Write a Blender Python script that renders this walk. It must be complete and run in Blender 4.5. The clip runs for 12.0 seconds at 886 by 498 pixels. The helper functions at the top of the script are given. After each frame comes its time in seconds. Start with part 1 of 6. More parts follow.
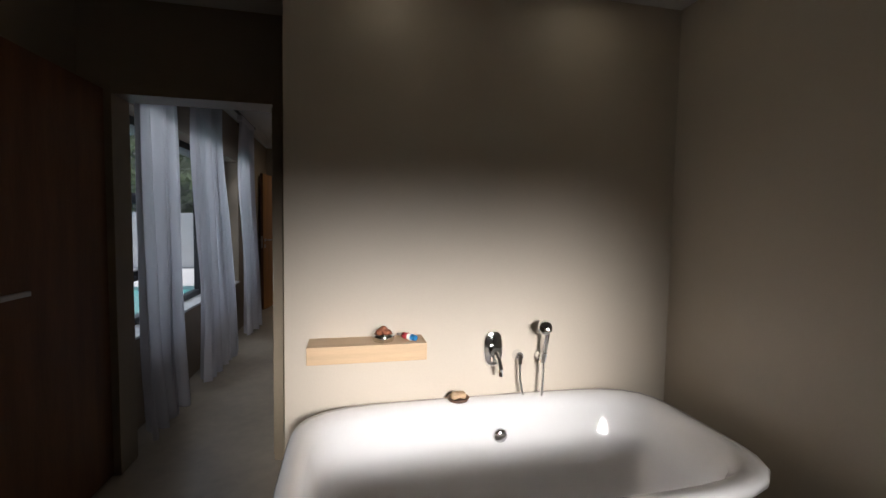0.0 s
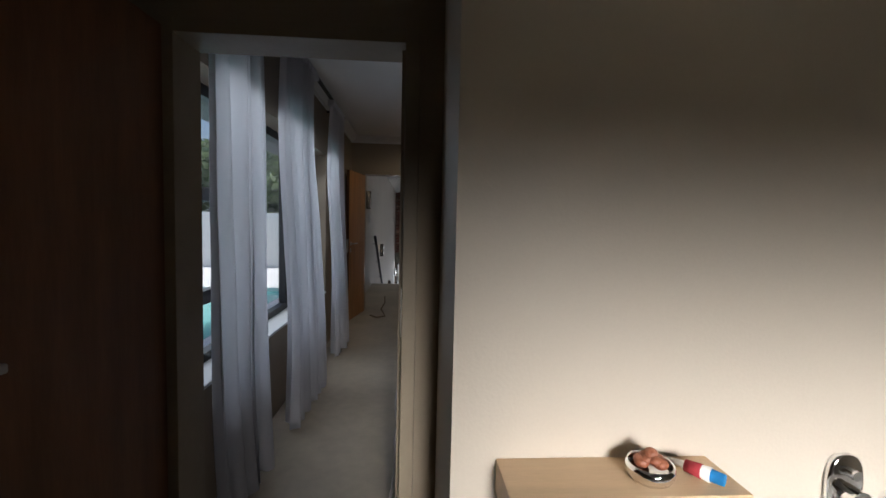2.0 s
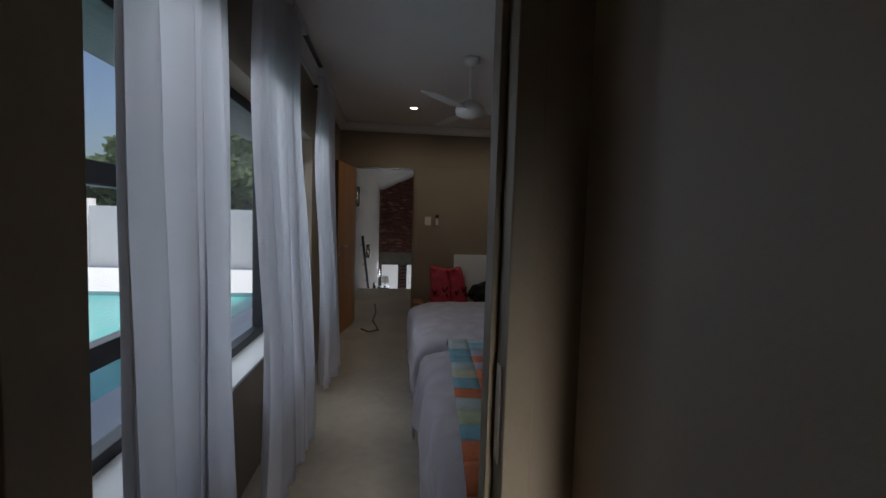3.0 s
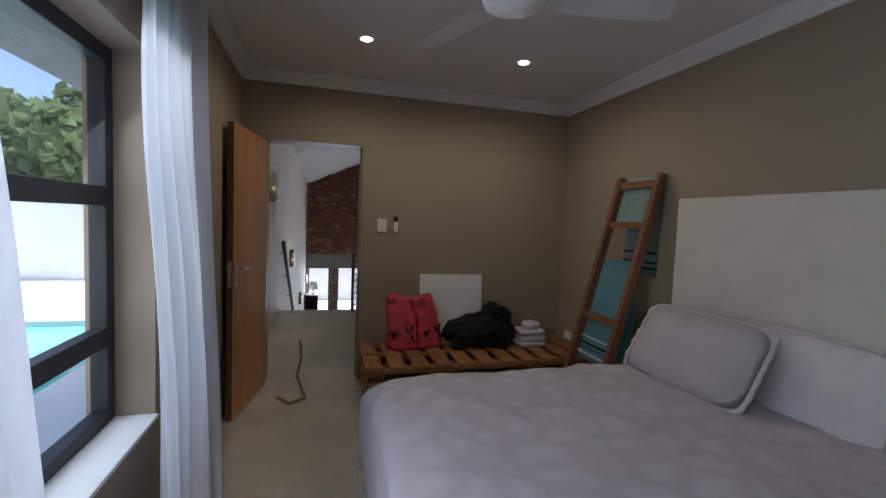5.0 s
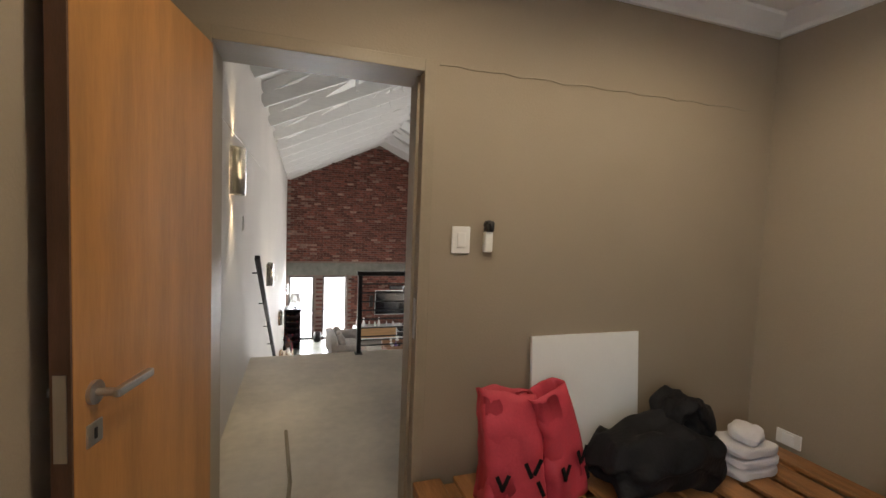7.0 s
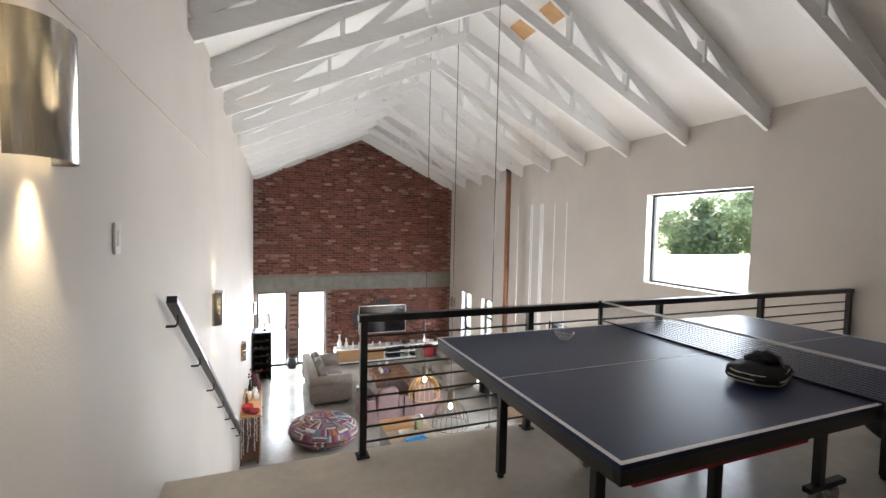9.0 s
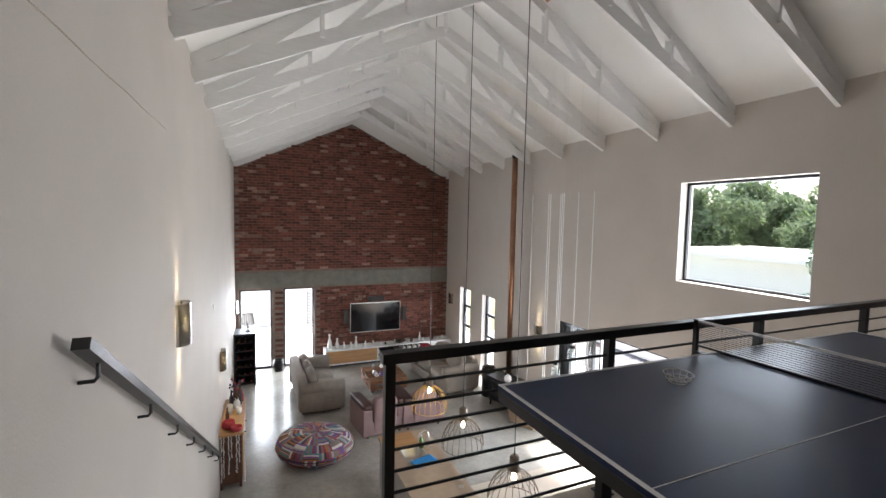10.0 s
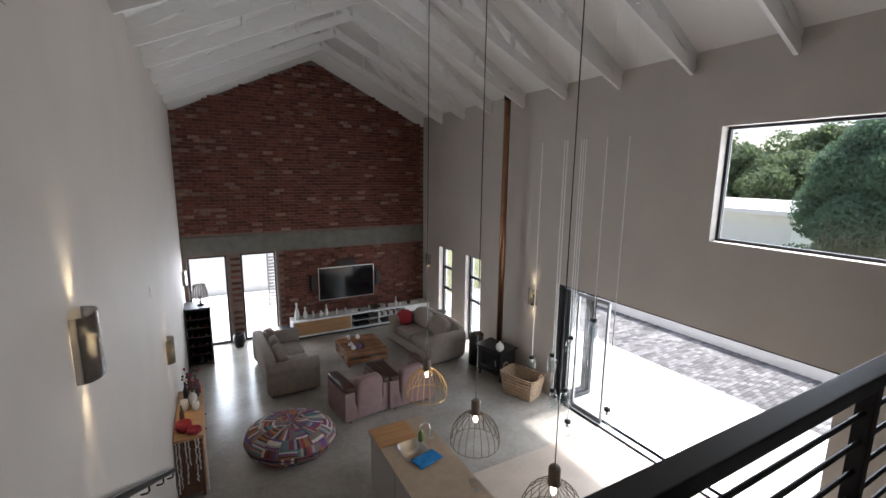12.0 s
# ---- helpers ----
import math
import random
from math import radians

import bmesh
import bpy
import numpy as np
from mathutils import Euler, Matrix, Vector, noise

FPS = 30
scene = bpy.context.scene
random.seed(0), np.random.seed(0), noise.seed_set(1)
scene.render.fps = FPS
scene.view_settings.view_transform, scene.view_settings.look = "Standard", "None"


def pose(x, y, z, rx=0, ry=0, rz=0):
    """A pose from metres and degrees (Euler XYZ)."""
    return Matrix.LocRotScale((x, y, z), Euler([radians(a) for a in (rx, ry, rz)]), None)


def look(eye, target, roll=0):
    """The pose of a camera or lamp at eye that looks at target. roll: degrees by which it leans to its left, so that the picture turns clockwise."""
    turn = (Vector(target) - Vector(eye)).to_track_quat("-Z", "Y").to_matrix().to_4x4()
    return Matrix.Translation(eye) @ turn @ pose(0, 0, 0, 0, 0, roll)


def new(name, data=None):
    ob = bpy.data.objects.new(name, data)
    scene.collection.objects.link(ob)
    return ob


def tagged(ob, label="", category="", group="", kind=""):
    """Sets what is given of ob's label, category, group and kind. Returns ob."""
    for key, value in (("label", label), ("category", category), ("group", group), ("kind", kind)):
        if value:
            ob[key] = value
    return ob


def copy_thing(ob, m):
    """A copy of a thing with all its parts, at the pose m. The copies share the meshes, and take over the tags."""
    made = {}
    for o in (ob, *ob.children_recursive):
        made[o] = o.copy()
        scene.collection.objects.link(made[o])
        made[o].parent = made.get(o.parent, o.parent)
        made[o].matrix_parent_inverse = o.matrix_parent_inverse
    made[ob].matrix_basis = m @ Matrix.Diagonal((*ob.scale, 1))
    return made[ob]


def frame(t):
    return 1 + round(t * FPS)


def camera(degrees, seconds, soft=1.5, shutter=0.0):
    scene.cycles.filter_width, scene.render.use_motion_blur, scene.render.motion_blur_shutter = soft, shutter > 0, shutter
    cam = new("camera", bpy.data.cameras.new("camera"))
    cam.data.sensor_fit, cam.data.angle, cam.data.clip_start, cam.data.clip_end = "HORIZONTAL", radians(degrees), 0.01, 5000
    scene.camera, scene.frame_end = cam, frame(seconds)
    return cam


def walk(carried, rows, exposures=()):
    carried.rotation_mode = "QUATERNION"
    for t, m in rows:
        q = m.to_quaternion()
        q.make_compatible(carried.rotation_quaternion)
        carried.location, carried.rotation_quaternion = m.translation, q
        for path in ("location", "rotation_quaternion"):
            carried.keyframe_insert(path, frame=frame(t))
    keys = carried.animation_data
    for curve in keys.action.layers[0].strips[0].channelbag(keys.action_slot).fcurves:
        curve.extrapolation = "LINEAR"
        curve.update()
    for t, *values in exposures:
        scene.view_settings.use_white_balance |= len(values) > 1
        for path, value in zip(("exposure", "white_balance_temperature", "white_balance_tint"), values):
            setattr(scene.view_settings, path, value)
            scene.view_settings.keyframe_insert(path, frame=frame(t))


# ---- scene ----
cam = camera(91.5, 12.0)
PATH = [
    (0, (1.064, -4.168, 1.331), (1.495, -2.219, 1.215), 0.9),
    (0.5, (1.012, -3.992, 1.346), (1.311, -2.018, 1.225), 0.9),
    (1, (0.942, -3.784, 1.353), (1.121, -1.796, 1.228), 0.9),
    (1.5, (0.849, -3.506, 1.349), (0.979, -1.514, 1.23), 1.0),
    (2, (0.709, -3.176, 1.352), (0.843, -1.185, 1.233), 1.3),
    (2.5, (0.568, -2.776, 1.362), (0.699, -0.785, 1.237), 1.6),
    (3, (0.482, -2.373, 1.362), (0.708, -0.39, 1.239), 1.7),
    (3.5, (0.395, -1.919, 1.413), (0.766, 0.042, 1.285), 2.4),
    (5.5, (0.417, -0.003, 1.436), (0.98, 1.912, 1.311), 2.1),
    (6, (0.375, 0.518, 1.445), (0.965, 2.425, 1.323), 2.1),
    (6.5, (0.329, 1.064, 1.446), (0.932, 2.967, 1.33), 2.1),
    (7, (0.272, 1.61, 1.44), (0.898, 3.505, 1.322), 2.2),
    (9, (0.365, 3.609, 1.442), (1.095, 5.469, 1.344), 1.2),
    (9.5, (0.377, 4.094, 1.448), (1.133, 5.943, 1.349), 1.2),
    (10, (0.384, 4.544, 1.453), (1.172, 6.377, 1.315), 1.2),
    (10.5, (0.336, 4.948, 1.464), (1.194, 6.746, 1.294), 1.1),
    (11, (0.347, 5.306, 1.455), (1.252, 7.077, 1.239), 0.9),
    (11.5, (0.373, 5.589, 1.444), (1.299, 7.34, 1.166), 0.8),
    (12, (0.4, 5.821, 1.442), (1.348, 7.547, 1.095), 0.7),
]
EXPOSURES = [(0.0, -0.7, 6100, 12), (1.0, -0.55, 6100, 12), (1.8, -0.4, 6000, 10), (2.5, -0.35, 6000, 10), (3.0, -0.5, 6000, 10), (3.5, 0.15, 5900, 12), (5.5, 0.95, 5750, 12), (6.5, 1.8, 6300, 10), (7.0, 2.0, 6500, 10), (9.0, 2.45, 6200, 10), (9.5, 2.1, 6200, 10), (10.5, 1.66, 6200, 12), (12.0, 0.98, 6100, 12)]
walk(cam, [(t, look(eye, target, roll)) for t, eye, target, roll in PATH], EXPOSURES)

# ---- world and daylight ----
world = bpy.data.worlds.new("sky")
scene.world = world
world.use_nodes = True
wn = world.node_tree.nodes
sky = wn.new("ShaderNodeTexSky")
sky.sky_type = "NISHITA"
sky.sun_disc = False
sky.sun_elevation = radians(60.7)
sky.sun_rotation = radians(81.5)
sky.air_density, sky.dust_density = 1.0, 3.0
wn["Background"].inputs["Strength"].default_value = 0.15
world.node_tree.links.new(sky.outputs[0], wn["Background"].inputs["Color"])
sun = new("sun", bpy.data.lights.new("sun", "SUN"))
sun.data.energy, sun.data.angle, sun.data.color = 5.0, radians(4), (1, 0.96, 0.9)
sun.matrix_world = look((20, 3, 36), (0, 0, 0))


def window_light(name, eye, target, width, height, watts, spread=180, color=(0.93, 0.97, 1.0)):
    """Sky light that enters by an opening."""
    la = new(name, bpy.data.lights.new(name, "AREA"))
    la.data.shape, la.data.size, la.data.size_y = "RECTANGLE", width, height
    la.data.energy, la.data.color, la.data.spread = watts, color, radians(spread)
    la.matrix_world = look(eye, target)
    return la


window_light("sky_light_bedroom", (-0.62, 0.08, 1.5), (1, 0.08, -0.05), 2.7, 1.4, 18, 150)
window_light("sky_light_sliding_door", (6.5, 9.6, -1.65), (4.3, 10.2, -2.9), 4.0, 2.2, 62)
window_light("sky_light_upper_window", (6.35, 8.15, 1.35), (0, 8.15, 1.2), 1.6, 1.4, 13)
window_light("sky_light_hall_windows", (6.35, 15.3, -1.7), (0, 15.3, -1.7), 1.9, 2.2, 32)
window_light("sky_light_glass_doors", (0.9, 17.75, -1.7), (0.9, 0, -1.7), 1.9, 2.2, 85)
window_light("light_bathroom_window", (1.70, -5.55, 1.50), (1.50, -2.24, 0.62), 1.6, 0.80, 12.0, 22, (1.0, 0.93, 0.84))


def spot(name, eye, target, watts, angle, color=(1.0, 0.78, 0.45), blend=0.6, radius=0.03):
    la = new(name, bpy.data.lights.new(name, "SPOT"))
    la.data.energy, la.data.spot_size, la.data.color = watts, radians(angle), color
    la.data.spot_blend, la.data.shadow_soft_size = blend, radius
    la.matrix_world = look(eye, target)


# ---- materials ----
def mat(name, color, rough=0.6, metal=0.0, var=0.12, scale=6.0, bump=0.1, fine=90.0, tint=None, emit=0.0, coat=0.0, rand=0.0, stretch=None, spec=0.5):
    m = bpy.data.materials.new(name)
    m.use_nodes = True
    n, l = m.node_tree.nodes, m.node_tree.links
    p = n["Principled BSDF"]
    p.inputs["Roughness"].default_value = rough
    p.inputs["Metallic"].default_value = metal
    p.inputs["Coat Weight"].default_value = coat
    p.inputs["Specular IOR Level"].default_value = spec
    tc = n.new("ShaderNodeTexCoord")
    src = tc.outputs["Object"]
    if stretch:
        mp = n.new("ShaderNodeMapping")
        mp.inputs["Scale"].default_value = stretch
        l.new(src, mp.inputs["Vector"])
        src = mp.outputs["Vector"]
    a = n.new("ShaderNodeTexNoise")
    a.inputs["Scale"].default_value, a.inputs["Detail"].default_value = scale, 5
    l.new(src, a.inputs["Vector"])
    b = n.new("ShaderNodeTexNoise")
    b.inputs["Scale"].default_value, b.inputs["Detail"].default_value = fine, 3
    l.new(src, b.inputs["Vector"])
    add = n.new("ShaderNodeMath")
    add.operation = "MULTIPLY_ADD"
    l.new(b.outputs[0], add.inputs[0])
    add.inputs[1].default_value = 0.35
    l.new(a.outputs[0], add.inputs[2])
    rampn = n.new("ShaderNodeValToRGB")
    rampn.color_ramp.elements[0].position, rampn.color_ramp.elements[1].position = 0.45, 0.95
    lo = [c * (1 - var) for c in color]
    hi = [min(1, c * (1 + var)) for c in (tint or color)]
    rampn.color_ramp.elements[0].color, rampn.color_ramp.elements[1].color = (*lo, 1), (*hi, 1)
    l.new(add.outputs[0], rampn.inputs[0])
    out = rampn.outputs[0]
    if rand:
        oi = n.new("ShaderNodeObjectInfo")
        gi = n.new("ShaderNodeNewGeometry")
        sm = n.new("ShaderNodeMath")
        l.new(oi.outputs["Random"], sm.inputs[0])
        l.new(gi.outputs["Random Per Island"], sm.inputs[1])
        fr = n.new("ShaderNodeMath")
        fr.operation = "FRACT"
        l.new(sm.outputs[0], fr.inputs[0])
        mr = n.new("ShaderNodeMapRange")
        mr.inputs[3].default_value, mr.inputs[4].default_value = 1 - rand, 1 + rand
        l.new(fr.outputs[0], mr.inputs[0])
        mx = n.new("ShaderNodeVectorMath")
        mx.operation = "SCALE"
        l.new(out, mx.inputs[0])
        l.new(mr.outputs[0], mx.inputs["Scale"])
        out = mx.outputs[0]
    l.new(out, p.inputs["Base Color"])
    if bump:
        bp = n.new("ShaderNodeBump")
        bp.inputs["Strength"].default_value, bp.inputs["Distance"].default_value = bump, 0.01
        l.new(b.outputs[0], bp.inputs["Height"])
        l.new(bp.outputs[0], p.inputs["Normal"])
    if emit:
        p.inputs["Emission Color"].default_value = (*color, 1)
        p.inputs["Emission Strength"].default_value = emit
    return m


def glass_mat(name, color=(1, 1, 1), rough=0.0):
    m = bpy.data.materials.new(name)
    m.use_nodes = True
    n, l = m.node_tree.nodes, m.node_tree.links
    clear = n.new("ShaderNodeBsdfTransparent")
    clear.inputs["Color"].default_value = (*[0.97 * c for c in color], 1)
    gloss = n.new("ShaderNodeBsdfGlossy")
    gloss.inputs["Roughness"].default_value = rough
    lw = n.new("ShaderNodeLayerWeight")
    lw.inputs["Blend"].default_value = 0.5
    pw = n.new("ShaderNodeMath")
    pw.operation = "POWER"
    l.new(lw.outputs["Facing"], pw.inputs[0])
    pw.inputs[1].default_value = 4.0
    fr = n.new("ShaderNodeMath")
    fr.operation = "MULTIPLY_ADD"
    l.new(pw.outputs[0], fr.inputs[0])
    fr.inputs[1].default_value, fr.inputs[2].default_value = 0.3, 0.02
    mx = n.new("ShaderNodeMixShader")
    l.new(fr.outputs[0], mx.inputs[0])
    l.new(clear.outputs[0], mx.inputs[1])
    l.new(gloss.outputs[0], mx.inputs[2])
    l.new(mx.outputs[0], n["Material Output"].inputs["Surface"])
    return m


def curtain_mat():
    m = mat("white_curtain_cloth", (0.78, 0.77, 0.8), 0.9, var=0.05, scale=3, bump=0.2, fine=250)
    n, l = m.node_tree.nodes, m.node_tree.links
    tr = n.new("ShaderNodeBsdfTranslucent")
    tr.inputs["Color"].default_value = (0.85, 0.85, 0.88, 1)
    mx = n.new("ShaderNodeMixShader")
    mx.inputs[0].default_value = 0.6
    l.new(n["Principled BSDF"].outputs[0], mx.inputs[1])
    l.new(tr.outputs[0], mx.inputs[2])
    l.new(mx.outputs[0], n["Material Output"].inputs["Surface"])
    return m


PLASTER = mat("taupe_wall_paint", (0.32, 0.26, 0.19), 0.75, var=0.05, scale=1.5, bump=0.12, fine=120)
PLASTER_BATH = mat("cream_wall_paint", (0.56, 0.50, 0.42), 0.5, var=0.04, scale=1.5, bump=0.06, fine=120)
PLASTER_HALL = mat("warm_grey_wall_paint", (0.56, 0.515, 0.47), 0.7, var=0.05, scale=1.2, bump=0.12, fine=110)
CEIL = mat("white_ceiling_paint", (0.74, 0.73, 0.71), 0.7, var=0.03, scale=2, bump=0.05)
TRUSS = mat("white_painted_timber", (0.76, 0.75, 0.74), 0.6, var=0.05, scale=5, bump=0.1, stretch=(1, 8, 8))
SCREED = mat("polished_cement_floor", (0.36, 0.335, 0.295), 0.22, var=0.28, scale=1.3, bump=0.03, fine=14)
SCREED_BEIGE = mat("beige_cement_floor", (0.52, 0.46, 0.37), 0.3, var=0.22, scale=1.6, bump=0.04, fine=14)
SCREED_TAN = mat("tan_matt_floor", (0.42, 0.35, 0.28), 0.5, var=0.12, scale=2, bump=0.03, fine=30)
DOORWOOD = mat("orange_veneer_door", (0.40, 0.185, 0.055), 0.45, var=0.22, scale=3, bump=0.04, fine=30, stretch=(4, 4, 0.5))
# veneer of the bathroom door, with the shade on its face put into the colour
DOORSHADE = mat("shade_darkened_veneer_door", (0.19, 0.085, 0.04), 0.5, var=0.25, scale=3, bump=0.04, fine=30, stretch=(4, 4, 0.5))
FRAMEWOOD = mat("painted_door_frame", (0.30, 0.245, 0.175), 0.5, var=0.1, scale=5, bump=0.06)
DARKWOOD = mat("dark_brown_wood", (0.12, 0.055, 0.03), 0.5, var=0.3, scale=5, stretch=(6, 6, 0.7))
PALLET = mat("orange_stained_pallet_wood", (0.34, 0.155, 0.055), 0.55, var=0.35, scale=4, bump=0.3, fine=40, stretch=(6, 0.8, 6), rand=0.2)
PALLET2 = mat("pallet_table_wood", (0.24, 0.115, 0.055), 0.55, var=0.35, scale=4, bump=0.3, fine=40, rand=0.2)
LADDERWOOD = mat("brown_ladder_wood", (0.22, 0.10, 0.05), 0.5, var=0.3, scale=5, bump=0.1, stretch=(6, 6, 0.6))
SHELFWOOD = mat("pale_oak_veneer", (0.62, 0.44, 0.27), 0.5, var=0.12, scale=4, bump=0.05, fine=60, stretch=(0.5, 6, 8))
OAK = mat("honey_oak", (0.45, 0.25, 0.11), 0.45, var=0.2, scale=4, bump=0.05, stretch=(0.6, 6, 6))
BLACK = mat("black_painted_steel", (0.012, 0.011, 0.012), 0.4, var=0.2, bump=0.03)
ALU = mat("black_window_aluminium", (0.018, 0.019, 0.022), 0.45, var=0.15, bump=0.02)
CHROME = mat("chrome", (0.85, 0.85, 0.86), 0.08, 1.0, var=0.02, bump=0)
STEEL = mat("brushed_steel", (0.55, 0.53, 0.50), 0.3, 1.0, var=0.1, scale=20, bump=0.04, stretch=(1, 1, 0.1))
SCONCE = mat("polished_steel_sconce", (0.60, 0.59, 0.57), 0.16, 1.0, var=0.08, scale=20, bump=0.02, stretch=(1, 1, 0.1))
ENAMEL = mat("white_bath_enamel", (0.82, 0.82, 0.83), 0.08, var=0.01, bump=0, coat=0.5)
WHITE = mat("white_lacquer", (0.8, 0.8, 0.78), 0.4, var=0.03, bump=0.02)
PLASTIC = mat("white_plastic", (0.78, 0.76, 0.72), 0.35, var=0.03, bump=0)
CURTAIN = curtain_mat()
LINEN = mat("lilac_grey_duvet_cover", (0.53, 0.49, 0.52), 0.9, var=0.06, scale=4, bump=0.15, fine=160)
PILLOW = mat("taupe_pillow_cotton", (0.47, 0.43, 0.43), 0.9, var=0.08, scale=5, bump=0.15, fine=200)
HEADB = mat("cream_upholstery", (0.62, 0.58, 0.52), 0.8, var=0.05, scale=6, bump=0.15, fine=200)
GLASS = glass_mat("window_glass")
JARGLASS = glass_mat("jar_glass", (0.95, 0.97, 0.97))
TABLETOP = mat("dark_blue_table_board", (0.010, 0.023, 0.075), 0.32, var=0.15, scale=3, bump=0.02, spec=0.26)
LINE = mat("white_line_paint", (0.75, 0.75, 0.75), 0.5, var=0.03, bump=0)
MORTAR = mat("grey_mortar", (0.20, 0.15, 0.125), 0.9, var=0.2, scale=8, bump=0.4)
BRICKM = mat("red_clay_brick", (0.15, 0.053, 0.036), 0.85, var=0.45, scale=9, bump=0.5, fine=70, rand=0.4)
BRICKPALE = mat("lime_stained_brick", (0.27, 0.165, 0.125), 0.85, var=0.4, scale=14, bump=0.5, fine=70, rand=0.3)
CONCRETE = mat("raw_concrete_beam", (0.17, 0.165, 0.14), 0.85, var=0.2, scale=5, bump=0.3)
SOFA = mat("grey_beige_sofa_fabric", (0.25, 0.21, 0.175), 0.95, var=0.12, scale=8, bump=0.3, fine=220)
SOFA2 = mat("pale_sofa_fabric", (0.33, 0.285, 0.24), 0.95, var=0.1, scale=8, bump=0.3, fine=220)
PINKF = mat("dusty_pink_armchair_fabric", (0.25, 0.165, 0.155), 0.95, var=0.1, scale=8, bump=0.3, fine=220)
LEATHER = mat("dark_brown_leather", (0.06, 0.028, 0.02), 0.45, var=0.2, scale=12, bump=0.15)
RED = mat("red_fabric", (0.35, 0.03, 0.04), 0.85, var=0.15, scale=20, bump=0.2)
BAGRED = mat("coral_red_shopping_bag", (0.55, 0.05, 0.075), 0.6, var=0.15, scale=5, bump=0.15)
BLACKBAG = mat("black_bag_nylon", (0.009, 0.009, 0.011), 0.7, var=0.4, scale=12, bump=0.4, fine=60, spec=0.25)
TOWELW = mat("white_towel_cotton", (0.72, 0.68, 0.68), 0.95, var=0.06, scale=10, bump=0.5, fine=300)
TOWELT = mat("turquoise_towel_cotton", (0.24, 0.52, 0.57), 0.95, var=0.08, scale=10, bump=0.5, fine=300)
TOWELG = mat("pale_mint_towel_cotton", (0.42, 0.58, 0.55), 0.95, var=0.08, scale=10, bump=0.5, fine=300)
BULB = mat("warm_lamp_glow", (1.0, 0.78, 0.45), 0.4, var=0, bump=0, emit=14)
LEDW = mat("downlight_glow", (1.0, 0.86, 0.62), 0.4, var=0, bump=0, emit=25)
WIRE = mat("bronze_wire", (0.16, 0.12, 0.08), 0.4, 0.8, var=0.1, bump=0)
GOLDW = mat("gold_wire", (0.65, 0.38, 0.10), 0.35, 0.8, var=0.1, bump=0)
TURNED = mat("grey_brown_turned_wood", (0.16, 0.115, 0.08), 0.6, var=0.3, scale=9, stretch=(3, 3, 12))
COPPER = mat("copper_flue_pipe", (0.34, 0.18, 0.11), 0.3, 1.0, var=0.15, scale=5, bump=0.03)
SCREEN = mat("black_tv_screen", (0.006, 0.006, 0.008), 0.1, var=0.05, bump=0)
WICKER = mat("pale_wicker", (0.40, 0.28, 0.18), 0.8, var=0.4, scale=30, bump=0.8, fine=90)
TAN = mat("tan_stone_worktop", (0.40, 0.31, 0.23), 0.4, var=0.08, scale=12, bump=0.02)
GREYPANEL = mat("warm_grey_cabinet_panel", (0.36, 0.33, 0.30), 0.5, var=0.05, bump=0.02)
BLUECLOTH = mat("blue_cleaning_cloth", (0.02, 0.22, 0.55), 0.9, var=0.15, scale=20, bump=0.3)
CERAMIC = mat("white_ceramic", (0.75, 0.73, 0.70), 0.25, var=0.05, bump=0.02)
PAVER = mat("grey_paving_block", (0.17, 0.165, 0.165), 0.85, var=0.6, scale=1.2, bump=0.4, fine=60, rand=0.45)
GROUND = mat("dry_lawn_ground", (0.22, 0.23, 0.12), 0.95, var=0.3, scale=0.5, bump=0.4, fine=20)
WATER = mat("turquoise_pool_water", (0.20, 0.62, 0.58), 0.1, var=0.1, scale=2, bump=0.15, fine=6)
OUTWHITE = mat("white_garden_wall_paint", (0.8, 0.8, 0.78), 0.8, var=0.05, scale=2, bump=0.1)
def leaf_mat(name, color):
    m = mat(name, color, 0.8, var=0.4, scale=2, bump=0.1, rand=0.45)
    n, l = m.node_tree.nodes, m.node_tree.links
    tr = n.new("ShaderNodeBsdfTranslucent")
    tr.inputs["Color"].default_value = (color[0] * 1.5, color[1] * 1.5, color[2] * 1.3, 1)
    mx = n.new("ShaderNodeMixShader")
    mx.inputs[0].default_value = 0.5
    l.new(n["Principled BSDF"].outputs[0], mx.inputs[1])
    l.new(tr.outputs[0], mx.inputs[2])
    l.new(mx.outputs[0], n["Material Output"].inputs["Surface"])
    return m


BARK = mat("tree_bark", (0.10, 0.075, 0.055), 0.95, var=0.4, scale=10, bump=0.6)
LEAF = leaf_mat("green_foliage", (0.15, 0.20, 0.10))
CONIFER = leaf_mat("dark_conifer_foliage", (0.11, 0.18, 0.115))
GREYMETAL = mat("grey_metal_fittings", (0.3, 0.3, 0.3), 0.4, 0.7, var=0.1, bump=0.02)
BLUEPAD = mat("dark_grey_case_fabric", (0.05, 0.045, 0.042), 0.7, var=0.3, scale=14, bump=0.3)
PALETAN = mat("plywood_patch", (0.45, 0.26, 0.10), 0.6, var=0.2, scale=5, bump=0.05)


# ---- mesh helpers ----
def part(name, bm, material, parent=None, label=""):
    me = bpy.data.meshes.new(name)
    bm.to_mesh(me)
    bm.free()
    for mm in material if isinstance(material, (list, tuple)) else [material]:
        me.materials.append(mm)
    ob = new(name, me)
    if parent:
        ob.parent = parent
    if label:
        ob["label"] = label
    return ob


def smooth(ob):
    for f in ob.data.polygons:
        f.use_smooth = True
    return ob


def thing(name, label, category, m=None, group="", kind=""):
    e = new(name)
    e.empty_display_size = 0.1
    if m is not None:
        e.matrix_world = m
    return tagged(e, label, category, group, kind)


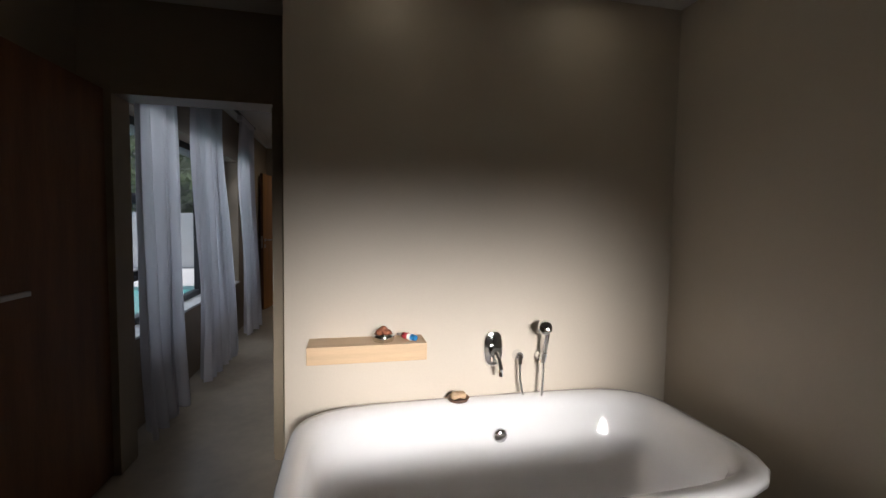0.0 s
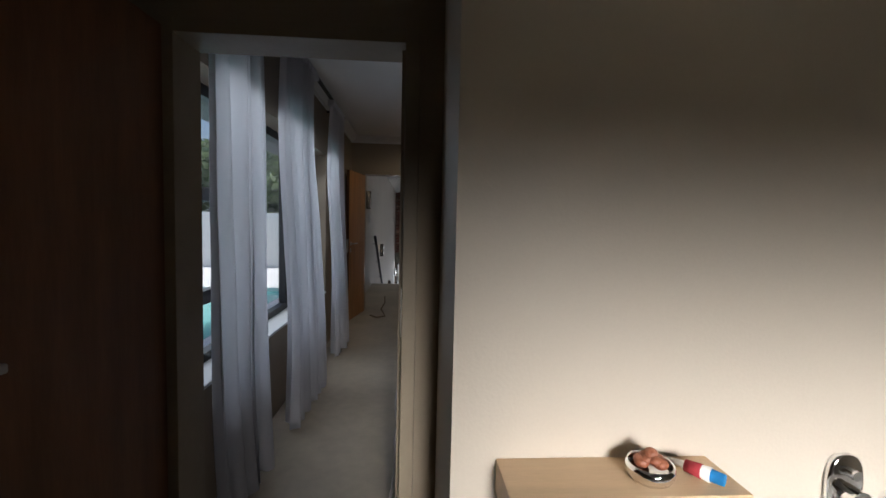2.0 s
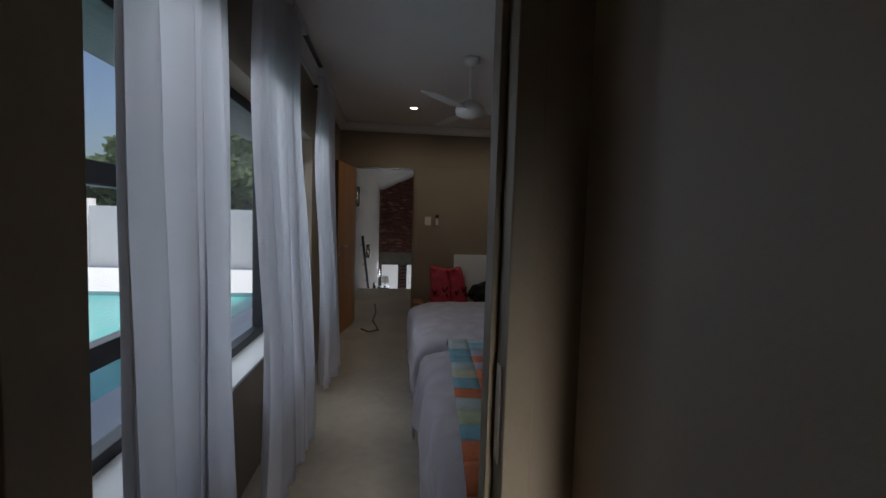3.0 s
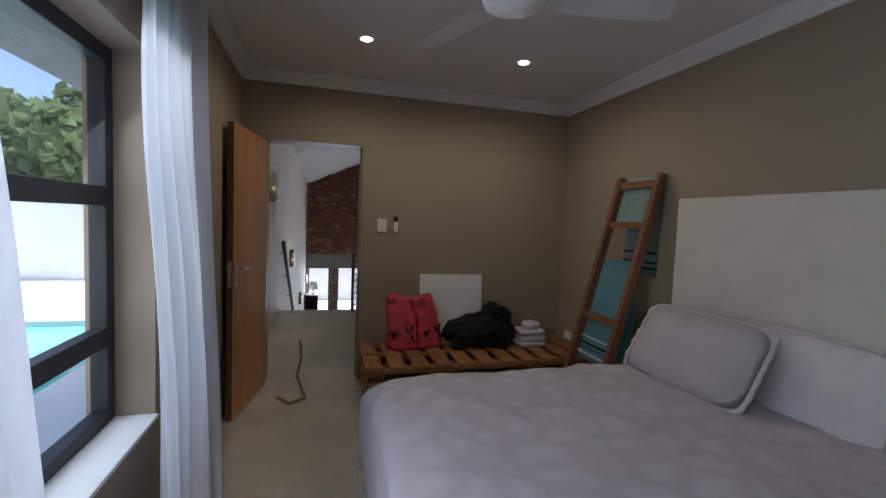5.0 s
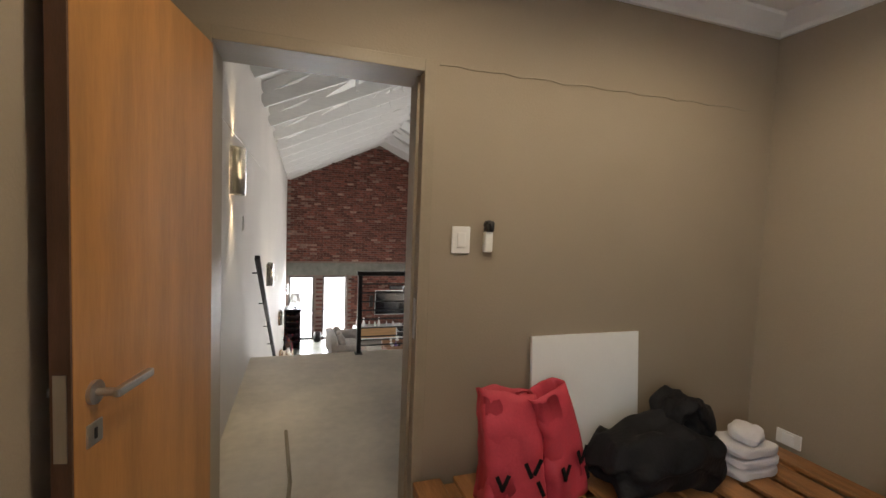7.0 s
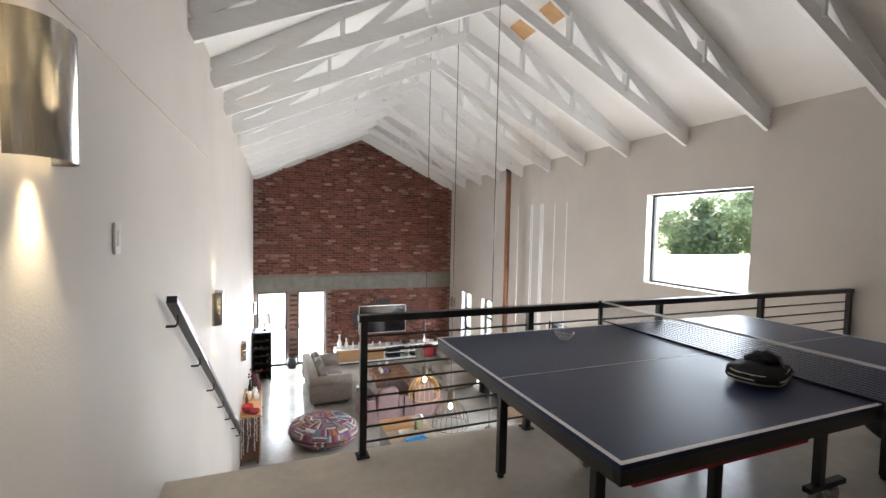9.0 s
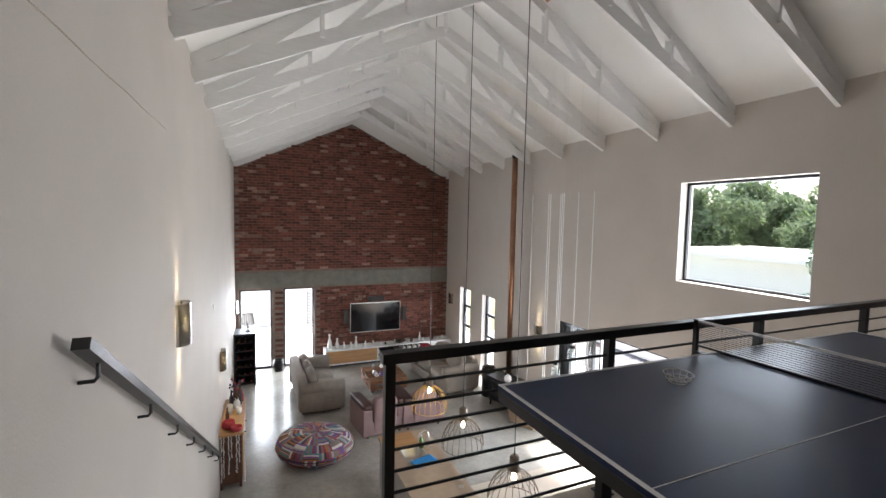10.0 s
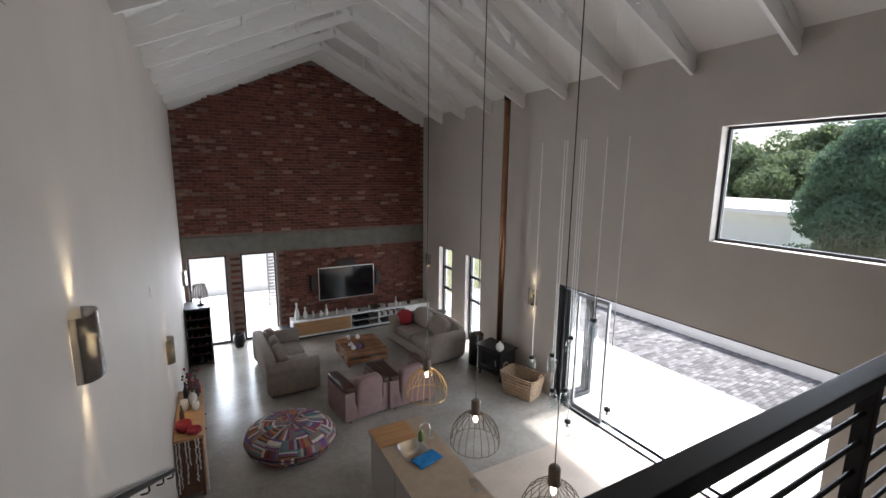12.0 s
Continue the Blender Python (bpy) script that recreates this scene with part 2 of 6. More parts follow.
def box(x0, x1, y0, y1, z0, z1, bevel=0.0, seg=2, bm=None):
    b = bmesh.new()
    bmesh.ops.create_cube(b, size=1)
    for v in b.verts:
        v.co = ((x0 + x1) / 2 + v.co.x * (x1 - x0), (y0 + y1) / 2 + v.co.y * (y1 - y0), (z0 + z1) / 2 + v.co.z * (z1 - z0))
    if bevel:
        bmesh.ops.bevel(b, geom=b.edges[:], offset=bevel, segments=seg, affect="EDGES", profile=0.6)
    return b if bm is None else merge(bm, b)


def merge(a, *others):
    for b in others:
        me = bpy.data.meshes.new("tmp")
        b.to_mesh(me)
        b.free()
        a.from_mesh(me)
        bpy.data.meshes.remove(me)
    return a


def move(bm, m):
    bmesh.ops.transform(bm, matrix=m, verts=bm.verts[:])
    return bm


def rod(p, q, r, r2=None, seg=10, cap=True):
    """A round bar from p to q."""
    p, q = Vector(p), Vector(q)
    b = bmesh.new()
    bmesh.ops.create_cone(b, cap_ends=cap, segments=seg, radius1=r, radius2=r if r2 is None else r2, depth=(q - p).length)
    turn = (q - p).to_track_quat("Z", "Y").to_matrix().to_4x4()
    return move(b, Matrix.Translation((p + q) / 2) @ turn)


def beam(p, q, w, h):
    """A square bar from p to q, w wide across and h deep."""
    p, q = Vector(p), Vector(q)
    d = (q - p).normalized()
    side = d.cross(Vector((0, 0, 1))).normalized() if abs(d.z) < 0.999 else Vector((1, 0, 0))
    up = side.cross(d).normalized()
    b = bmesh.new()
    vs = [b.verts.new(e + side * w / 2 * s + up * h / 2 * u) for e in (p, q) for s, u in ((-1, -1), (1, -1), (1, 1), (-1, 1))]
    for f in ((0, 1, 2, 3), (7, 6, 5, 4), (0, 4, 5, 1), (1, 5, 6, 2), (2, 6, 7, 3), (3, 7, 4, 0)):
        b.faces.new([vs[i] for i in f])
    bmesh.ops.recalc_face_normals(b, faces=b.faces[:])
    return b


def lathe(profile, seg=24, close=False):
    """A turned body from (radius, height) pairs."""
    b = bmesh.new()
    rings = []
    for r, z in profile:
        rings.append([b.verts.new((r * math.cos(2 * math.pi * i / seg), r * math.sin(2 * math.pi * i / seg), z)) for i in range(seg)])
    for a, c in zip(rings, rings[1:]):
        for i in range(seg):
            b.faces.new((a[i], a[(i + 1) % seg], c[(i + 1) % seg], c[i]))
    for ring in (rings[0], rings[-1]):
        if close:
            b.faces.new(ring)
    bmesh.ops.recalc_face_normals(b, faces=b.faces[:])
    return b


def tube(points, r, seg=8):
    """A bent pipe along points."""
    b = bmesh.new()
    pts = [Vector(p) for p in points]
    rings = []
    for i, p in enumerate(pts):
        d = (pts[min(i + 1, len(pts) - 1)] - pts[max(i - 1, 0)]).normalized()
        u = d.orthogonal().normalized()
        if rings:
            u = (last - d * last.dot(d)).normalized()
        last = u
        w = d.cross(u)
        rings.append([b.verts.new(p + (u * math.cos(2 * math.pi * k / seg) + w * math.sin(2 * math.pi * k / seg)) * r) for k in range(seg)])
    for a, c in zip(rings, rings[1:]):
        for i in range(seg):
            b.faces.new((a[i], a[(i + 1) % seg], c[(i + 1) % seg], c[i]))
    b.faces.new(rings[0][::-1])
    b.faces.new(rings[-1])
    bmesh.ops.recalc_face_normals(b, faces=b.faces[:])
    return b


def cushion(sx, sy, sz, n=10, puff=0.35, seed=0, rough=0.006, power=4.0):
    """A soft rounded block, centred, with a slightly uneven surface."""
    b = bmesh.new()
    bmesh.ops.create_cube(b, size=2)
    bmesh.ops.subdivide_edges(b, edges=b.edges[:], cuts=n, use_grid_fill=True)
    for v in b.verts:
        c = v.co
        k = (abs(c.x) ** power + abs(c.y) ** power + abs(c.z) ** power) ** (1 / power)
        c = c / k
        flat = 1 - puff * max(abs(c.x), abs(c.y)) ** 3
        w = noise.noise(Vector((c.x * 2 + seed, c.y * 2, c.z * 2))) * rough
        v.co = Vector((c.x * sx / 2 + w, c.y * sy / 2 + w, c.z * sz / 2 * flat + w))
    return b


def wall_x(name, x0, x1, u0, u1, z0, z1, holes, material, label, category="wall"):
    """A wall in the plane of x, with openings (y0, y1, z0, z1)."""
    ob = part(name, wall_grid(u0, u1, z0, z1, holes, lambda u, w, d: (x0 + d * (x1 - x0), u, w)), material)
    return tagged(ob, label, category, kind="structure")


def wall_y(name, y0, y1, u0, u1, z0, z1, holes, material, label, category="wall"):
    ob = part(name, wall_grid(u0, u1, z0, z1, holes, lambda u, w, d: (u, y0 + d * (y1 - y0), w)), material)
    return tagged(ob, label, category, kind="structure")


def slab(name, z0, z1, x0, x1, y0, y1, holes, material, label, category):
    ob = part(name, wall_grid(x0, x1, y0, y1, holes, lambda u, w, d: (u, w, z0 + d * (z1 - z0))), material)
    return tagged(ob, label, category, kind="structure")


def wall_grid(u0, u1, w0, w1, holes, at):
    us = sorted({u0, u1, *(h[0] for h in holes), *(h[1] for h in holes)})
    ws = sorted({w0, w1, *(h[2] for h in holes), *(h[3] for h in holes)})
    us = [u for u in us if u0 <= u <= u1]
    ws = [w for w in ws if w0 <= w <= w1]
    b = bmesh.new()
    made = {}

    def vert(i, j, d):
        if (i, j, d) not in made:
            made[i, j, d] = b.verts.new(at(us[i], ws[j], d))
        return made[i, j, d]

    def solid(i, j):
        if not (0 <= i < len(us) - 1 and 0 <= j < len(ws) - 1):
            return False
        u, w = (us[i] + us[i + 1]) / 2, (ws[j] + ws[j + 1]) / 2
        return not any(h[0] < u < h[1] and h[2] < w < h[3] for h in holes)

    for i in range(len(us) - 1):
        for j in range(len(ws) - 1):
            if not solid(i, j):
                continue
            for d in (0, 1):
                b.faces.new([vert(i, j, d), vert(i + 1, j, d), vert(i + 1, j + 1, d), vert(i, j + 1, d)])
            for ni, nj, e in ((i - 1, j, ((i, j), (i, j + 1))), (i + 1, j, ((i + 1, j), (i + 1, j + 1))), (i, j - 1, ((i, j), (i + 1, j))), (i, j + 1, ((i, j + 1), (i + 1, j + 1)))):
                if not solid(ni, nj):
                    (a, c), (p, q) = e
                    b.faces.new([vert(a, c, 0), vert(p, q, 0), vert(p, q, 1), vert(a, c, 1)])
    bmesh.ops.recalc_face_normals(b, faces=b.faces[:])
    return b


# ---- fixed measures ----
XL, XR = -0.195, 6.04            # hall side walls
YB = 17.32                       # brick end wall
ZF = -2.85                       # hall floor
YW = 3.34                        # bedroom end wall
YLOFT = 6.33                     # edge of the loft
APEX, EAVE = 4.12, 2.705         # under side of the trusses
XC = 2.93
YBATH = -2.24
CEILB = 2.60

# ---- structure ----
slab("floor_bedroom", -0.25, 0.0, -0.47, 2.9, -5.8, 3.55, [], SCREED_BEIGE, "worn beige polished cement floor", "floor")
slab("floor_loft", -0.25, -0.002, -0.47, 6.3, 3.55, YLOFT, [], SCREED_BEIGE, "polished beige cement loft floor with an open edge", "floor")
slab("floor_hall", ZF - 0.2, ZF, -0.47, 6.3, 0.5, 17.6, [], SCREED, "shiny grey cement floor of the hall", "floor")
slab("floor_kitchen", ZF, ZF + 0.004, 2.9, 6.05, 6.0, 10.5, [], SCREED_TAN, "matt tan floor beside the kitchen island", "floor")
wall_x("wall_west", -0.47, -0.23, -5.8, 3.36, 0, 2.9, [(-1.3, 1.47, 0.58, 2.03)], PLASTER, "taupe painted bedroom wall with a long window")
wall_x("wall_west_hall", -0.47, XL, 3.36, 17.6, -3.05, 3.3, [], PLASTER_HALL, "tall plain warm grey hall wall")
wall_x("wall_east_hall", XR, 6.3, 0.5, 17.6, -3.05, 3.3, [(7.31, 8.99, 0.62, 2.05), (7.5, 11.66, ZF, -0.56), (15.59, 16.3, ZF + 0.02, -0.58), (14.2, 14.9, ZF + 0.02, -0.58)], PLASTER_HALL, "tall warm grey hall wall with windows and a wide door opening")
wall_x("wall_east_bedroom", 2.72, 2.9, -1.52, 3.34, 0, 2.9, [], PLASTER, "taupe painted bedroom wall")
wall_x("wall_east_bathroom", 2.70, 3.1, -5.8, YBATH, 0, 2.7, [], PLASTER_BATH, "plain cream painted bathroom wall")
wall_y("wall_north_bedroom", YW, 3.55, -0.23, 6.04, 0, 4.9, [(-0.085, 0.785, 0, 2.10)], PLASTER, "taupe painted wall with a doorway")
wall_y("wall_bath", YBATH, -1.52, 0.80, 2.72, 0, 2.7, [], PLASTER_BATH, "cream painted wall behind the bath")
wall_y("wall_bath_door", -1.68, -1.52, -0.23, 0.80, 0, 2.7, [(-0.13, 0.72, 0, 2.0)], PLASTER, "taupe wall with a doorway to the bathroom")
wall_y("wall_south_bathroom", -5.8, -5.6, -0.23, 2.7, 0, 2.7, [(0.9, 2.66, 0.98, 1.98)], PLASTER_BATH, "cream bathroom wall with a wide window")
wall_y("wall_kitchen_end", 0.5, 0.7, -0.47, 6.3, ZF, -0.25, [], PLASTER_HALL, "plain wall below the loft")
slab("ceiling_bathroom", 2.42, 2.6, -0.47, 3.1, -5.8, -1.6, [], CEIL, "white bathroom ceiling", "ceiling")
slab("ceiling_bedroom", CEILB, 2.8, -0.47, 2.9, -1.55, 3.4, [], CEIL, "white plastered bedroom ceiling", "ceiling")


def gable(name, x0, x1, y0, y1, zb, eave, apex, material, label):
    b = bmesh.new()
    prof = [(x0, zb), (x1, zb), (x1, eave), (XC, apex), (x0, eave)]
    f = b.faces.new([b.verts.new((x, y0, z)) for x, z in prof])
    r = bmesh.ops.extrude_face_region(b, geom=[f])
    bmesh.ops.translate(b, vec=(0, y1 - y0, 0), verts=[v for v in r["geom"] if isinstance(v, bmesh.types.BMVert)])
    bmesh.ops.recalc_face_normals(b, faces=b.faces[:])
    return tagged(part(name, b, material), label, "wall", kind="structure")


SLOPE = (APEX - EAVE) / (XR - XC)
CEAVE, CAPEX = 2.99, 4.85        # the boards above the trusses


def ceiling_hall():
    b = bmesh.new()
    xs = [(-0.47, CEAVE - (CAPEX - CEAVE) / (XC - XL) * 0.27), (XC, CAPEX), (6.31, CEAVE - (CAPEX - CEAVE) / (XR - XC) * 0.27)]
    lo = [[b.verts.new((x, y, z)) for x, z in xs] for y in (3.5, 17.62)]
    hi = [[b.verts.new((x, y, z + 0.14)) for x, z in xs] for y in (3.5, 17.62)]
    for s in (lo, hi):
        for i in (0, 1):
            b.faces.new((s[0][i], s[0][i + 1], s[1][i + 1], s[1][i]))
    for e in (0, 1):
        for i in (0, 1):
            b.faces.new((lo[e][i], lo[e][i + 1], hi[e][i + 1], hi[e][i]))
    for i in (0, 2):
        b.faces.new((lo[0][i], lo[1][i], hi[1][i], hi[0][i]))
    bmesh.ops.recalc_face_normals(b, faces=b.faces[:])
    return tagged(part("ceiling_hall", b, CEIL), "white boarded vaulted ceiling above the trusses", "ceiling", kind="structure")


ceiling_hall()
gable("wall_gable_white", XL, XR, YB + 0.03, YB + 0.2, 2.4, CEAVE - 0.02, CAPEX - 0.02, CEIL, "white gable strip above the brickwork")


def cornice():
    """Bedroom cornice: a stepped cove along three sides."""
    b = bmesh.new()
    prof = [(0, -0.095), (0.018, -0.095), (0.022, -0.07), (0.05, -0.045), (0.085, -0.02), (0.09, -0.003), (0, -0.003)]
    path = [(-0.23, -1.5, 1, 0), (-0.23, YW, 1, -1), (2.72, YW, -1, -1), (2.72, -1.5, -1, 0)]
    rings = [[b.verts.new((x + d * sx, y + d * sy, CEILB + z)) for d, z in prof] for x, y, sx, sy in path]
    for a, c in zip(rings, rings[1:]):
        for i in range(len(prof)):
            j = (i + 1) % len(prof)
            b.faces.new((a[i], a[j], c[j], c[i]))
    bmesh.ops.recalc_face_normals(b, faces=b.faces[:])
    tagged(part("cornice", b, CEIL), "white moulded plaster cornice", "cornice", kind="structure")


cornice()


def truss(y):
    t = thing("roof_truss", "white painted timber scissor truss under the boarded ceiling", "roof truss", Matrix.Translation((XC, y, 0)), "roof trusses of the hall")
    h = 0.15
    cs = (CAPEX - CEAVE) / (XR - XC)
    for s, half in ((-1, XC - XL), (1, XR - XC)):
        lo = lambda d: APEX - d * (APEX - EAVE) / half  # noqa: E731
        hi = lambda d: CAPEX - d * (CAPEX - CEAVE) / half  # noqa: E731
        part("bottom_chord", beam((s * 0.02, 0, APEX + h / 2), (s * (half - 0.003), 0, EAVE + h / 2 + 0.005), 0.045, h), TRUSS, t)
        part("top_chord", beam((s * 0.02, 0, CAPEX - 0.085), (s * (half - 0.003), 0, CEAVE - 0.07), 0.044, 0.12), TRUSS, t)
        for d0, d1 in ((0.95, 0.95), (1.02, 1.75), (1.9, 1.9), (1.95, 2.75)):
            part("web", beam((s * d0, 0, hi(d0) - 0.08), (s * d1 + 0.001, 0, lo(d1) + h * 0.6), 0.04, 0.1), TRUSS, t)
    part("king_post", beam((0, 0, APEX + 0.1), (0.001, 0, CAPEX - 0.1), 0.043, 0.11), TRUSS, t)
    return t


first = truss(7.17 - 1.13 * 2)
for k in range(-1, 9):
    copy_thing(first, Matrix.Translation((XC, 7.17 + 1.13 * k, 0)))


# ---- windows and doors of the setting ----
def pane(parent, x0, x1, y0, y1, z0, z1):
    g = part("pane", box(x0, x1, y0, y1, z0, z1), GLASS, parent)
    g.visible_shadow = False
    return g


def window_x(name, x, y0, y1, z0, z1, mull, trans, label, w=0.06, d=0.06, sill=None, glass=True):
    """A metal window in a wall of plane x; mull: y of uprights; trans: z of bars."""
    t = thing(name, label, "window", Matrix.Translation((x, (y0 + y1) / 2, z0)), kind="structure")
    m = Matrix.Translation((-x, -(y0 + y1) / 2, -z0))
    fr = box(x - d / 2, x + d / 2, y0, y1, z0, z0 + w, 0.004)
    box(x - d / 2, x + d / 2, y0, y1, z1 - w, z1, 0.004, bm=fr)
    box(x - d / 2, x + d / 2, y0, y0 + w, z0 + w, z1 - w, 0.004, bm=fr)
    box(x - d / 2, x + d / 2, y1 - w, y1, z0 + w, z1 - w, 0.004, bm=fr)
    part("window_frame", move(fr, m), ALU, t)
    for u in mull:
        part("mullion", move(box(x - d / 2 + 0.003, x + d / 2 - 0.003, u - w / 2, u + w / 2, z0 + w, z1 - w, 0.003), m), ALU, t)
    for v in trans:
        part("transom", move(box(x - d / 2 + 0.005, x + d / 2 - 0.005, y0 + w, y1 - w, v - w * 0.6, v + w * 0.6, 0.003), m), ALU, t)
    us, vs = [y0, *mull, y1], [z0, *trans, z1]
    if glass:
        for a, c in zip(us, us[1:]):
            for e, f in zip(vs, vs[1:]):
                g = part("pane", move(box(x - 0.003, x + 0.003, a + w / 2, c - w / 2, e + w / 2, f - w / 2), m), GLASS, t)
                g.visible_shadow = False
    if sill:
        part("window_sill", move(box(sill[0], sill[1], y0 + 0.002, y1 - 0.002, z0 - 0.03, z0 - 0.003, 0.006), m), WHITE, t, "white plastered sill")
    return t


window_x("window_1", -0.40, -1.3, -0.452, 0.585, 2.03, (), (0.935, 1.475), "black aluminium bedroom window with horizontal bars")
window_x("window_5", -0.40, -0.45, 0.598, 0.585, 2.03, (), (), "wide clear black aluminium bedroom window")
window_x("window_6", -0.40, 0.60, 1.47, 0.585, 2.03, (), (0.935, 1.475), "black aluminium bedroom window with horizontal bars")
tagged(part("window_sill", box(-0.37, -0.215, -1.298, 1.468, 0.582, 0.60, 0.005), WHITE), "white plastered sill under the bedroom window", "window sill", kind="structure")
window_x("window_2", 6.2, 7.31, 8.99, 0.62, 2.05, (), (), "wide fixed window with a thin black frame high in the hall", 0.035, 0.05)
window_x("window_3", 6.2, 15.59, 16.3, ZF + 0.02, -0.58, (), (-1.15, -1.75), "tall narrow black window with cross bars")
window_x("window_4", 6.2, 14.2, 14.9, ZF + 0.02, -0.58, (), (-1.15, -1.75), "tall narrow black window with cross bars")


# ---- bathroom ----
# unseen translucent pane, added to hold back sky light from the bathroom
SKYDIM = bpy.data.materials.new("sky_dimming_pane")
SKYDIM.use_nodes = True
dim_veil = SKYDIM.node_tree.nodes.new("ShaderNodeBsdfTranslucent")
dim_veil.inputs["Color"].default_value = (0.3, 0.3, 0.29, 1)
SKYDIM.node_tree.links.new(dim_veil.outputs[0], SKYDIM.node_tree.nodes["Material Output"].inputs["Surface"])
bw = thing("window_7", "wide unseen bathroom window in a black frame, with an added sky-dimming pane", "window", Matrix.Translation((1.78, -5.72, 0.98)), kind="structure")
part("window_frame", merge(box(-0.879, 0.879, -0.03, 0.03, 0.001, 0.05), box(-0.879, 0.879, -0.03, 0.03, 0.95, 0.999), box(-0.879, -0.83, -0.03, 0.03, 0.05, 0.95), box(0.83, 0.879, -0.03, 0.03, 0.05, 0.95)), ALU, bw)
part("pane", box(-0.83, 0.83, -0.003, 0.003, 0.05, 0.95), SKYDIM, bw)

def rounded(cx, cy, hx, hy, z, n=40, p=5.0):
    out = []
    for i in range(n):
        a = 2 * math.pi * i / n
        c, s = math.cos(a), math.sin(a)
        k = (abs(c) ** p + abs(s) ** p) ** (-1 / p)
        out.append((cx + hx * c * k, cy + hy * s * k, z))
    return out


def loft_rings(rings, close=True):
    b = bmesh.new()
    vr = [[b.verts.new(q) for q in r] for r in rings]
    n = len(vr[0])
    for a, c in zip(vr, vr[1:]):
        for i in range(n):
            b.faces.new((a[i], a[(i + 1) % n], c[(i + 1) % n], c[i]))
    if close:
        b.faces.new(vr[0])
        b.faces.new(vr[-1])
    bmesh.ops.recalc_face_normals(b, faces=b.faces[:])
    return b


def bathtub():
    t = thing("bathtub", "white freestanding rounded bathtub standing at the wall", "bathtub", Matrix.Translation((1.68, -2.69, 0)))
    rings = [rounded(0, 0, hx, hy, z, 56, p) for hx, hy, z, p in ((0.66, 0.28, 0, 4), (0.70, 0.31, 0.02, 4), (0.78, 0.39, 0.42, 5), (0.815, 0.425, 0.478, 5), (0.83, 0.44, 0.49, 5), (0.833, 0.442, 0.512, 5), (0.825, 0.434, 0.524, 5), (0.80, 0.41, 0.526, 5), (0.775, 0.375, 0.520, 5), (0.75, 0.345, 0.48, 4.5), (0.71, 0.315, 0.32, 4.2), (0.64, 0.27, 0.16, 4), (0.5, 0.2, 0.11, 3.5), (0.2, 0.08, 0.10, 3))]
    smooth(part("tub", loft_rings(rings), ENAMEL, t))
    ov = lathe([(0.0, 0.02), (0.028, 0.018), (0.033, 0.008), (0.033, 0)], 20)
    smooth(part("overflow", move(ov, Matrix.Translation((0.06, 0.325, 0.38)) @ Matrix.Rotation(math.pi / 2 + 0.15, 4, "X")), CHROME, t, "round chrome overflow"))
    dr = lathe([(0.0, 0.012), (0.03, 0.012), (0.036, 0.0)], 20)
    part("drain", move(dr, Matrix.Translation((0.06, 0, 0.10))), CHROME, t, "chrome drain")


bathtub()


def bath_mixer():
    t = thing("bath_mixer", "chrome oval concealed bath mixer with a lever", "mixer tap", Matrix.Translation((1.74, YBATH, 0.745)))
    pl = loft_rings([[(x, -0.002, z) for x, y, z in [(q[0], 0, q[1]) for q in rounded(0, 0, 0.046, 0.082, 0, 32, 3)]],
                     [(q[0], -0.014, q[1]) for q in rounded(0, 0, 0.046, 0.082, 0, 32, 3)], [(q[0], -0.017, q[1]) for q in rounded(0, 0, 0.04, 0.076, 0, 32, 3)]])
    smooth(part("plate", pl, CHROME, t))
    part("knob", merge(rod((0, -0.01, -0.01), (0, -0.055, -0.01), 0.026, seg=20)), CHROME, t)
    part("lever", tube([(0, -0.05, -0.01), (0.004, -0.075, -0.03), (0.012, -0.085, -0.075), (0.016, -0.08, -0.11)], 0.011), CHROME, t)
    part("diverter", rod((0, -0.012, 0.045), (0, -0.04, 0.045), 0.012, seg=14), CHROME, t)


def hand_shower():
    t = thing("hand_shower", "chrome hand shower hanging in its wall holder with a hose", "hand shower", Matrix.Translation((1.975, YBATH, 0.70)))
    part("holder", merge(rod((0, 0, 0), (0, -0.045, 0), 0.022, seg=16), rod((-0.002, -0.05, -0.02), (0.004, -0.06, 0.03), 0.017, seg=14)), CHROME, t)
    part("handle", tube([(0, -0.055, -0.01), (0.006, -0.065, 0.06), (0.010, -0.075, 0.115), (-0.004, -0.088, 0.15)], 0.011), CHROME, t)
    hd = lathe([(0.0, 0.012), (0.03, 0.012), (0.04, 0.002), (0.04, -0.008), (0.015, -0.022), (0, -0.024)], 20)
    smooth(part("head", move(hd, Matrix.Translation((-0.014, -0.098, 0.158)) @ Matrix.Rotation(-0.7, 4, "Y") @ Matrix.Rotation(0.95, 4, "X") @ Matrix.Diagonal((0.85, 0.85, 1, 1))), CHROME, t))
    part("hose", tube([(0, -0.055, -0.012), (0.0, -0.06, -0.1), (-0.005, -0.06, -0.18), (-0.03, -0.055, -0.205), (-0.09, -0.045, -0.19), (-0.11, -0.04, -0.1), (-0.108, -0.035, -0.01)], 0.007), CHROME, t)
    part("hose_outlet", merge(rod((-0.108, 0, 0.005), (-0.108, -0.03, 0.005), 0.028, 0.02, 18), rod((-0.108, -0.03, 0.01), (-0.108, -0.036, -0.03), 0.013, seg=12)), CHROME, t)


bath_mixer()
hand_shower()
shelf = part("wall_shelf", box(0.902, 1.395, YBATH - 0.15, YBATH - 0.002, 0.752, 0.825, 0.003), SHELFWOOD)
tagged(shelf, "thick pale oak floating shelf on the bathroom wall", "shelf")


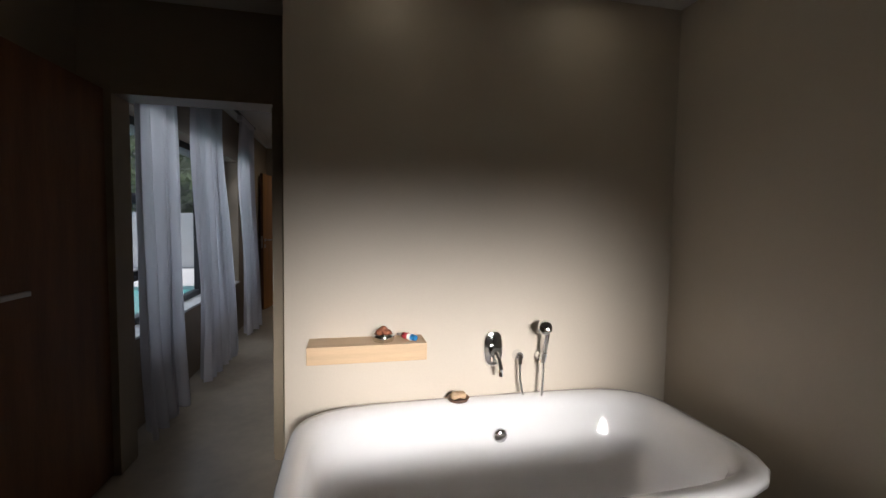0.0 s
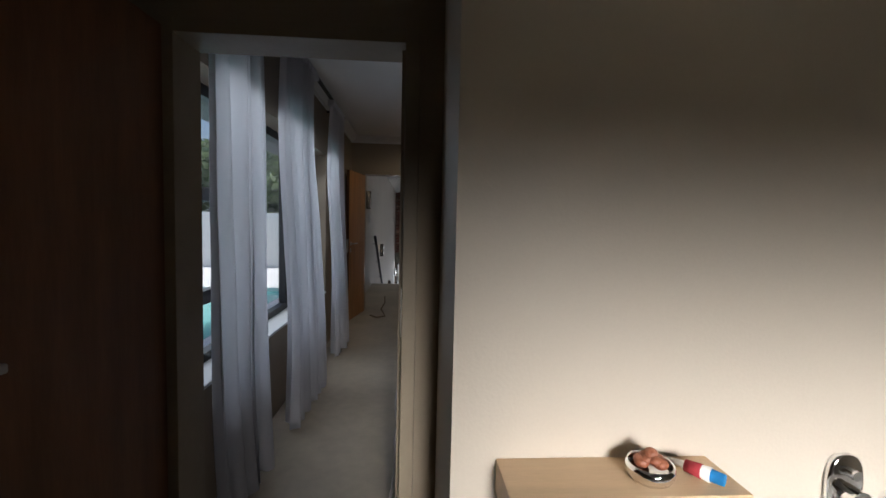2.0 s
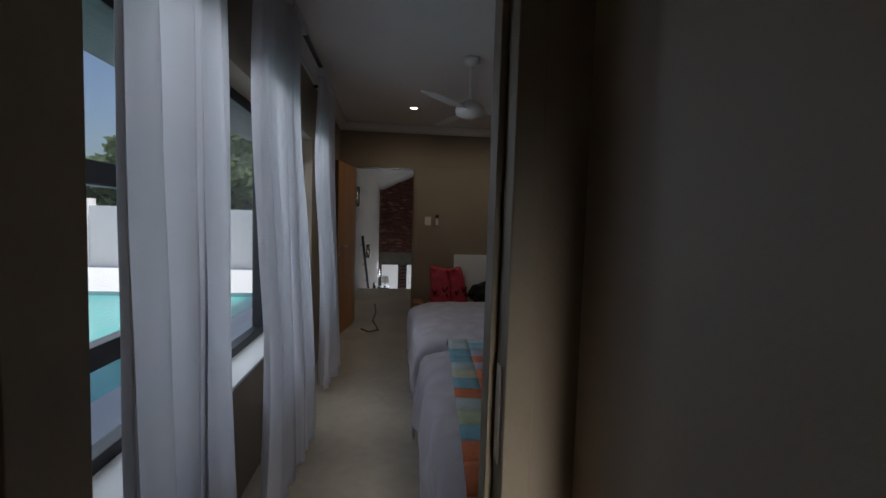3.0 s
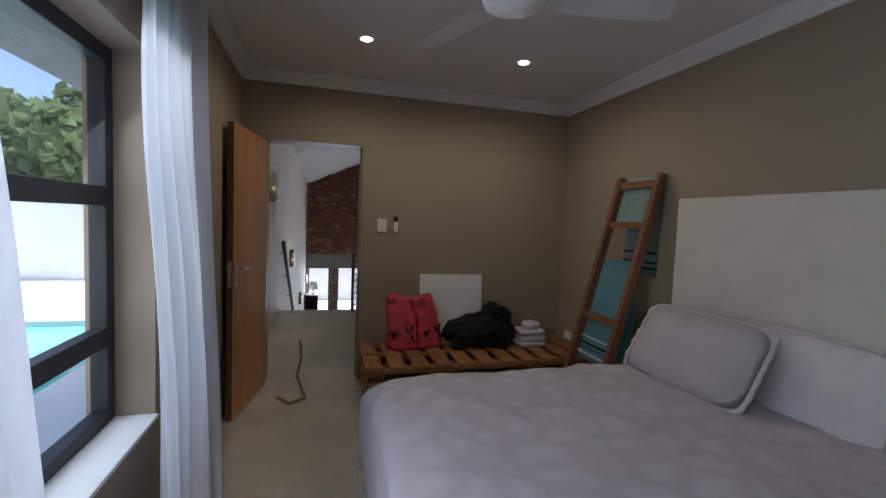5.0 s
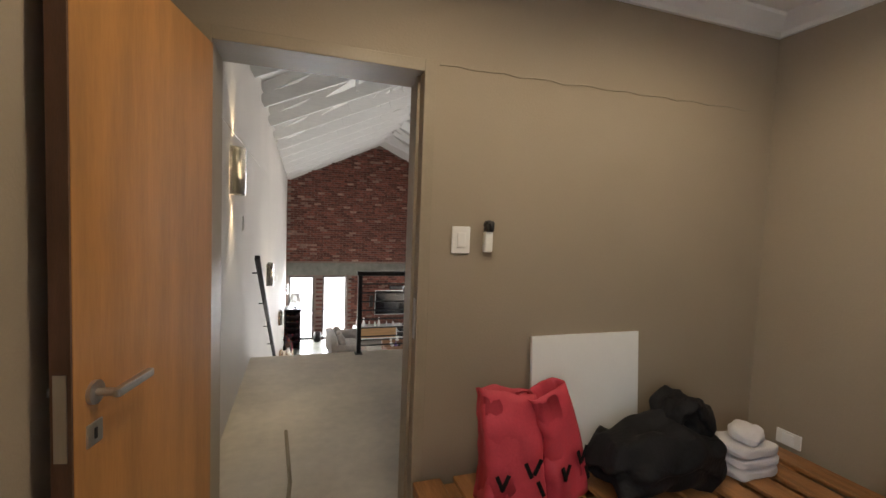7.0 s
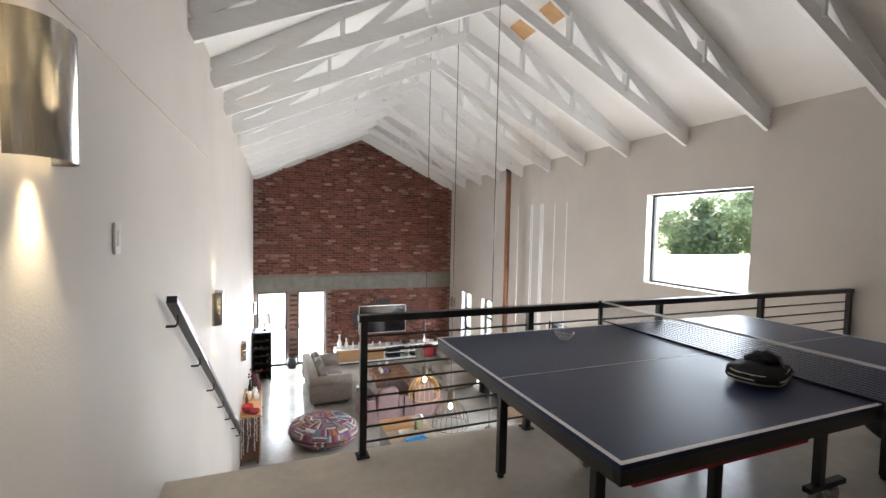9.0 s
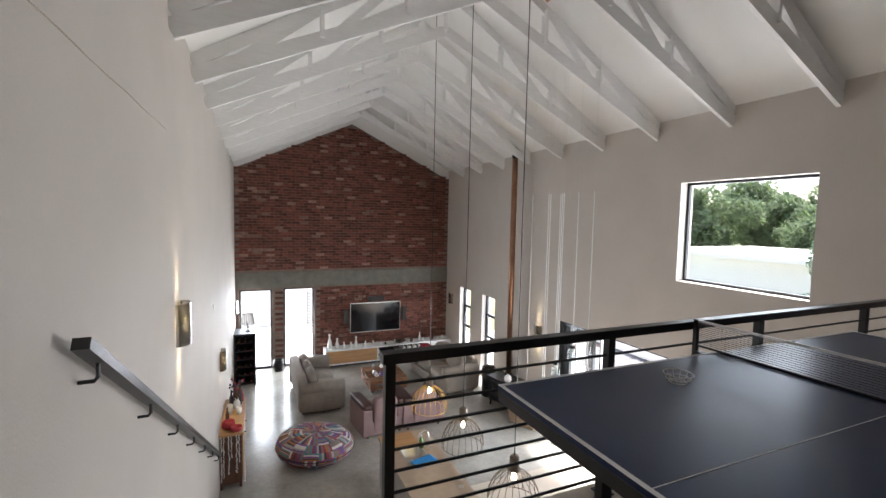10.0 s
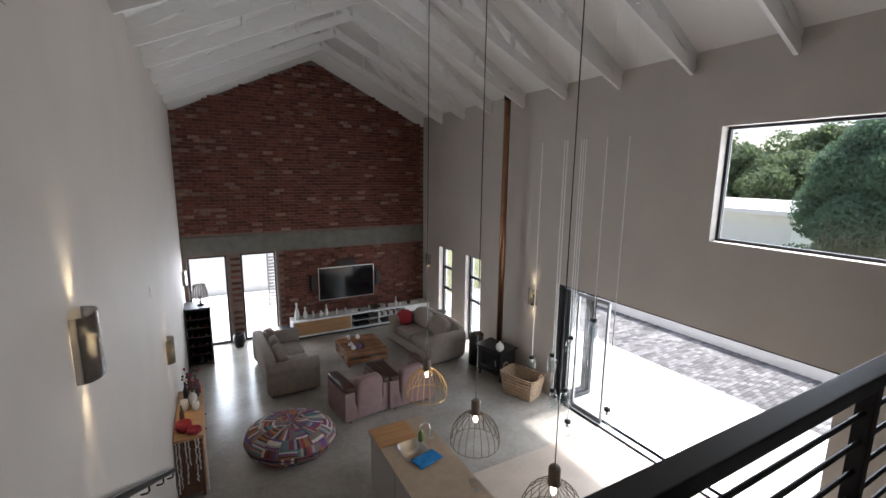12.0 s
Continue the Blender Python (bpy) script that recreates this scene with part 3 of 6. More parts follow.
def soap_dish():
    t = thing("glass_bowl", "small round glass bowl filled with brown pebbles on the shelf", "bowl", Matrix.Translation((1.215, YBATH - 0.085, 0.825)))
    smooth(part("bowl", lathe([(0.0, 0.001), (0.042, 0.001), (0.05, 0.02), (0.047, 0.035), (0.044, 0.034), (0.046, 0.02), (0.038, 0.008), (0.0, 0.008)], 24), CHROME, t))
    rng = random.Random(3)
    for i in range(12):
        b = bmesh.new()
        bmesh.ops.create_icosphere(b, subdivisions=2, radius=rng.uniform(0.012, 0.017))
        a = rng.uniform(0, 6.28)
        r = rng.uniform(0.0, 0.028)
        part("pebble", move(b, Matrix.Translation((r * math.cos(a), r * math.sin(a), 0.026 + 0.022 * (1 - r / 0.028) + rng.uniform(0, 0.006))) @ Matrix.Diagonal((1, 1, 0.8, 1))), mat("brown_pebble", (0.30, 0.10, 0.05), 0.5) if i == 0 else bpy.data.materials["brown_pebble"], t)


soap_dish()


def tube_cream():
    t = thing("cream_tube", "small white red and blue cream tube lying on the shelf", "tube", Matrix.Translation((1.315, YBATH - 0.085, 0.842)) @ Matrix.Rotation(-0.9, 4, "Z"))
    smooth(part("body", merge(rod((-0.055, 0, 0), (0.03, 0, 0), 0.004, 0.016, 14)), PLASTIC, t))
    smooth(part("band", rod((-0.02, 0, 0), (0.012, 0, 0), 0.0125, 0.0155, 14), RED, t, "red printed band"))
    part("cap", rod((0.03, 0, 0), (0.055, 0, 0), 0.013, 0.012, 14), BLUECLOTH, t, "blue cap")


tube_cream()


def soap_holder():
    t = thing("soap_dish", "dark round dish with a pale soap bar on the bath rim", "soap dish", Matrix.Translation((1.56, -2.295, 0.5265)))
    smooth(part("dish", lathe([(0.0, 0.001), (0.045, 0.001), (0.052, 0.014), (0.049, 0.015), (0.04, 0.006), (0, 0.006)], 24), DARKWOOD, t))
    smooth(part("soap", move(cushion(0.075, 0.045, 0.024, 4, 0.2), Matrix.Translation((0, 0.0, 0.022)) @ Matrix.Rotation(0.2, 4, "Z")), SHELFWOOD, t, "pale soap bar"))


soap_holder()


def bath_downlight(x, y, z, name="downlight", on=True):
    t = thing(name, "small round recessed ceiling downlight, lit", "downlight", Matrix.Translation((x, y, z)), "recessed downlights")
    smooth(part("ring", lathe([(0.034, -0.002), (0.046, -0.006), (0.05, 0.0), (0.046, 0.002)], 24), WHITE, t))
    part("lamp", move(lathe([(0.0, 0.0), (0.034, 0.0), (0.034, 0.004)], 24), Matrix.Translation((0, 0, -0.003))), LEDW, t, "glowing lamp")


bath_downlight(1.25, -2.50, 2.42)
bath_downlight(2.15, -2.50, 2.42)
for dx in (1.25, 2.15):
    spot("downlight_beam", (dx, -2.50, 2.40), (dx, -2.50, 0), 0.3, 80)


# ---- doors ----
def door_leaf(name, hinge, angle, width, height, label, veneer):
    """A leaf from its hinge along local x, with handle and lock plate."""
    t = thing(name, label, "door", Matrix.Translation(hinge) @ Matrix.Rotation(radians(angle), 4, "Z"), kind="structure")
    part("door_leaf", box(0, width, -0.02, 0.02, 0.008, height, 0.002), veneer, t)
    part("edge_strip", box(width + 0.0005, width + 0.006, -0.0195, 0.0195, 0.01, height - 0.002), DARKWOOD, t)
    part("lock_plate", box(width + 0.0065, width + 0.009, -0.012, 0.012, 0.93, 1.11), STEEL, t, "steel lock plate")
    for s in (-1, 1):
        h = rod((width - 0.06, s * 0.02, 1.05), (width - 0.06, s * 0.028, 1.05), 0.026, seg=20)
        merge(h, rod((width - 0.06, s * 0.028, 1.05), (width - 0.06, s * 0.07, 1.05), 0.009, seg=12))
        box(width - 0.19, width - 0.05, s * 0.07 - 0.008, s * 0.07 + 0.008, 1.04, 1.06, 0.005, bm=h)
        part("door_handle", h, STEEL, t, "brushed steel lever handle")
        k = box(width - 0.085, width - 0.035, s * 0.0205 - 0.003, s * 0.0205 + 0.003, 0.935, 0.985, 0.002)
        part("keyhole_plate", k, STEEL, t)
        part("keyhole", box(width - 0.064, width - 0.056, s * 0.0245 - 0.001, s * 0.0245 + 0.001, 0.948, 0.972), BLACK, t)
    for z in (0.25, 1.0, 1.78):
        part("hinge", rod((0, -0.022, z - 0.05), (0, -0.022, z + 0.05), 0.009, seg=10), STEEL, t)
    return t


# door_1 carries its shade in the veneer colour
door_leaf("door_1", (-0.135, -1.69, 0), -92, 0.79, 1.97, "wooden door standing open into the bathroom, coloured dark for its shade", DOORSHADE)
door_leaf("door_2", (-0.048, 3.325, 0), -100.7, 0.69, 2.03, "orange veneered door standing open into the bedroom", DOORWOOD)


def door_frame(name, x0, x1, y0, y1, ztop, label):
    w = 0.05
    t = thing(name, label, "door frame", Matrix.Translation((x0, y0, 0)), kind="structure")
    for nm, b in (("jamb", box(x0 + 0.001, x0 + w, y0 - 0.012, y1 + 0.012, 0, ztop - 0.001, 0.003)), ("jamb", box(x1 - w, x1 - 0.001, y0 - 0.012, y1 + 0.012, 0, ztop - 0.001, 0.003)), ("head", box(x0 + w, x1 - w, y0 - 0.012, y1 + 0.012, ztop - w, ztop - 0.001, 0.003))):
        part(nm, move(b, Matrix.Translation((-x0, -y0, 0))), FRAMEWOOD, t)
    part("stop", move(box(x1 - w - 0.014, x1 - w - 0.0005, y0 + 0.05, y0 + 0.09, 0, ztop - w - 0.001, 0.002), Matrix.Translation((-x0, -y0, 0))), FRAMEWOOD, t)
    part("strike_plate", move(box(x1 - w - 0.004, x1 - w - 0.0006, y0 + 0.008, y0 + 0.035, 0.95, 1.12), Matrix.Translation((-x0, -y0, 0))), STEEL, t, "steel strike plate")


door_frame("door_frame_1", -0.13, 0.72, -1.68, -1.52, 2.0, "painted wooden door frame to the bathroom")
door_frame("door_frame_2", -0.085, 0.785, YW, 3.55, 2.10, "painted wooden door frame to the loft")


# ---- bedroom ----
def curtain(y0, y1, x, folds, seed, amp=0.05):
    t = thing("curtain", "long white pleated curtain hanging almost to the floor", "curtain", Matrix.Translation((x, (y0 + y1) / 2, 0)), "white curtains along the bedroom window")
    b = bmesh.new()
    nu, nv = folds * 12, 24
    grid = []
    for j in range(nv + 1):
        v = j / nv
        z = 0.05 + v * 2.40
        row = []
        for i in range(nu + 1):
            u = i / nu
            wide = (y1 - y0) * (1.0 - 0.16 * v * (1 - 0.3 * v))
            warp = u + 0.10 * noise.noise(Vector((u * 2.2, v * 0.6, seed + 3)))
            ph = warp * folds * 2 * math.pi
            deep = 0.55 + 0.9 * abs(noise.noise(Vector((u * 3.1, v * 0.5, seed + 11))))
            wv = deep * math.sin(ph + 0.9 * noise.noise(Vector((u * 3, v * 1.2, seed)))) + 0.16 * math.sin(2.3 * ph + seed)
            dx = amp * (0.6 + 0.7 * (1 - v)) * wv + 0.04 * noise.noise(Vector((u * 2.5, v * 2, seed + 7))) + 0.05 * (1 - v) ** 2
            dy = 0.02 * math.cos(ph * 1.3) * (1 - 0.5 * v)
            row.append(b.verts.new((dx, (u - 0.5) * wide + dy, z - (0.012 * math.sin(ph * 0.7 + seed) if j == 0 else 0))))
        grid.append(row)
    for r, s in zip(grid, grid[1:]):
        for i in range(nu):
            b.faces.new((r[i], r[i + 1], s[i + 1], s[i]))
    bmesh.ops.solidify(b, geom=b.faces[:], thickness=0.002)
    smooth(part("cloth", b, CURTAIN, t))
    hd = box(-0.03, 0.03, -(y1 - y0) * 0.44, (y1 - y0) * 0.44, 2.42, 2.475, 0.01)
    part("heading_tape", hd, CURTAIN, t)


curtain(-1.435, -0.80, -0.10, 5, 1.0, 0.045)
curtain(-0.56, 0.34, -0.075, 6, 4.0, 0.06)
curtain(0.92, 1.62, -0.085, 5, 9.0, 0.055)
track = thing("curtain_track", "dark metal curtain track along the window wall", "curtain track", Matrix.Translation((-0.09, 0, 2.49)))
part("rail", box(-0.012, 0.012, -1.5, 1.75, -0.012, 0.012, 0.003), BLACK, track)
for ty in (-1.3, 0.1, 1.5):
    part("bracket", box(-0.14, -0.012, ty - 0.012, ty + 0.012, -0.01, 0.01, 0.002), BLACK, track)


def ruched(b, amp, scale, seed):
    for v in b.verts:
        p = v.co * scale
        v.co.z += amp * noise.noise(Vector((p.x, p.y * 1.6, p.z + seed))) + amp * 0.5 * noise.noise(Vector((p.x * 3, p.y * 3, seed)))
        v.co.y += amp * 0.6 * noise.noise(Vector((p.x * 2, p.z * 3, seed + 5)))
        v.co.x += amp * 0.9 * noise.noise(Vector((p.y * 2.5, p.z * 3, seed + 9)))
    return b


def duvet_mat():
    m = LINEN.copy()
    m.name = "duvet_with_pale_rings"
    n, l = m.node_tree.nodes, m.node_tree.links
    tc = n.new("ShaderNodeTexCoord")
    v = n.new("ShaderNodeTexVoronoi")
    v.feature = "DISTANCE_TO_EDGE"
    v.inputs["Scale"].default_value = 6.0
    l.new(tc.outputs["Object"], v.inputs["Vector"])
    r = n.new("ShaderNodeValToRGB")
    r.color_ramp.elements[0].position, r.color_ramp.elements[1].position = 0.0, 0.3
    r.color_ramp.elements[0].color, r.color_ramp.elements[1].color = (0.50, 0.455, 0.49, 1), (0.575, 0.535, 0.57, 1)
    l.new(v.outputs["Distance"], r.inputs[0])
    l.new(r.outputs[0], n["Principled BSDF"].inputs["Base Color"])
    return m


DUVET = duvet_mat()


def bed(y0, y1, seed):
    yc, w = (y0 + y1) / 2, y1 - y0
    t = thing("bed", "made bed with a lilac patterned duvet against the cream headboard", "bed", Matrix.Translation((1.66, yc, 0)), "two beds side by side")
    part("base", box(-0.92, 1.02, -w / 2 + 0.06, w / 2 - 0.06, 0.06, 0.32, 0.02), PILLOW, t, "upholstered bed base")
    part("mattress", box(-0.93, 1.02, -w / 2 + 0.05, w / 2 - 0.05, 0.32, 0.52, 0.05, 3), TOWELW, t, "white mattress")
    for sx in (-0.85, 0.95):
        for sy in (-w / 2 + 0.12, w / 2 - 0.12):
            part("leg", rod((sx, sy, 0), (sx, sy, 0.06), 0.025), BLACK, t)
    d = bmesh.new()
    bmesh.ops.create_grid(d, x_segments=56, y_segments=50, size=1)
    L, W = 1.0, w / 2 + 0.02
    for v in d.verts:
        u, s = v.co.x, v.co.y
        x, y, z = u * 1.28 - 0.06, s * (W + 0.24), 0.622
        over_y = max(0, abs(y) - W)
        if over_y:
            z -= over_y * 1.15
            y = math.copysign(W + 0.03 * (over_y / 0.24) ** 0.5, y)
        over_x = max(0, -x - L)
        if over_x:
            z -= over_x * 1.15
            x = -L - 0.03 * (over_x / 0.3) ** 0.5
        edge = min(1, (max(abs(y) / W, -x / L)) ** 8)
        corner = max(0, -x / L) ** 5 * (abs(y) / W) ** 5
        z -= 0.035 * edge + 0.07 * min(1, corner)
        z = z + 0.018 * noise.noise(Vector((x * 3.5, y * 3.5, seed))) + 0.01 * noise.noise(Vector((x * 9, y * 9, seed)))
        x += 0.035 * noise.noise(Vector((y * 5, z * 4, seed + 3)))
        y += 0.03 * noise.noise(Vector((x * 5, z * 4, seed + 6)))
        v.co = (x, y, z)
    for f in d.faces[:]:
        if f.calc_center_median().x > 0.92:
            d.faces.remove(f)
    bmesh.ops.solidify(d, geom=d.faces[:], thickness=0.02)
    smooth(part("duvet", d, DUVET, t, "lilac duvet with pale rings"))
    return t


bed(0.36, 1.74, 2.0)
bed(-1.28, 0.22, 8.0)


def pillow(name, m, sx, sy, sz, material, label, seed, frill=True):
    t = thing(name, label, "pillow", m, "pillows on the beds")
    smooth(part("cushion", cushion(sx, sy, sz, 10, 0.75, seed, 0.012, 6.0), material, t))
    if frill:
        rg = []
        for k, (e, zz) in enumerate(((0.95, 0.006), (1.0, 0.008), (1.0, -0.008), (0.95, -0.006))):
            pts = rounded(0, 0, sx / 2 * e * 1.07, sy / 2 * e * 1.09, zz, 72, 9)
            rg.append([(x, y, z + (0.008 * math.sin(i * 1.9) if 0 < k < 3 else 0)) for i, (x, y, z) in enumerate(pts)])
        smooth(part("frill", loft_rings(rg, False), TOWELW, t, "pale ruffled edge"))


pillow("pillow", pose(2.30, 1.30, 0.80, 0, -58, 4), 0.42, 0.68, 0.19, PILLOW, "taupe pillow with a ruffled edge leaning on the headboard", 1)
pillow("pillow", pose(2.55, 0.92, 0.74, 0, -74, 0), 0.46, 0.68, 0.16, TOWELW, "white and grey pillow behind another at the headboard", 5)
pillow("scatter_cushion", pose(2.35, -0.22, 0.80, 0, -60, -8), 0.40, 0.42, 0.15, mat("lime_green_cushion_cotton", (0.46, 0.50, 0.07), 0.9, var=0.1), "lime green cushion with a red and white print", 7, False)
lab = bpy.data.objects["scatter_cushion"]
part("print_patch", cushion(0.17, 0.3, 0.012, 4, 0.3), TOWELW, lab, "white lettered patch").matrix_basis = pose(-0.09, 0, 0.078, 0, -8, 0)
part("red_patch", cushion(0.12, 0.22, 0.012, 4, 0.3), RED, lab, "red patch").matrix_basis = pose(0.08, 0.02, 0.078, 0, 8, 0)
for k in range(3):
    part("writing", box(-0.012 , 0.012, -0.10, 0.09, 0.0, 0.004), BLACK, lab).matrix_basis = pose(-0.05 - 0.045 * k, 0, 0.085 - 0.004 * k, 0, -8, 0)

headboard = thing("headboard", "long flat cream upholstered headboard on the wall", "headboard", Matrix.Translation((2.69, 0.25, 0)))
part("panel", box(-0.03, 0.025, -1.6, 0.02, 0.0, 1.64, 0.012), HEADB, headboard)
part("panel", box(-0.03, 0.025, 0.025, 1.58, 0.0, 1.64, 0.012), HEADB, headboard)


def patchwork():
    """Knitted patchwork throw, each square its own panel."""
    t = thing("patchwork_throw", "knitted patchwork throw of orange blue and green squares across the bed", "throw", Matrix.Translation((1.0, -0.4, 0)) @ Matrix.Rotation(radians(-5), 4, "Z"))
    cols = [((0.66, 0.20, 0.09), "orange_knit"), ((0.26, 0.50, 0.60), "blue_knit"), ((0.50, 0.58, 0.36), "green_knit"), ((0.52, 0.60, 0.60), "pale_blue_knit"), ((0.44, 0.39, 0.46), "mauve_knit"), ((0.62, 0.62, 0.44), "yellow_green_knit")]
    ms = [mat(nm, c, 0.95, var=0.15, scale=12, bump=0.6, fine=130) for c, nm in cols]
    rng = random.Random(11)
    s = 0.115
    for i in range(4):
        for j in range(15):
            b = bmesh.new()
            bmesh.ops.create_grid(b, x_segments=4, y_segments=4, size=s / 2 * 1.003)
            for v in b.verts:
                x, y = v.co.x + (i - 1.5) * s, v.co.y + (7 - j) * s - 0.02
                z = 0.655
                wy = y - 0.4
                if wy > 0.19:
                    over = wy - 0.19
                    z -= over * 0.5
                z += 0.012 * noise.noise(Vector((x * 4, y * 4, 3)))
                if -1.26 > y - 0.4:
                    z -= (-1.26 - y + 0.4) * 0.9
                v.co = (x, y, z)
            bmesh.ops.solidify(b, geom=b.faces[:], thickness=0.012)
            k = rng.randrange(6) if (i + j) % 2 else rng.choice((0, 1, 2, 3))
            smooth(part("square", b, ms[k], t))


patchwork()


def pallet_bench():
    t = thing("pallet_bench", "low bench of stacked orange-stained pallets on castors by the wall", "pallet bench", Matrix.Translation((1.72, 3.02, 0)))
    x0, x1, y0, y1 = -0.98, 0.96, -0.42, 0.30
    w = 0.125
    n = 11
    for i in range(n):
        cx = x0 + w / 2 + i * (x1 - x0 - w) / (n - 1)
        part("slat", box(cx - w / 2, cx + w / 2, y0, y1, 0.318, 0.34, 0.004, 1), PALLET, t)
    for z in (0.20, 0.095):
        for yy in (y0 + 0.01, -0.05, y1 - 0.11):
            part("stringer", box(x0, x1, yy, yy + 0.10, z + 0.085, z + 0.116, 0.004, 1), PALLET, t)
        for cx in (x0, -0.42, 0.33, x1 - 0.14):
            for yy in (y0 + 0.012, -0.048, y1 - 0.108):
                part("block", box(cx + 0.003, cx + 0.14, yy + 0.003, yy + 0.095, z + 0.018, z + 0.085, 0.004, 1), PALLET, t)
        for yy in (y0 + 0.005, -0.05, y1 - 0.11):
            part("bottom_board", box(x0 + 0.001, x1 - 0.001, yy, yy + 0.10, z, z + 0.018, 0.003, 1), PALLET, t)
    for cx in (x0 + 0.14, x1 - 0.16):
        for yy in (y0 + 0.06, y1 - 0.07):
            c = part("castor", merge(rod((cx - 0.016, yy, 0.036), (cx + 0.016, yy, 0.036), 0.035, seg=16), box(cx - 0.02, cx + 0.02, yy - 0.02, yy + 0.02, 0.07, 0.095)), GREYMETAL, t, "small castor wheel")
    part("strap", box(x0 - 0.003, x0 + w, -0.10, -0.085, 0.3402, 0.343), BLACK, t, "thin black strap")
    for k in range(5):
        for z in (0.235, 0.13):
            part("stamp", box(x0 + 0.02 + k * 0.028, x0 + 0.037 + k * 0.028, y0 + 0.008, y0 + 0.0135, z, z + 0.035), BLACK, t)


pallet_bench()


def shopping_bag(m, sx, sy, h, seed, lean):
    """A crumpled open-topped bag; its mouth leans over by lean."""
    t = thing("shopping_bag", "coral red shopping bag with black print, slumped open on the pallets", "bag", m, "red shopping bags on the pallet bench")

    def ring(v, shrink):
        fx, fy = sx / 2 * (1.0 - 0.10 * v - 0.05 * math.sin(3.1 * v)), sy / 2 * (1 - 0.45 * v)
        out = []
        for x, y, _ in rounded(0, 0, fx - shrink, fy - shrink, 0, 40, 5):
            crease = 0.022 * noise.noise(Vector((x * 11, y * 11, v * 5 + seed))) + 0.012 * noise.noise(Vector((x * 25, y * 25, v * 9 + seed)))
            z = v * h * (1 - 0.05 * (x / sx) * seed) + 0.03 * v ** 3 * noise.noise(Vector((x * 10, y * 10, seed)))
            out.append((x + lean * v * v + crease, y + crease * 0.9 + 0.05 * v * v, max(0.0, z)))
        return out

    rings = [ring(k / 14, 0) for k in range(15)] + [ring(v, 0.006) for v in (0.995, 0.7, 0.4, 0.1)]
    smooth(part("bag_body", loft_rings(rings), BAGRED, t))
    for px, pz, rise in ((-0.32, 0.30, 1), (-0.24, 0.30, -1), (0.12, 0.38, 1), (0.26, 0.40, -1), (0.30, 0.22, 1)):
        mark = beam((-0.014 * rise, 0, 0.03), (0.014 * rise, 0, -0.03), 0.004, 0.016)
        part("print_mark", move(mark, Matrix.Translation((px * sx, -sy / 2 * (1 - 0.45 * pz) + 0.05 * pz * pz - 0.012, pz * h))), BLACKBAG, t)


shopping_bag(pose(1.09, 3.10, 0.3405, 0, 0, -4), 0.27, 0.19, 0.44, 1.0, -0.02)
shopping_bag(pose(1.32, 3.12, 0.3405, 0, 0, 20), 0.24, 0.18, 0.43, -2.0, -0.07)


def black_bag():
    t = thing("sports_bag", "slumped black nylon bag on the pallet bench", "bag", Matrix.Translation((1.78, 3.06, 0.3405)))
    b = cushion(0.62, 0.32, 0.29, 20, 0.25, 3, 0.05, 3.0)
    smooth(part("body", move(ruched(b, 0.05, 4, 3), Matrix.Translation((0, 0, 0.125))), BLACKBAG, t))
    c = cushion(0.24, 0.20, 0.17, 14, 0.2, 9, 0.04, 3.4)
    smooth(part("top_flap", move(ruched(c, 0.04, 7, 8), Matrix.Translation((0.17, 0.04, 0.26)) @ Matrix.Rotation(0.1, 4, "Y")), BLACKBAG, t))


black_bag()
for k, (dz, dx, top) in enumerate(((0.0, 0, 0), (0.05, 0.005, 0), (0.10, -0.006, 0))):
    tw = cushion(0.25, 0.19, 0.05, 8, 0.12, k, 0.006, 7)
    tagged(smooth(part("folded_towel", move(tw, Matrix.Translation((2.26 + dx, 3.03, 0.3655 + dz))), TOWELW)), "folded white towel in a stack on the pallets", "towel", "stack of folded towels")
rt = cushion(0.17, 0.13, 0.075, 8, 0.35, 8, 0.01, 3)
tagged(smooth(part("rolled_cloth", move(rt, Matrix.Translation((2.26, 3.02, 0.523)) @ Matrix.Rotation(0.4, 4, "Z")), TOWELW)), "rolled white face cloth on the towel stack", "towel")
board = part("white_board", move(box(-0.30, 0.30, -0.009, 0.009, 0, 0.60, 0.003), pose(1.58, 3.285, 0.342, -4, 0, 0)), WHITE)
tagged(board, "square white panel leaning on the wall behind the bags", "panel")


def wall_plate(name, label, cat, m, w, h, extra):
    t = thing(name, label, cat, m)
    part("plate", box(-w / 2, w / 2, -0.011, -0.001, -h / 2, h / 2, 0.004), PLASTIC, t)
    for nm, b, mm in extra:
        part(nm, b, mm, t)
    return t


wall_plate("light_switch", "white square light switch on the taupe wall", "switch", pose(0.92, YW, 1.373), 0.082, 0.115, [("rocker", box(-0.018, 0.018, -0.016, -0.01, -0.03, 0.03, 0.002), PLASTIC)])
fresh = thing("air_freshener", "white and black air freshener holder on the wall", "air freshener", pose(1.04, YW, 1.385))
part("holder", box(-0.019, 0.019, -0.034, -0.001, -0.062, 0.03, 0.01, 3), PLASTIC, fresh)
part("top", cushion(0.042, 0.042, 0.05, 5, 0.2), BLACK, fresh, "black cap").matrix_basis = pose(0, -0.026, 0.05)
wall_plate("wall_socket", "white power socket above the pallets", "socket", pose(2.72, 3.12, 0.385, 0, 0, -90), 0.12, 0.075, [("socket_face", box(-0.03, 0.03, -0.014, -0.01, -0.025, 0.025, 0.003), WHITE)])


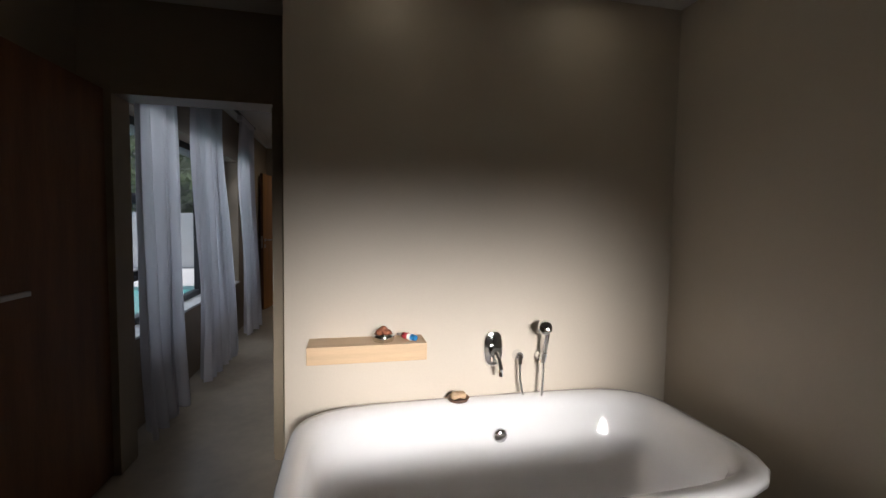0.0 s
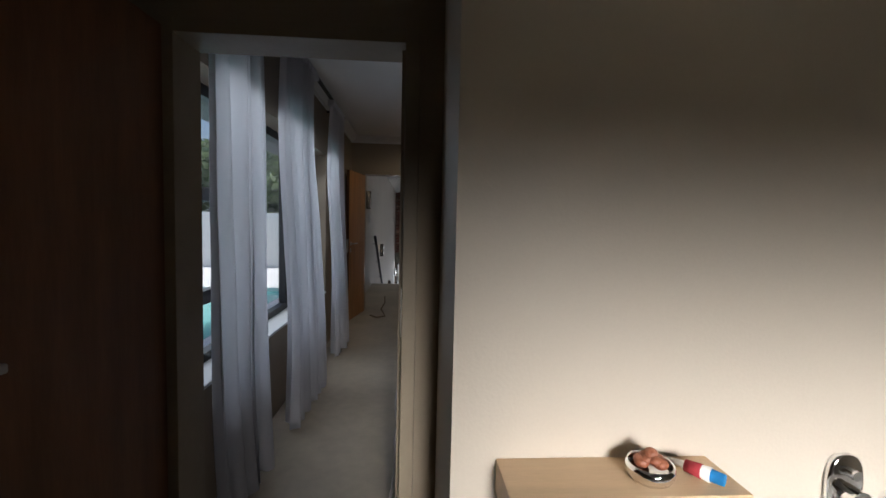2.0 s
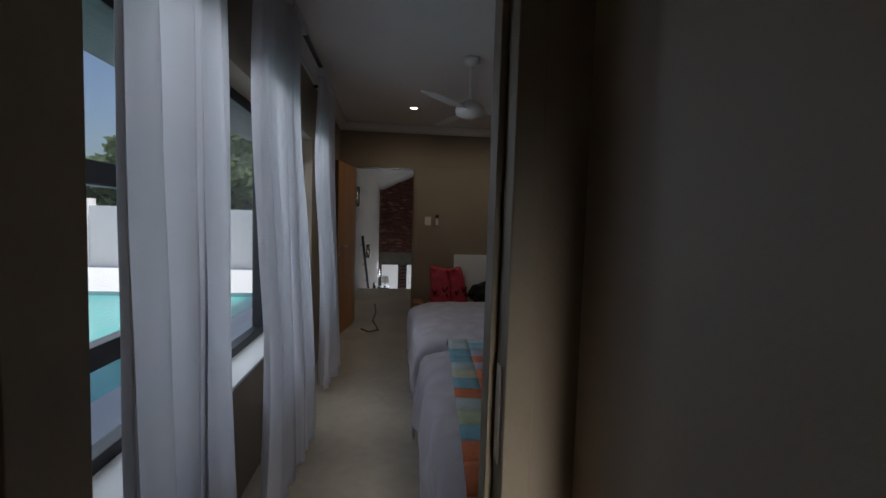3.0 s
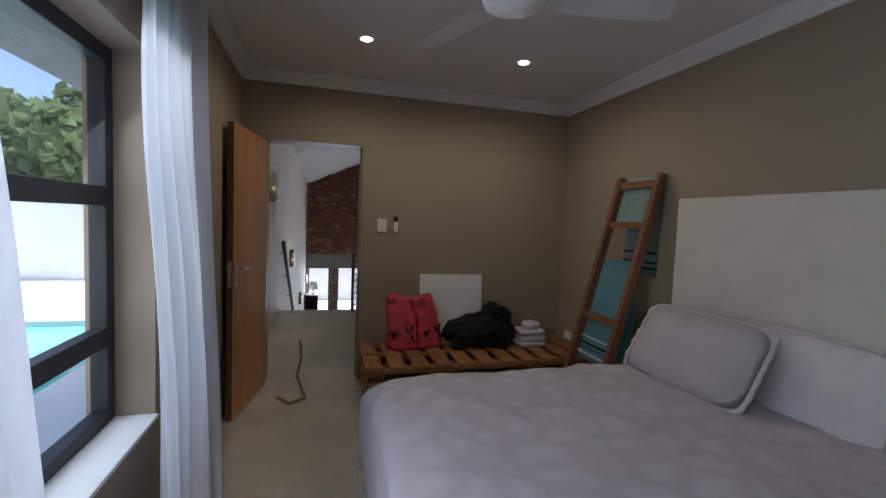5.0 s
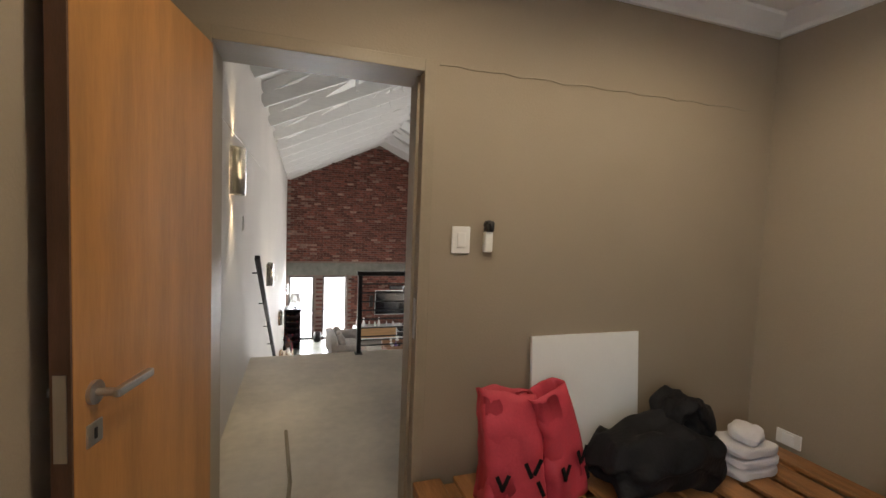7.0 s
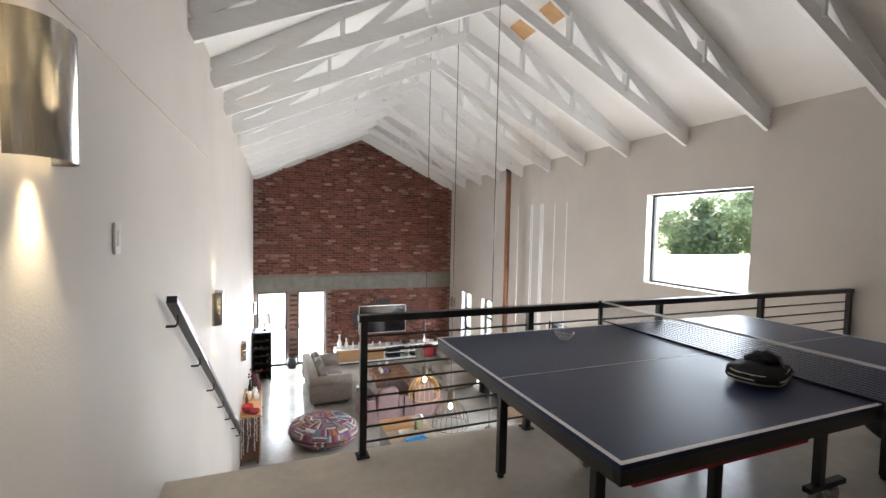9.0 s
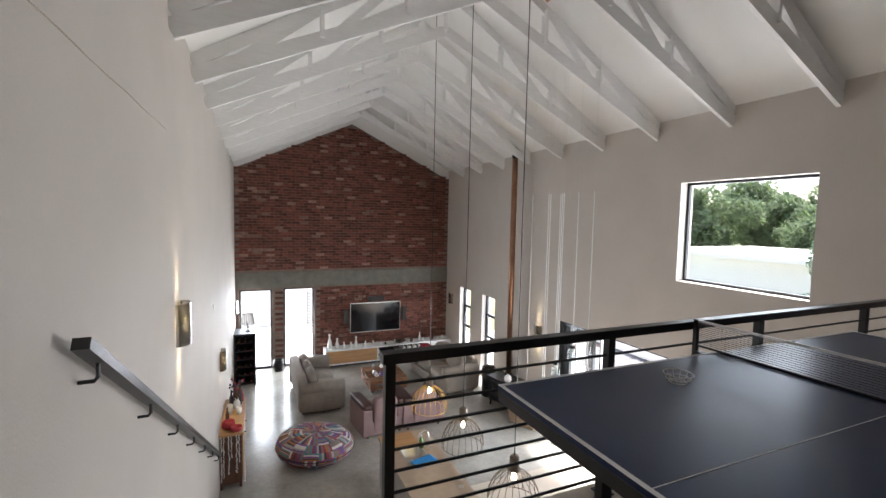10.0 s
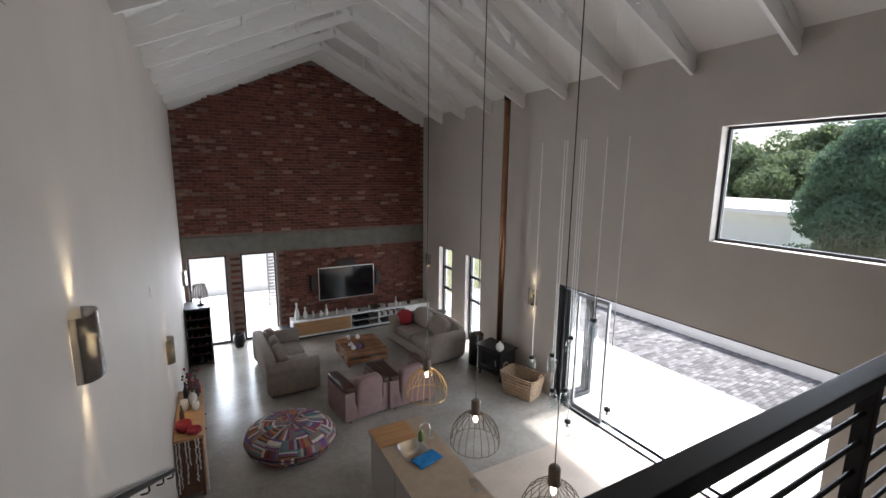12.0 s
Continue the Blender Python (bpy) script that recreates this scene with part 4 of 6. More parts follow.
def crack():
    b = bmesh.new()
    pts = [(0.80 + 1.75 * k / 24, YW - 0.0005, 2.087 + 0.02 * k / 24 + 0.005 * math.sin(k * 2.1) + 0.006 * noise.noise(Vector((k * 0.7, 2, 0)))) for k in range(25)]
    return tagged(part("wall_crack", tube(pts, 0.0035, 5), FRAMEWOOD), "thin crack line across the plaster above the door", "crack", kind="structure")


crack()
seam = tube([(XL + 0.0005, 3.6 + k * 0.25, 2.03 + 0.004 * math.sin(k * 1.9)) for k in range(19)], 0.003, 5)
tagged(part("wall_joint", seam, FRAMEWOOD), "thin plaster joint line along the tall hall wall", "joint", kind="structure")


def towel_ladder():
    t = thing("towel_ladder", "brown wooden towel ladder leaning on the bedroom wall", "ladder", Matrix.Translation((2.5, 2.2, 0)))
    foot, top = Vector((2.20, 0, 0)), Vector((2.665, 0, 1.82))
    at = lambda f, y: foot.lerp(top, f) + Vector((-2.5, y, 0))  # noqa: E731
    for y in (-0.205, 0.205):
        part("side_rail", beam(at(0.004, y), at(1, y), 0.045, 0.06), LADDERWOOD, t)
    for f in (0.17, 0.42, 0.80, 0.965):
        part("rung", beam(at(f, -0.184), at(f, 0.184), 0.03, 0.05), LADDERWOOD, t)
    part("towel_bar", rod(at(0.63, -0.18) + Vector((0.037, 0, 0)), at(0.63, 0.18) + Vector((0.037, 0, 0)), 0.012), LADDERWOOD, t)
    for f, drop, back, m, lb in ((0.98, 0.34, 0.69, TOWELG, "pale mint towel with dark striped end"), (0.64, 0.75, 0.9, TOWELT, "turquoise towel with grey striped end")):
        tt = thing("hanging_towel", lb + " hung over a ladder rung", "towel", Matrix.Translation((2.5, 2.2, 0)), "towels on the ladder")
        p = at(f, 0)
        b = bmesh.new()
        rows = []
        lean = (top - foot).normalized()
        for k in range(30):
            s = k / 29 * (drop + back) - drop
            if s < 0:
                c = p + Vector((0.024, 0, 0.005)) + lean * s
            else:
                c = p + Vector((0.05, 0, 0.005)) + Vector((0, 0, -s))
                c.x = min(c.x, 0.205)
            if abs(s) < 0.03:
                c = p + Vector((0.037 + s * 0.4, 0, 0.03))
            rows.append([b.verts.new(c + Vector((0.004 * noise.noise(Vector((yy * 9, s * 4, f))), yy, 0))) for yy in [(-0.168 + 0.336 * i / 10) for i in range(11)]])
        for r0, r1 in zip(rows, rows[1:]):
            for i in range(10):
                b.faces.new((r0[i], r0[i + 1], r1[i + 1], r1[i]))
        bmesh.ops.solidify(b, geom=b.faces[:], thickness=0.008)
        smooth(part("cloth", b, m, tt))
        end = p + Vector((0.008, 0, 0.005)) - lean * drop
        for k, (dz, hh, mm) in enumerate(() if f > 0.9 else ((0.05, 0.02, TOWELW), (0.09, 0.006, BLACKBAG), (0.12, 0.016, BLACKBAG), (0.17, 0.012, TOWELW))):
            part("stripe", beam(end + lean * dz + Vector((0, -0.166, 0)), end + lean * dz + Vector((0, 0.166, 0)), 0.004, hh), mm, tt)
        if f > 0.9:
            for k, dz in enumerate((0.05, 0.09, 0.16)):
                part("stripe", box(0.19, 0.2, -0.166, 0.166, p.z - back + dz, p.z - back + dz + 0.014), BLACKBAG, tt)


towel_ladder()


def ceiling_fan():
    t = thing("ceiling_fan", "white three-bladed ceiling fan at rest", "ceiling fan", Matrix.Translation((1.03, 0.92, CEILB)))
    smooth(part("canopy", lathe([(0.0, 0), (0.06, 0), (0.06, -0.03), (0.035, -0.06), (0.015, -0.065)], 24), WHITE, t))
    part("rod", rod((0, 0, -0.06), (0, 0, -0.32), 0.011), WHITE, t)
    smooth(part("motor", lathe([(0.0, -0.31), (0.03, -0.315), (0.07, -0.335), (0.105, -0.36), (0.11, -0.395), (0.10, -0.42), (0.05, -0.44), (0, -0.445)], 32), WHITE, t))
    for a in (110, 230, 350):
        b = bmesh.new()
        vs = []
        for x, wd in ((0.08, 0.05), (0.18, 0.13), (0.45, 0.125), (0.55, 0.11), (0.585, 0.05)):
            vs.append([b.verts.new((x, -wd / 2, -0.382)), b.verts.new((x, wd / 2, -0.402))])
        for p, q in zip(vs, vs[1:]):
            b.faces.new((p[0], q[0], q[1], p[1]))
        bmesh.ops.solidify(b, geom=b.faces[:], thickness=0.01)
        part("blade", move(b, Matrix.Rotation(radians(a), 4, "Z")), WHITE, t)


ceiling_fan()
for lx in (0.665, 1.79):
    bath_downlight(lx, 2.44, CEILB)
    spot("downlight_beam", (lx, 2.44, CEILB - 0.02), (lx, 2.44, 0), 7.5, 168, (1.0, 0.84, 0.62), 0.6)
cord = tube([(0.10, 3.0, 0.012), (0.20, 2.86, 0.012), (0.31, 2.95, 0.012), (0.27, 3.2, 0.012), (0.22, 3.45, 0.012), (0.24, 4.0, 0.010), (0.20, 4.6, 0.010)], 0.011)
tagged(part("floor_cable", cord, mat("beige_cable", (0.25, 0.2, 0.13), 0.6), None), "beige cable lying across the floor through the doorway", "cable")


# ---- loft ----
def railing():
    t = thing("loft_railing", "black steel railing with thin horizontal bars at the loft edge", "railing", Matrix.Translation((0.885, 6.25, 0)))
    L = XR - 0.885 - 0.004
    part("handrail", box(-0.035, L, -0.03, 0.03, 0.85, 0.895, 0.004), BLACK, t)
    for x in (0.0, 1.2, 2.45, 3.72, L - 0.03):
        p = part("post", box(x - 0.022, x + 0.022, -0.022, 0.022, -0.001, 0.8495, 0.003), BLACK, t)
        part("base_plate", box(x - 0.04, x + 0.04, -0.045, 0.045, -0.001, 0.007, 0.002), BLACK, p)
    for k in range(8):
        z = 0.085 + k * 0.096
        part("bar", rod((0.02, 0, z), (L, 0, z), 0.0075, seg=8), BLACK, t)


railing()


def handrail():
    t = thing("stair_handrail", "black flat steel handrail sloping down the wall above the stairs", "handrail", Matrix.Translation((XL, 6.35, 0)))
    a, b = Vector((0.06, -0.12, 1.035)), Vector((0.06, 4.80, -1.93))
    part("rail", beam(a, b, 0.05, 0.04), BLACK, t)
    for k in range(7):
        p = a.lerp(b, 0.03 + k * 0.155)
        part("bracket", tube([p + Vector((0, 0, -0.02)), p + Vector((0, 0.0, -0.07)), p + Vector((-0.012, 0, -0.085)), (0.002, p.y, p.z - 0.085)], 0.0075, 8), BLACK, t)


handrail()


def staircase():
    t = thing("staircase", "cement stairs going down along the hall wall", "stairs", Matrix.Translation((XL, YLOFT, ZF)), kind="structure")
    n = 16
    rise, go = -ZF / n, 0.295
    for k in range(n - 1):
        z = -ZF - (k + 1) * rise
        part("step", box(0.002, 1.06, k * go + 0.002, (k + 1) * go, max(0.0, z - 0.30), z, 0.006, 1), SCREED, t)


staircase()


def sconce(y, z, on=True):
    t = thing("wall_sconce", "half-round brushed steel up and down wall light, lit", "wall light", Matrix.Translation((XL, y, z)), "steel wall lights of the hall")
    b = bmesh.new()
    n, R, D, H = 24, 0.115, 0.09, 0.162
    pts = [(D * math.sin(math.pi * i / n) ** 0.7, -R * math.cos(math.pi * i / n)) for i in range(n + 1)]
    lo = [b.verts.new((x + 0.002, y2, -H)) for x, y2 in pts]
    hi = [b.verts.new((x + 0.002, y2, H)) for x, y2 in pts]
    for i in range(n):
        b.faces.new((lo[i], lo[i + 1], hi[i + 1], hi[i]))
    bmesh.ops.solidify(b, geom=b.faces[:], thickness=0.003)
    smooth(part("shade", b, SCONCE, t))
    part("back_plate", box(0.001, 0.008, -0.06, 0.06, -0.1, 0.1), GREYMETAL, t)
    part("lamp", rod((0.045, 0, -0.05), (0.045, 0, 0.05), 0.018, seg=12), BULB, t, "glowing lamp")
    return t


s1 = sconce(4.97, 1.748)
for y, z in ((8.40, 0.60), (12.25, -0.90), (17.0, -0.97)):
    copy_thing(s1, Matrix.Translation((XL, y, z)))
for y, z in ((12.28, -0.98), (16.93, -1.05)):
    copy_thing(s1, pose(XR, y, z, 0, 0, 180))
for x, y, z in ((XL + 0.05, 4.97, 1.748), (XL + 0.05, 8.40, 0.60), (XL + 0.05, 12.25, -0.90)):
    spot("sconce_beam_up", (x, y, z + 0.17), (x - 0.012, y, z + 1.2), 4, 70, (1.0, 0.82, 0.5), 0.9)
    spot("sconce_beam_down", (x, y, z - 0.17), (x - 0.012, y, z - 1.2), 4, 70, (1.0, 0.82, 0.5), 0.9)
for end in (-1, 1):
    spot("sconce_beam_east", (XR - 0.05, 12.28, -0.98 + end * 0.17), (XR - 0.038, 12.28, -0.98 + end * 1.2), 4, 70, (1.0, 0.82, 0.5), 0.9)
for sy, sz, h in ((5.58, 1.376, 0.12), (11.2, 0.16, 0.11)):
    wall_plate("light_switch", "narrow white switch plate on the hall wall", "switch", pose(XL, sy, sz, 0, 0, 90), 0.06, h, [("rocker", box(-0.012, 0.012, -0.015, -0.01, -0.03, 0.03, 0.002), PLASTIC)])


def ping_pong_table():
    t = thing("table_tennis_table", "dark blue table tennis table on black steel legs", "table tennis table", Matrix.Translation((2.68, 5.32, 0)))
    for s, x0, x1 in ((-1, -1.37, -0.006), (1, 0.006, 1.37)):
        p = part("tabletop", box(x0, x1, -0.7625, 0.7625, 0.738, 0.76, 0.002, 1), TABLETOP, t)
        for b in (box(x0 + 0.004, x1 - 0.004, -0.758, -0.73, 0.69, 0.7375), box(x0 + 0.004, x1 - 0.004, 0.73, 0.758, 0.69, 0.7375), box((x0 if s < 0 else x1 - 0.03) + 0.002, (x0 + 0.03 if s < 0 else x1) - 0.002, -0.729, 0.729, 0.69, 0.7375)):
            part("apron", b, BLACK, t)
        for b in (box(x0, x1, -0.7625, -0.745, 0.7602, 0.7612), box(x0, x1, 0.745, 0.7625, 0.7602, 0.7612), box(x0 if s < 0 else x1 - 0.018, x0 + 0.018 if s < 0 else x1, -0.745, 0.745, 0.7602, 0.7612), box(x0, x1, -0.0015, 0.0015, 0.7602, 0.7609)):
            part("line", b, LINE, p)
        ex = s * 1.08
        for y in (-0.35, 0.44):
            l = part("leg", box(ex - 0.025, ex + 0.025, y - 0.02, y + 0.02, 0.02, 0.69, 0.003), BLACK, t)
            part("foot", rod((ex, y, 0), (ex, y, 0.02), 0.022, 0.018, 12), BLACK, l)
        part("cross_brace", box(ex - 0.02, ex + 0.02, -0.33, 0.42, 0.47, 0.515, 0.002), BLACK, t)
        part("side_brace", beam((ex, -0.35, 0.60), (s * 0.42, -0.36, 0.68), 0.02, 0.03), BLACK, t)
        part("red_brace", beam((s * 1.30, -0.735, 0.678), (s * 0.45, -0.735, 0.678), 0.02, 0.02), RED, t, "red locking bar")
        wx = s * 0.40
        for y in (-0.36, 0.36):
            part("leg", box(wx - 0.025, wx + 0.025, y - 0.02, y + 0.02, 0.11, 0.69, 0.003), BLACK, t)
            f = part("wheel_carrier", box(wx - 0.22 if s < 0 else wx - 0.1, wx + 0.1 if s < 0 else wx + 0.22, y - 0.02, y + 0.02, 0.085, 0.115, 0.003), BLACK, t)
            for dx in (-0.07, 0.07):
                part("wheel", rod((wx + dx + s * 0.06, y - 0.016, 0.04), (wx + dx + s * 0.06, y + 0.016, 0.04), 0.04, seg=18), GREYMETAL, f, "grey castor wheel")
        part("spring", rod((ex, 0.12, 0.55), (ex, 0.12, 0.66), 0.02, seg=12), GREYMETAL, t)
    for y in (-0.88, 0.88):
        part("net_post", merge(box(-0.012, 0.012, y - 0.012, y + 0.012, 0.70, 0.915, 0.002), box(-0.02, 0.02, min(y, y * 0.8), max(y, y * 0.8), 0.70, 0.735, 0.002)), BLACK, t)
    net = bmesh.new()
    for k in range(13):
        merge(net, beam((0, -0.868, 0.772 + k * 0.0108), (0, 0.868, 0.772 + k * 0.0108), 0.002, 0.0026))
    for k in range(90):
        y = -0.868 + 1.736 * k / 89
        merge(net, beam((0, y, 0.768), (0.0001, y, 0.905), 0.0006, 0.0006))
    part("net_mesh", net, BLACK, t, "fine black net")
    part("net_tape", box(-0.004, 0.004, -0.868, 0.868, 0.902, 0.914), LINE, t, "white tape")
    part("net_hem", box(-0.006, 0.006, -0.868, 0.868, 0.7622, 0.772), BLACK, t)


ping_pong_table()


def bat_case():
    t = thing("bat_case", "black and grey bat bag lying on the table", "bag", pose(2.50, 4.93, 0.7615, 0, 0, 18))
    smooth(part("body", move(ruched(cushion(0.36, 0.22, 0.075, 10, 0.35, 2, 0.012, 3.4), 0.008, 8, 2), Matrix.Translation((0, 0, 0.038))), BLACKBAG, t))
    for z, e in ((0.016, 1.0), (0.034, 1.03), (0.052, 0.94)):
        part("piping", tube([(x * e, y * e, z + 0.004 * math.sin(x * 30)) for x, y, _ in rounded(0, 0, 0.178, 0.108, 0, 30, 3)], 0.0032, 6), HEADB, t, "cream piping")
    smooth(part("top_pocket", move(ruched(cushion(0.17, 0.13, 0.05, 10, 0.3, 5, 0.02, 3), 0.02, 9, 4), Matrix.Translation((0.07, 0.0, 0.078)) @ Matrix.Rotation(0.12, 4, "Y")), BLACKBAG, t))
    part("strap", tube([(0.02, -0.09, 0.06), (0.07, -0.06, 0.10), (0.12, 0.0, 0.112), (0.15, 0.06, 0.07)], 0.008, 7), BLUEPAD, t)


bat_case()


def wire_basket():
    t = thing("wire_bowl", "small round grey wire bowl on the table", "bowl", pose(2.07, 5.83, 0.7615))
    for r, z in ((0.035, 0.003), (0.05, 0.02), (0.06, 0.04)):
        part("ring", tube([(r * math.cos(2 * math.pi * k / 24), r * math.sin(2 * math.pi * k / 24), z) for k in range(25)], 0.0025, 6), STEEL, t)
    for k in range(12):
        a = 2 * math.pi * k / 12
        part("wire", tube([(0.034 * math.cos(a), 0.034 * math.sin(a), 0.003), (0.05 * math.cos(a), 0.05 * math.sin(a), 0.02), (0.06 * math.cos(a), 0.06 * math.sin(a), 0.04)], 0.0015, 5), STEEL, t)


wire_basket()
bb = smooth(part("bean_bag", move(ruched(cushion(0.9, 0.8, 0.42, 12, 0.3, 4, 0.03, 2.6), 0.03, 3, 2), Matrix.Translation((4.55, 5.0, 0.205))), BLACKBAG))
tagged(bb, "slumped black bean bag on the floor behind the table", "bean bag")

# ---- hall: doors in the end wall and the sliding door ----
for nm, x0, x1, zt in (("glass_door_1", -0.10, 0.735, -0.59), ("glass_door_2", 1.04, 1.865, -0.58)):
    t = thing(nm, "tall glazed door with a black aluminium frame in the brick wall", "glass door", Matrix.Translation((x0, YB + 0.15, ZF)), kind="structure")
    w, h = x1 - x0, zt - ZF
    part("frame", merge(box(0.001, 0.045, -0.03, 0.03, 0, h - 0.001), box(w - 0.045, w - 0.001, -0.03, 0.03, 0, h - 0.001), box(0.045, w - 0.045, -0.03, 0.03, h - 0.05, h - 0.001), box(0.045, w - 0.045, -0.03, 0.03, 0.0, 0.06)), ALU, t)
    g = part("pane", box(0.046, w - 0.046, -0.003, 0.003, 0.061, h - 0.051), GLASS, t)
    g.visible_shadow = False

sd = thing("sliding_door", "black folding glass door pushed open at one side of the wide opening", "glass door", Matrix.Translation((6.17, 11.66, ZF)), kind="structure")
part("track_head", box(-0.06, 0.06, -4.155, -0.003, 2.25, 2.285), ALU, sd)
part("track_sill", box(-0.06, 0.06, -4.155, -0.003, 0.0, 0.008), GREYMETAL, sd)
part("jamb", box(-0.06, 0.06, -0.06, -0.003, 0.012, 2.25), ALU, sd)
for k in range(4):
    y = -0.10 - k * 0.055
    lf = part("folded_leaf", merge(box(-0.02, 0.66, y - 0.02, y + 0.02, 0.02, 0.10), box(-0.02, 0.66, y - 0.02, y + 0.02, 2.12, 2.2), box(-0.02, 0.05, y - 0.02, y + 0.02, 0.1, 2.12), box(0.59, 0.66, y - 0.02, y + 0.02, 0.1, 2.12)), ALU, sd)
    if k == 3:
        g = part("pane", box(0.05, 0.59, y - 0.003, y + 0.003, 0.1, 2.12), GLASS, lf)
        g.visible_shadow = False
part("loose_leaf", merge(box(0.0, 0.04, -1.12, -0.42, 0.02, 0.08), box(0.0, 0.04, -1.12, -0.42, 2.14, 2.2), box(0.0, 0.04, -0.46, -0.42, 0.08, 2.14), box(0.0, 0.04, -1.12, -1.08, 0.08, 2.14)), GREYMETAL, sd, "grey framed glass leaf")
g = part("pane", box(0.017, 0.023, -1.08, -0.46, 0.08, 2.14), GLASS, sd)
g.visible_shadow = False


# ---- hall: furniture ----
def sofa(m, L, D, material, label, cushions, backs):
    t = thing("sofa", label, "sofa", m, "living room seats")
    part("base", box(-L / 2 + 0.05, L / 2 - 0.05, -D / 2, D / 2 - 0.06, 0.05, 0.26, 0.03, 3), material, t)
    for s in (-1, 1):
        arm = cushion(0.24, D, 0.58, 8, 0.1, s, 0.008, 7)
        smooth(part("armrest", move(arm, Matrix.Translation((s * (L / 2 - 0.12), 0, 0.32))), material, t))
        roll = rod((s * (L / 2 - 0.11), -D / 2 + 0.01, 0.56), (s * (L / 2 - 0.11), D / 2 - 0.04, 0.56), 0.13, seg=18)
        smooth(part("arm_roll", roll, material, t))
    back = cushion(L - 0.1, 0.24, 0.80, 8, 0.1, 4, 0.008, 7)
    smooth(part("backrest", move(back, Matrix.Translation((0, D / 2 - 0.13, 0.44)) @ Matrix.Rotation(radians(-7), 4, "X")), material, t))
    w = (L - 0.5) / cushions
    for k in range(cushions):
        c = cushion(w * 0.99, D - 0.28, 0.19, 8, 0.2, k, 0.008, 7)
        smooth(part("seat_cushion", move(c, Matrix.Translation((-L / 2 + 0.25 + w * (k + 0.5), -0.1, 0.36))), material, t))
    w = (L - 0.5) / backs
    for k in range(backs):
        c = cushion(w * 0.97, 0.22, 0.46, 8, 0.35, k + 9, 0.015, 4)
        smooth(part("back_cushion", move(c, Matrix.Translation((-L / 2 + 0.25 + w * (k + 0.5), D / 2 - 0.34, 0.66)) @ Matrix.Rotation(radians(-14), 4, "X")), material, t))
    for sx in (-1, 1):
        for sy in (-1, 1):
            part("leg", rod((sx * (L / 2 - 0.12), sy * (D / 2 - 0.12), 0), (sx * (L / 2 - 0.12), sy * (D / 2 - 0.12), 0.06), 0.03), DARKWOOD, t)
    return t


sofa(pose(1.62, 15.0, ZF, 0, 0, 92), 2.05, 1.0, SOFA, "grey fabric sofa with rolled arms and loose cushions", 2, 3)
sofa(pose(4.93, 14.9, ZF, 0, 0, -84), 2.0, 1.0, SOFA2, "pale grey fabric sofa with loose back cushions", 2, 2)
rc = smooth(part("red_cushion", move(cushion(0.42, 0.16, 0.40, 8, 0.6, 3, 0.01, 4), pose(4.68, 15.62, ZF + 0.62, -15, 0, -40)), RED))
tagged(rc, "dark red cushion on the pale sofa", "cushion")


def armchair(m, group):
    t = thing("armchair", "dusty pink armchair with dark leather armrests", "armchair", m, group)
    part("base", box(-0.4, 0.4, -0.38, 0.38, 0.05, 0.34, 0.03, 3), PINKF, t)
    smooth(part("backrest", move(cushion(0.5, 0.2, 0.78, 8, 0.1, 2, 0.006, 7), Matrix.Translation((0, 0.32, 0.42)) @ Matrix.Rotation(radians(-6), 4, "X")), PINKF, t))
    smooth(part("seat_cushion", move(cushion(0.54, 0.6, 0.18, 8, 0.2, 3, 0.006, 7), Matrix.Translation((0, -0.06, 0.40))), PINKF, t))
    for s in (-1, 1):
        part("armrest", box(s * 0.36 - 0.1, s * 0.36 + 0.1, -0.4, 0.38, 0.05, 0.58, 0.03, 3), PINKF, t)
        smooth(part("arm_pad", move(cushion(0.22, 0.80, 0.12, 8, 0.15, s, 0.006, 6), Matrix.Translation((s * 0.36, -0.01, 0.63))), LEATHER, t, "dark brown leather pad"))
    for sx in (-0.34, 0.34):
        for sy in (-0.32, 0.32):
            part("leg", rod((sx, sy, 0), (sx, sy, 0.06), 0.025), DARKWOOD, t)


armchair(pose(2.62, 12.95, ZF, 0, 0, 188), "pair of armchairs")
armchair(pose(3.50, 12.98, ZF, 0, 0, 182), "pair of armchairs")


def coffee_table():
    t = thing("pallet_coffee_table", "low coffee table of stacked wooden pallets on castors", "coffee table", pose(3.33, 15.1, ZF, 0, 0, 0))
    for i in range(9):
        y = -0.5 + 0.05 + i * 0.1125
        part("slat", box(-0.47, 0.47, y - 0.037, y + 0.037, 0.34, 0.36, 0.003, 1), PALLET2, t)
    for z in (0.08, 0.22):
        for x in (-0.465, -0.06, 0.345):
            part("stringer", box(x, x + 0.12, -0.5, 0.5, z, z + 0.022, 0.003, 1), PALLET2, t)
            part("stringer", box(x, x + 0.12, -0.5, 0.5, z + 0.095, z + 0.118, 0.003, 1), PALLET2, t)
            for y in (-0.495, -0.06, 0.375):
                part("block", box(x + 0.002, x + 0.118, y, y + 0.12, z + 0.022, z + 0.095, 0.003, 1), PALLET2, t)
        part("front_board", box(-0.47, 0.47, -0.52, -0.5005, z + 0.04, z + 0.118, 0.003, 1), PALLET2, t)
    for x in (-0.4, 0.4):
        for y in (-0.4, 0.4):
            part("castor", rod((x - 0.015, y, 0.04), (x + 0.015, y, 0.04), 0.04, seg=14), BLACK, t)


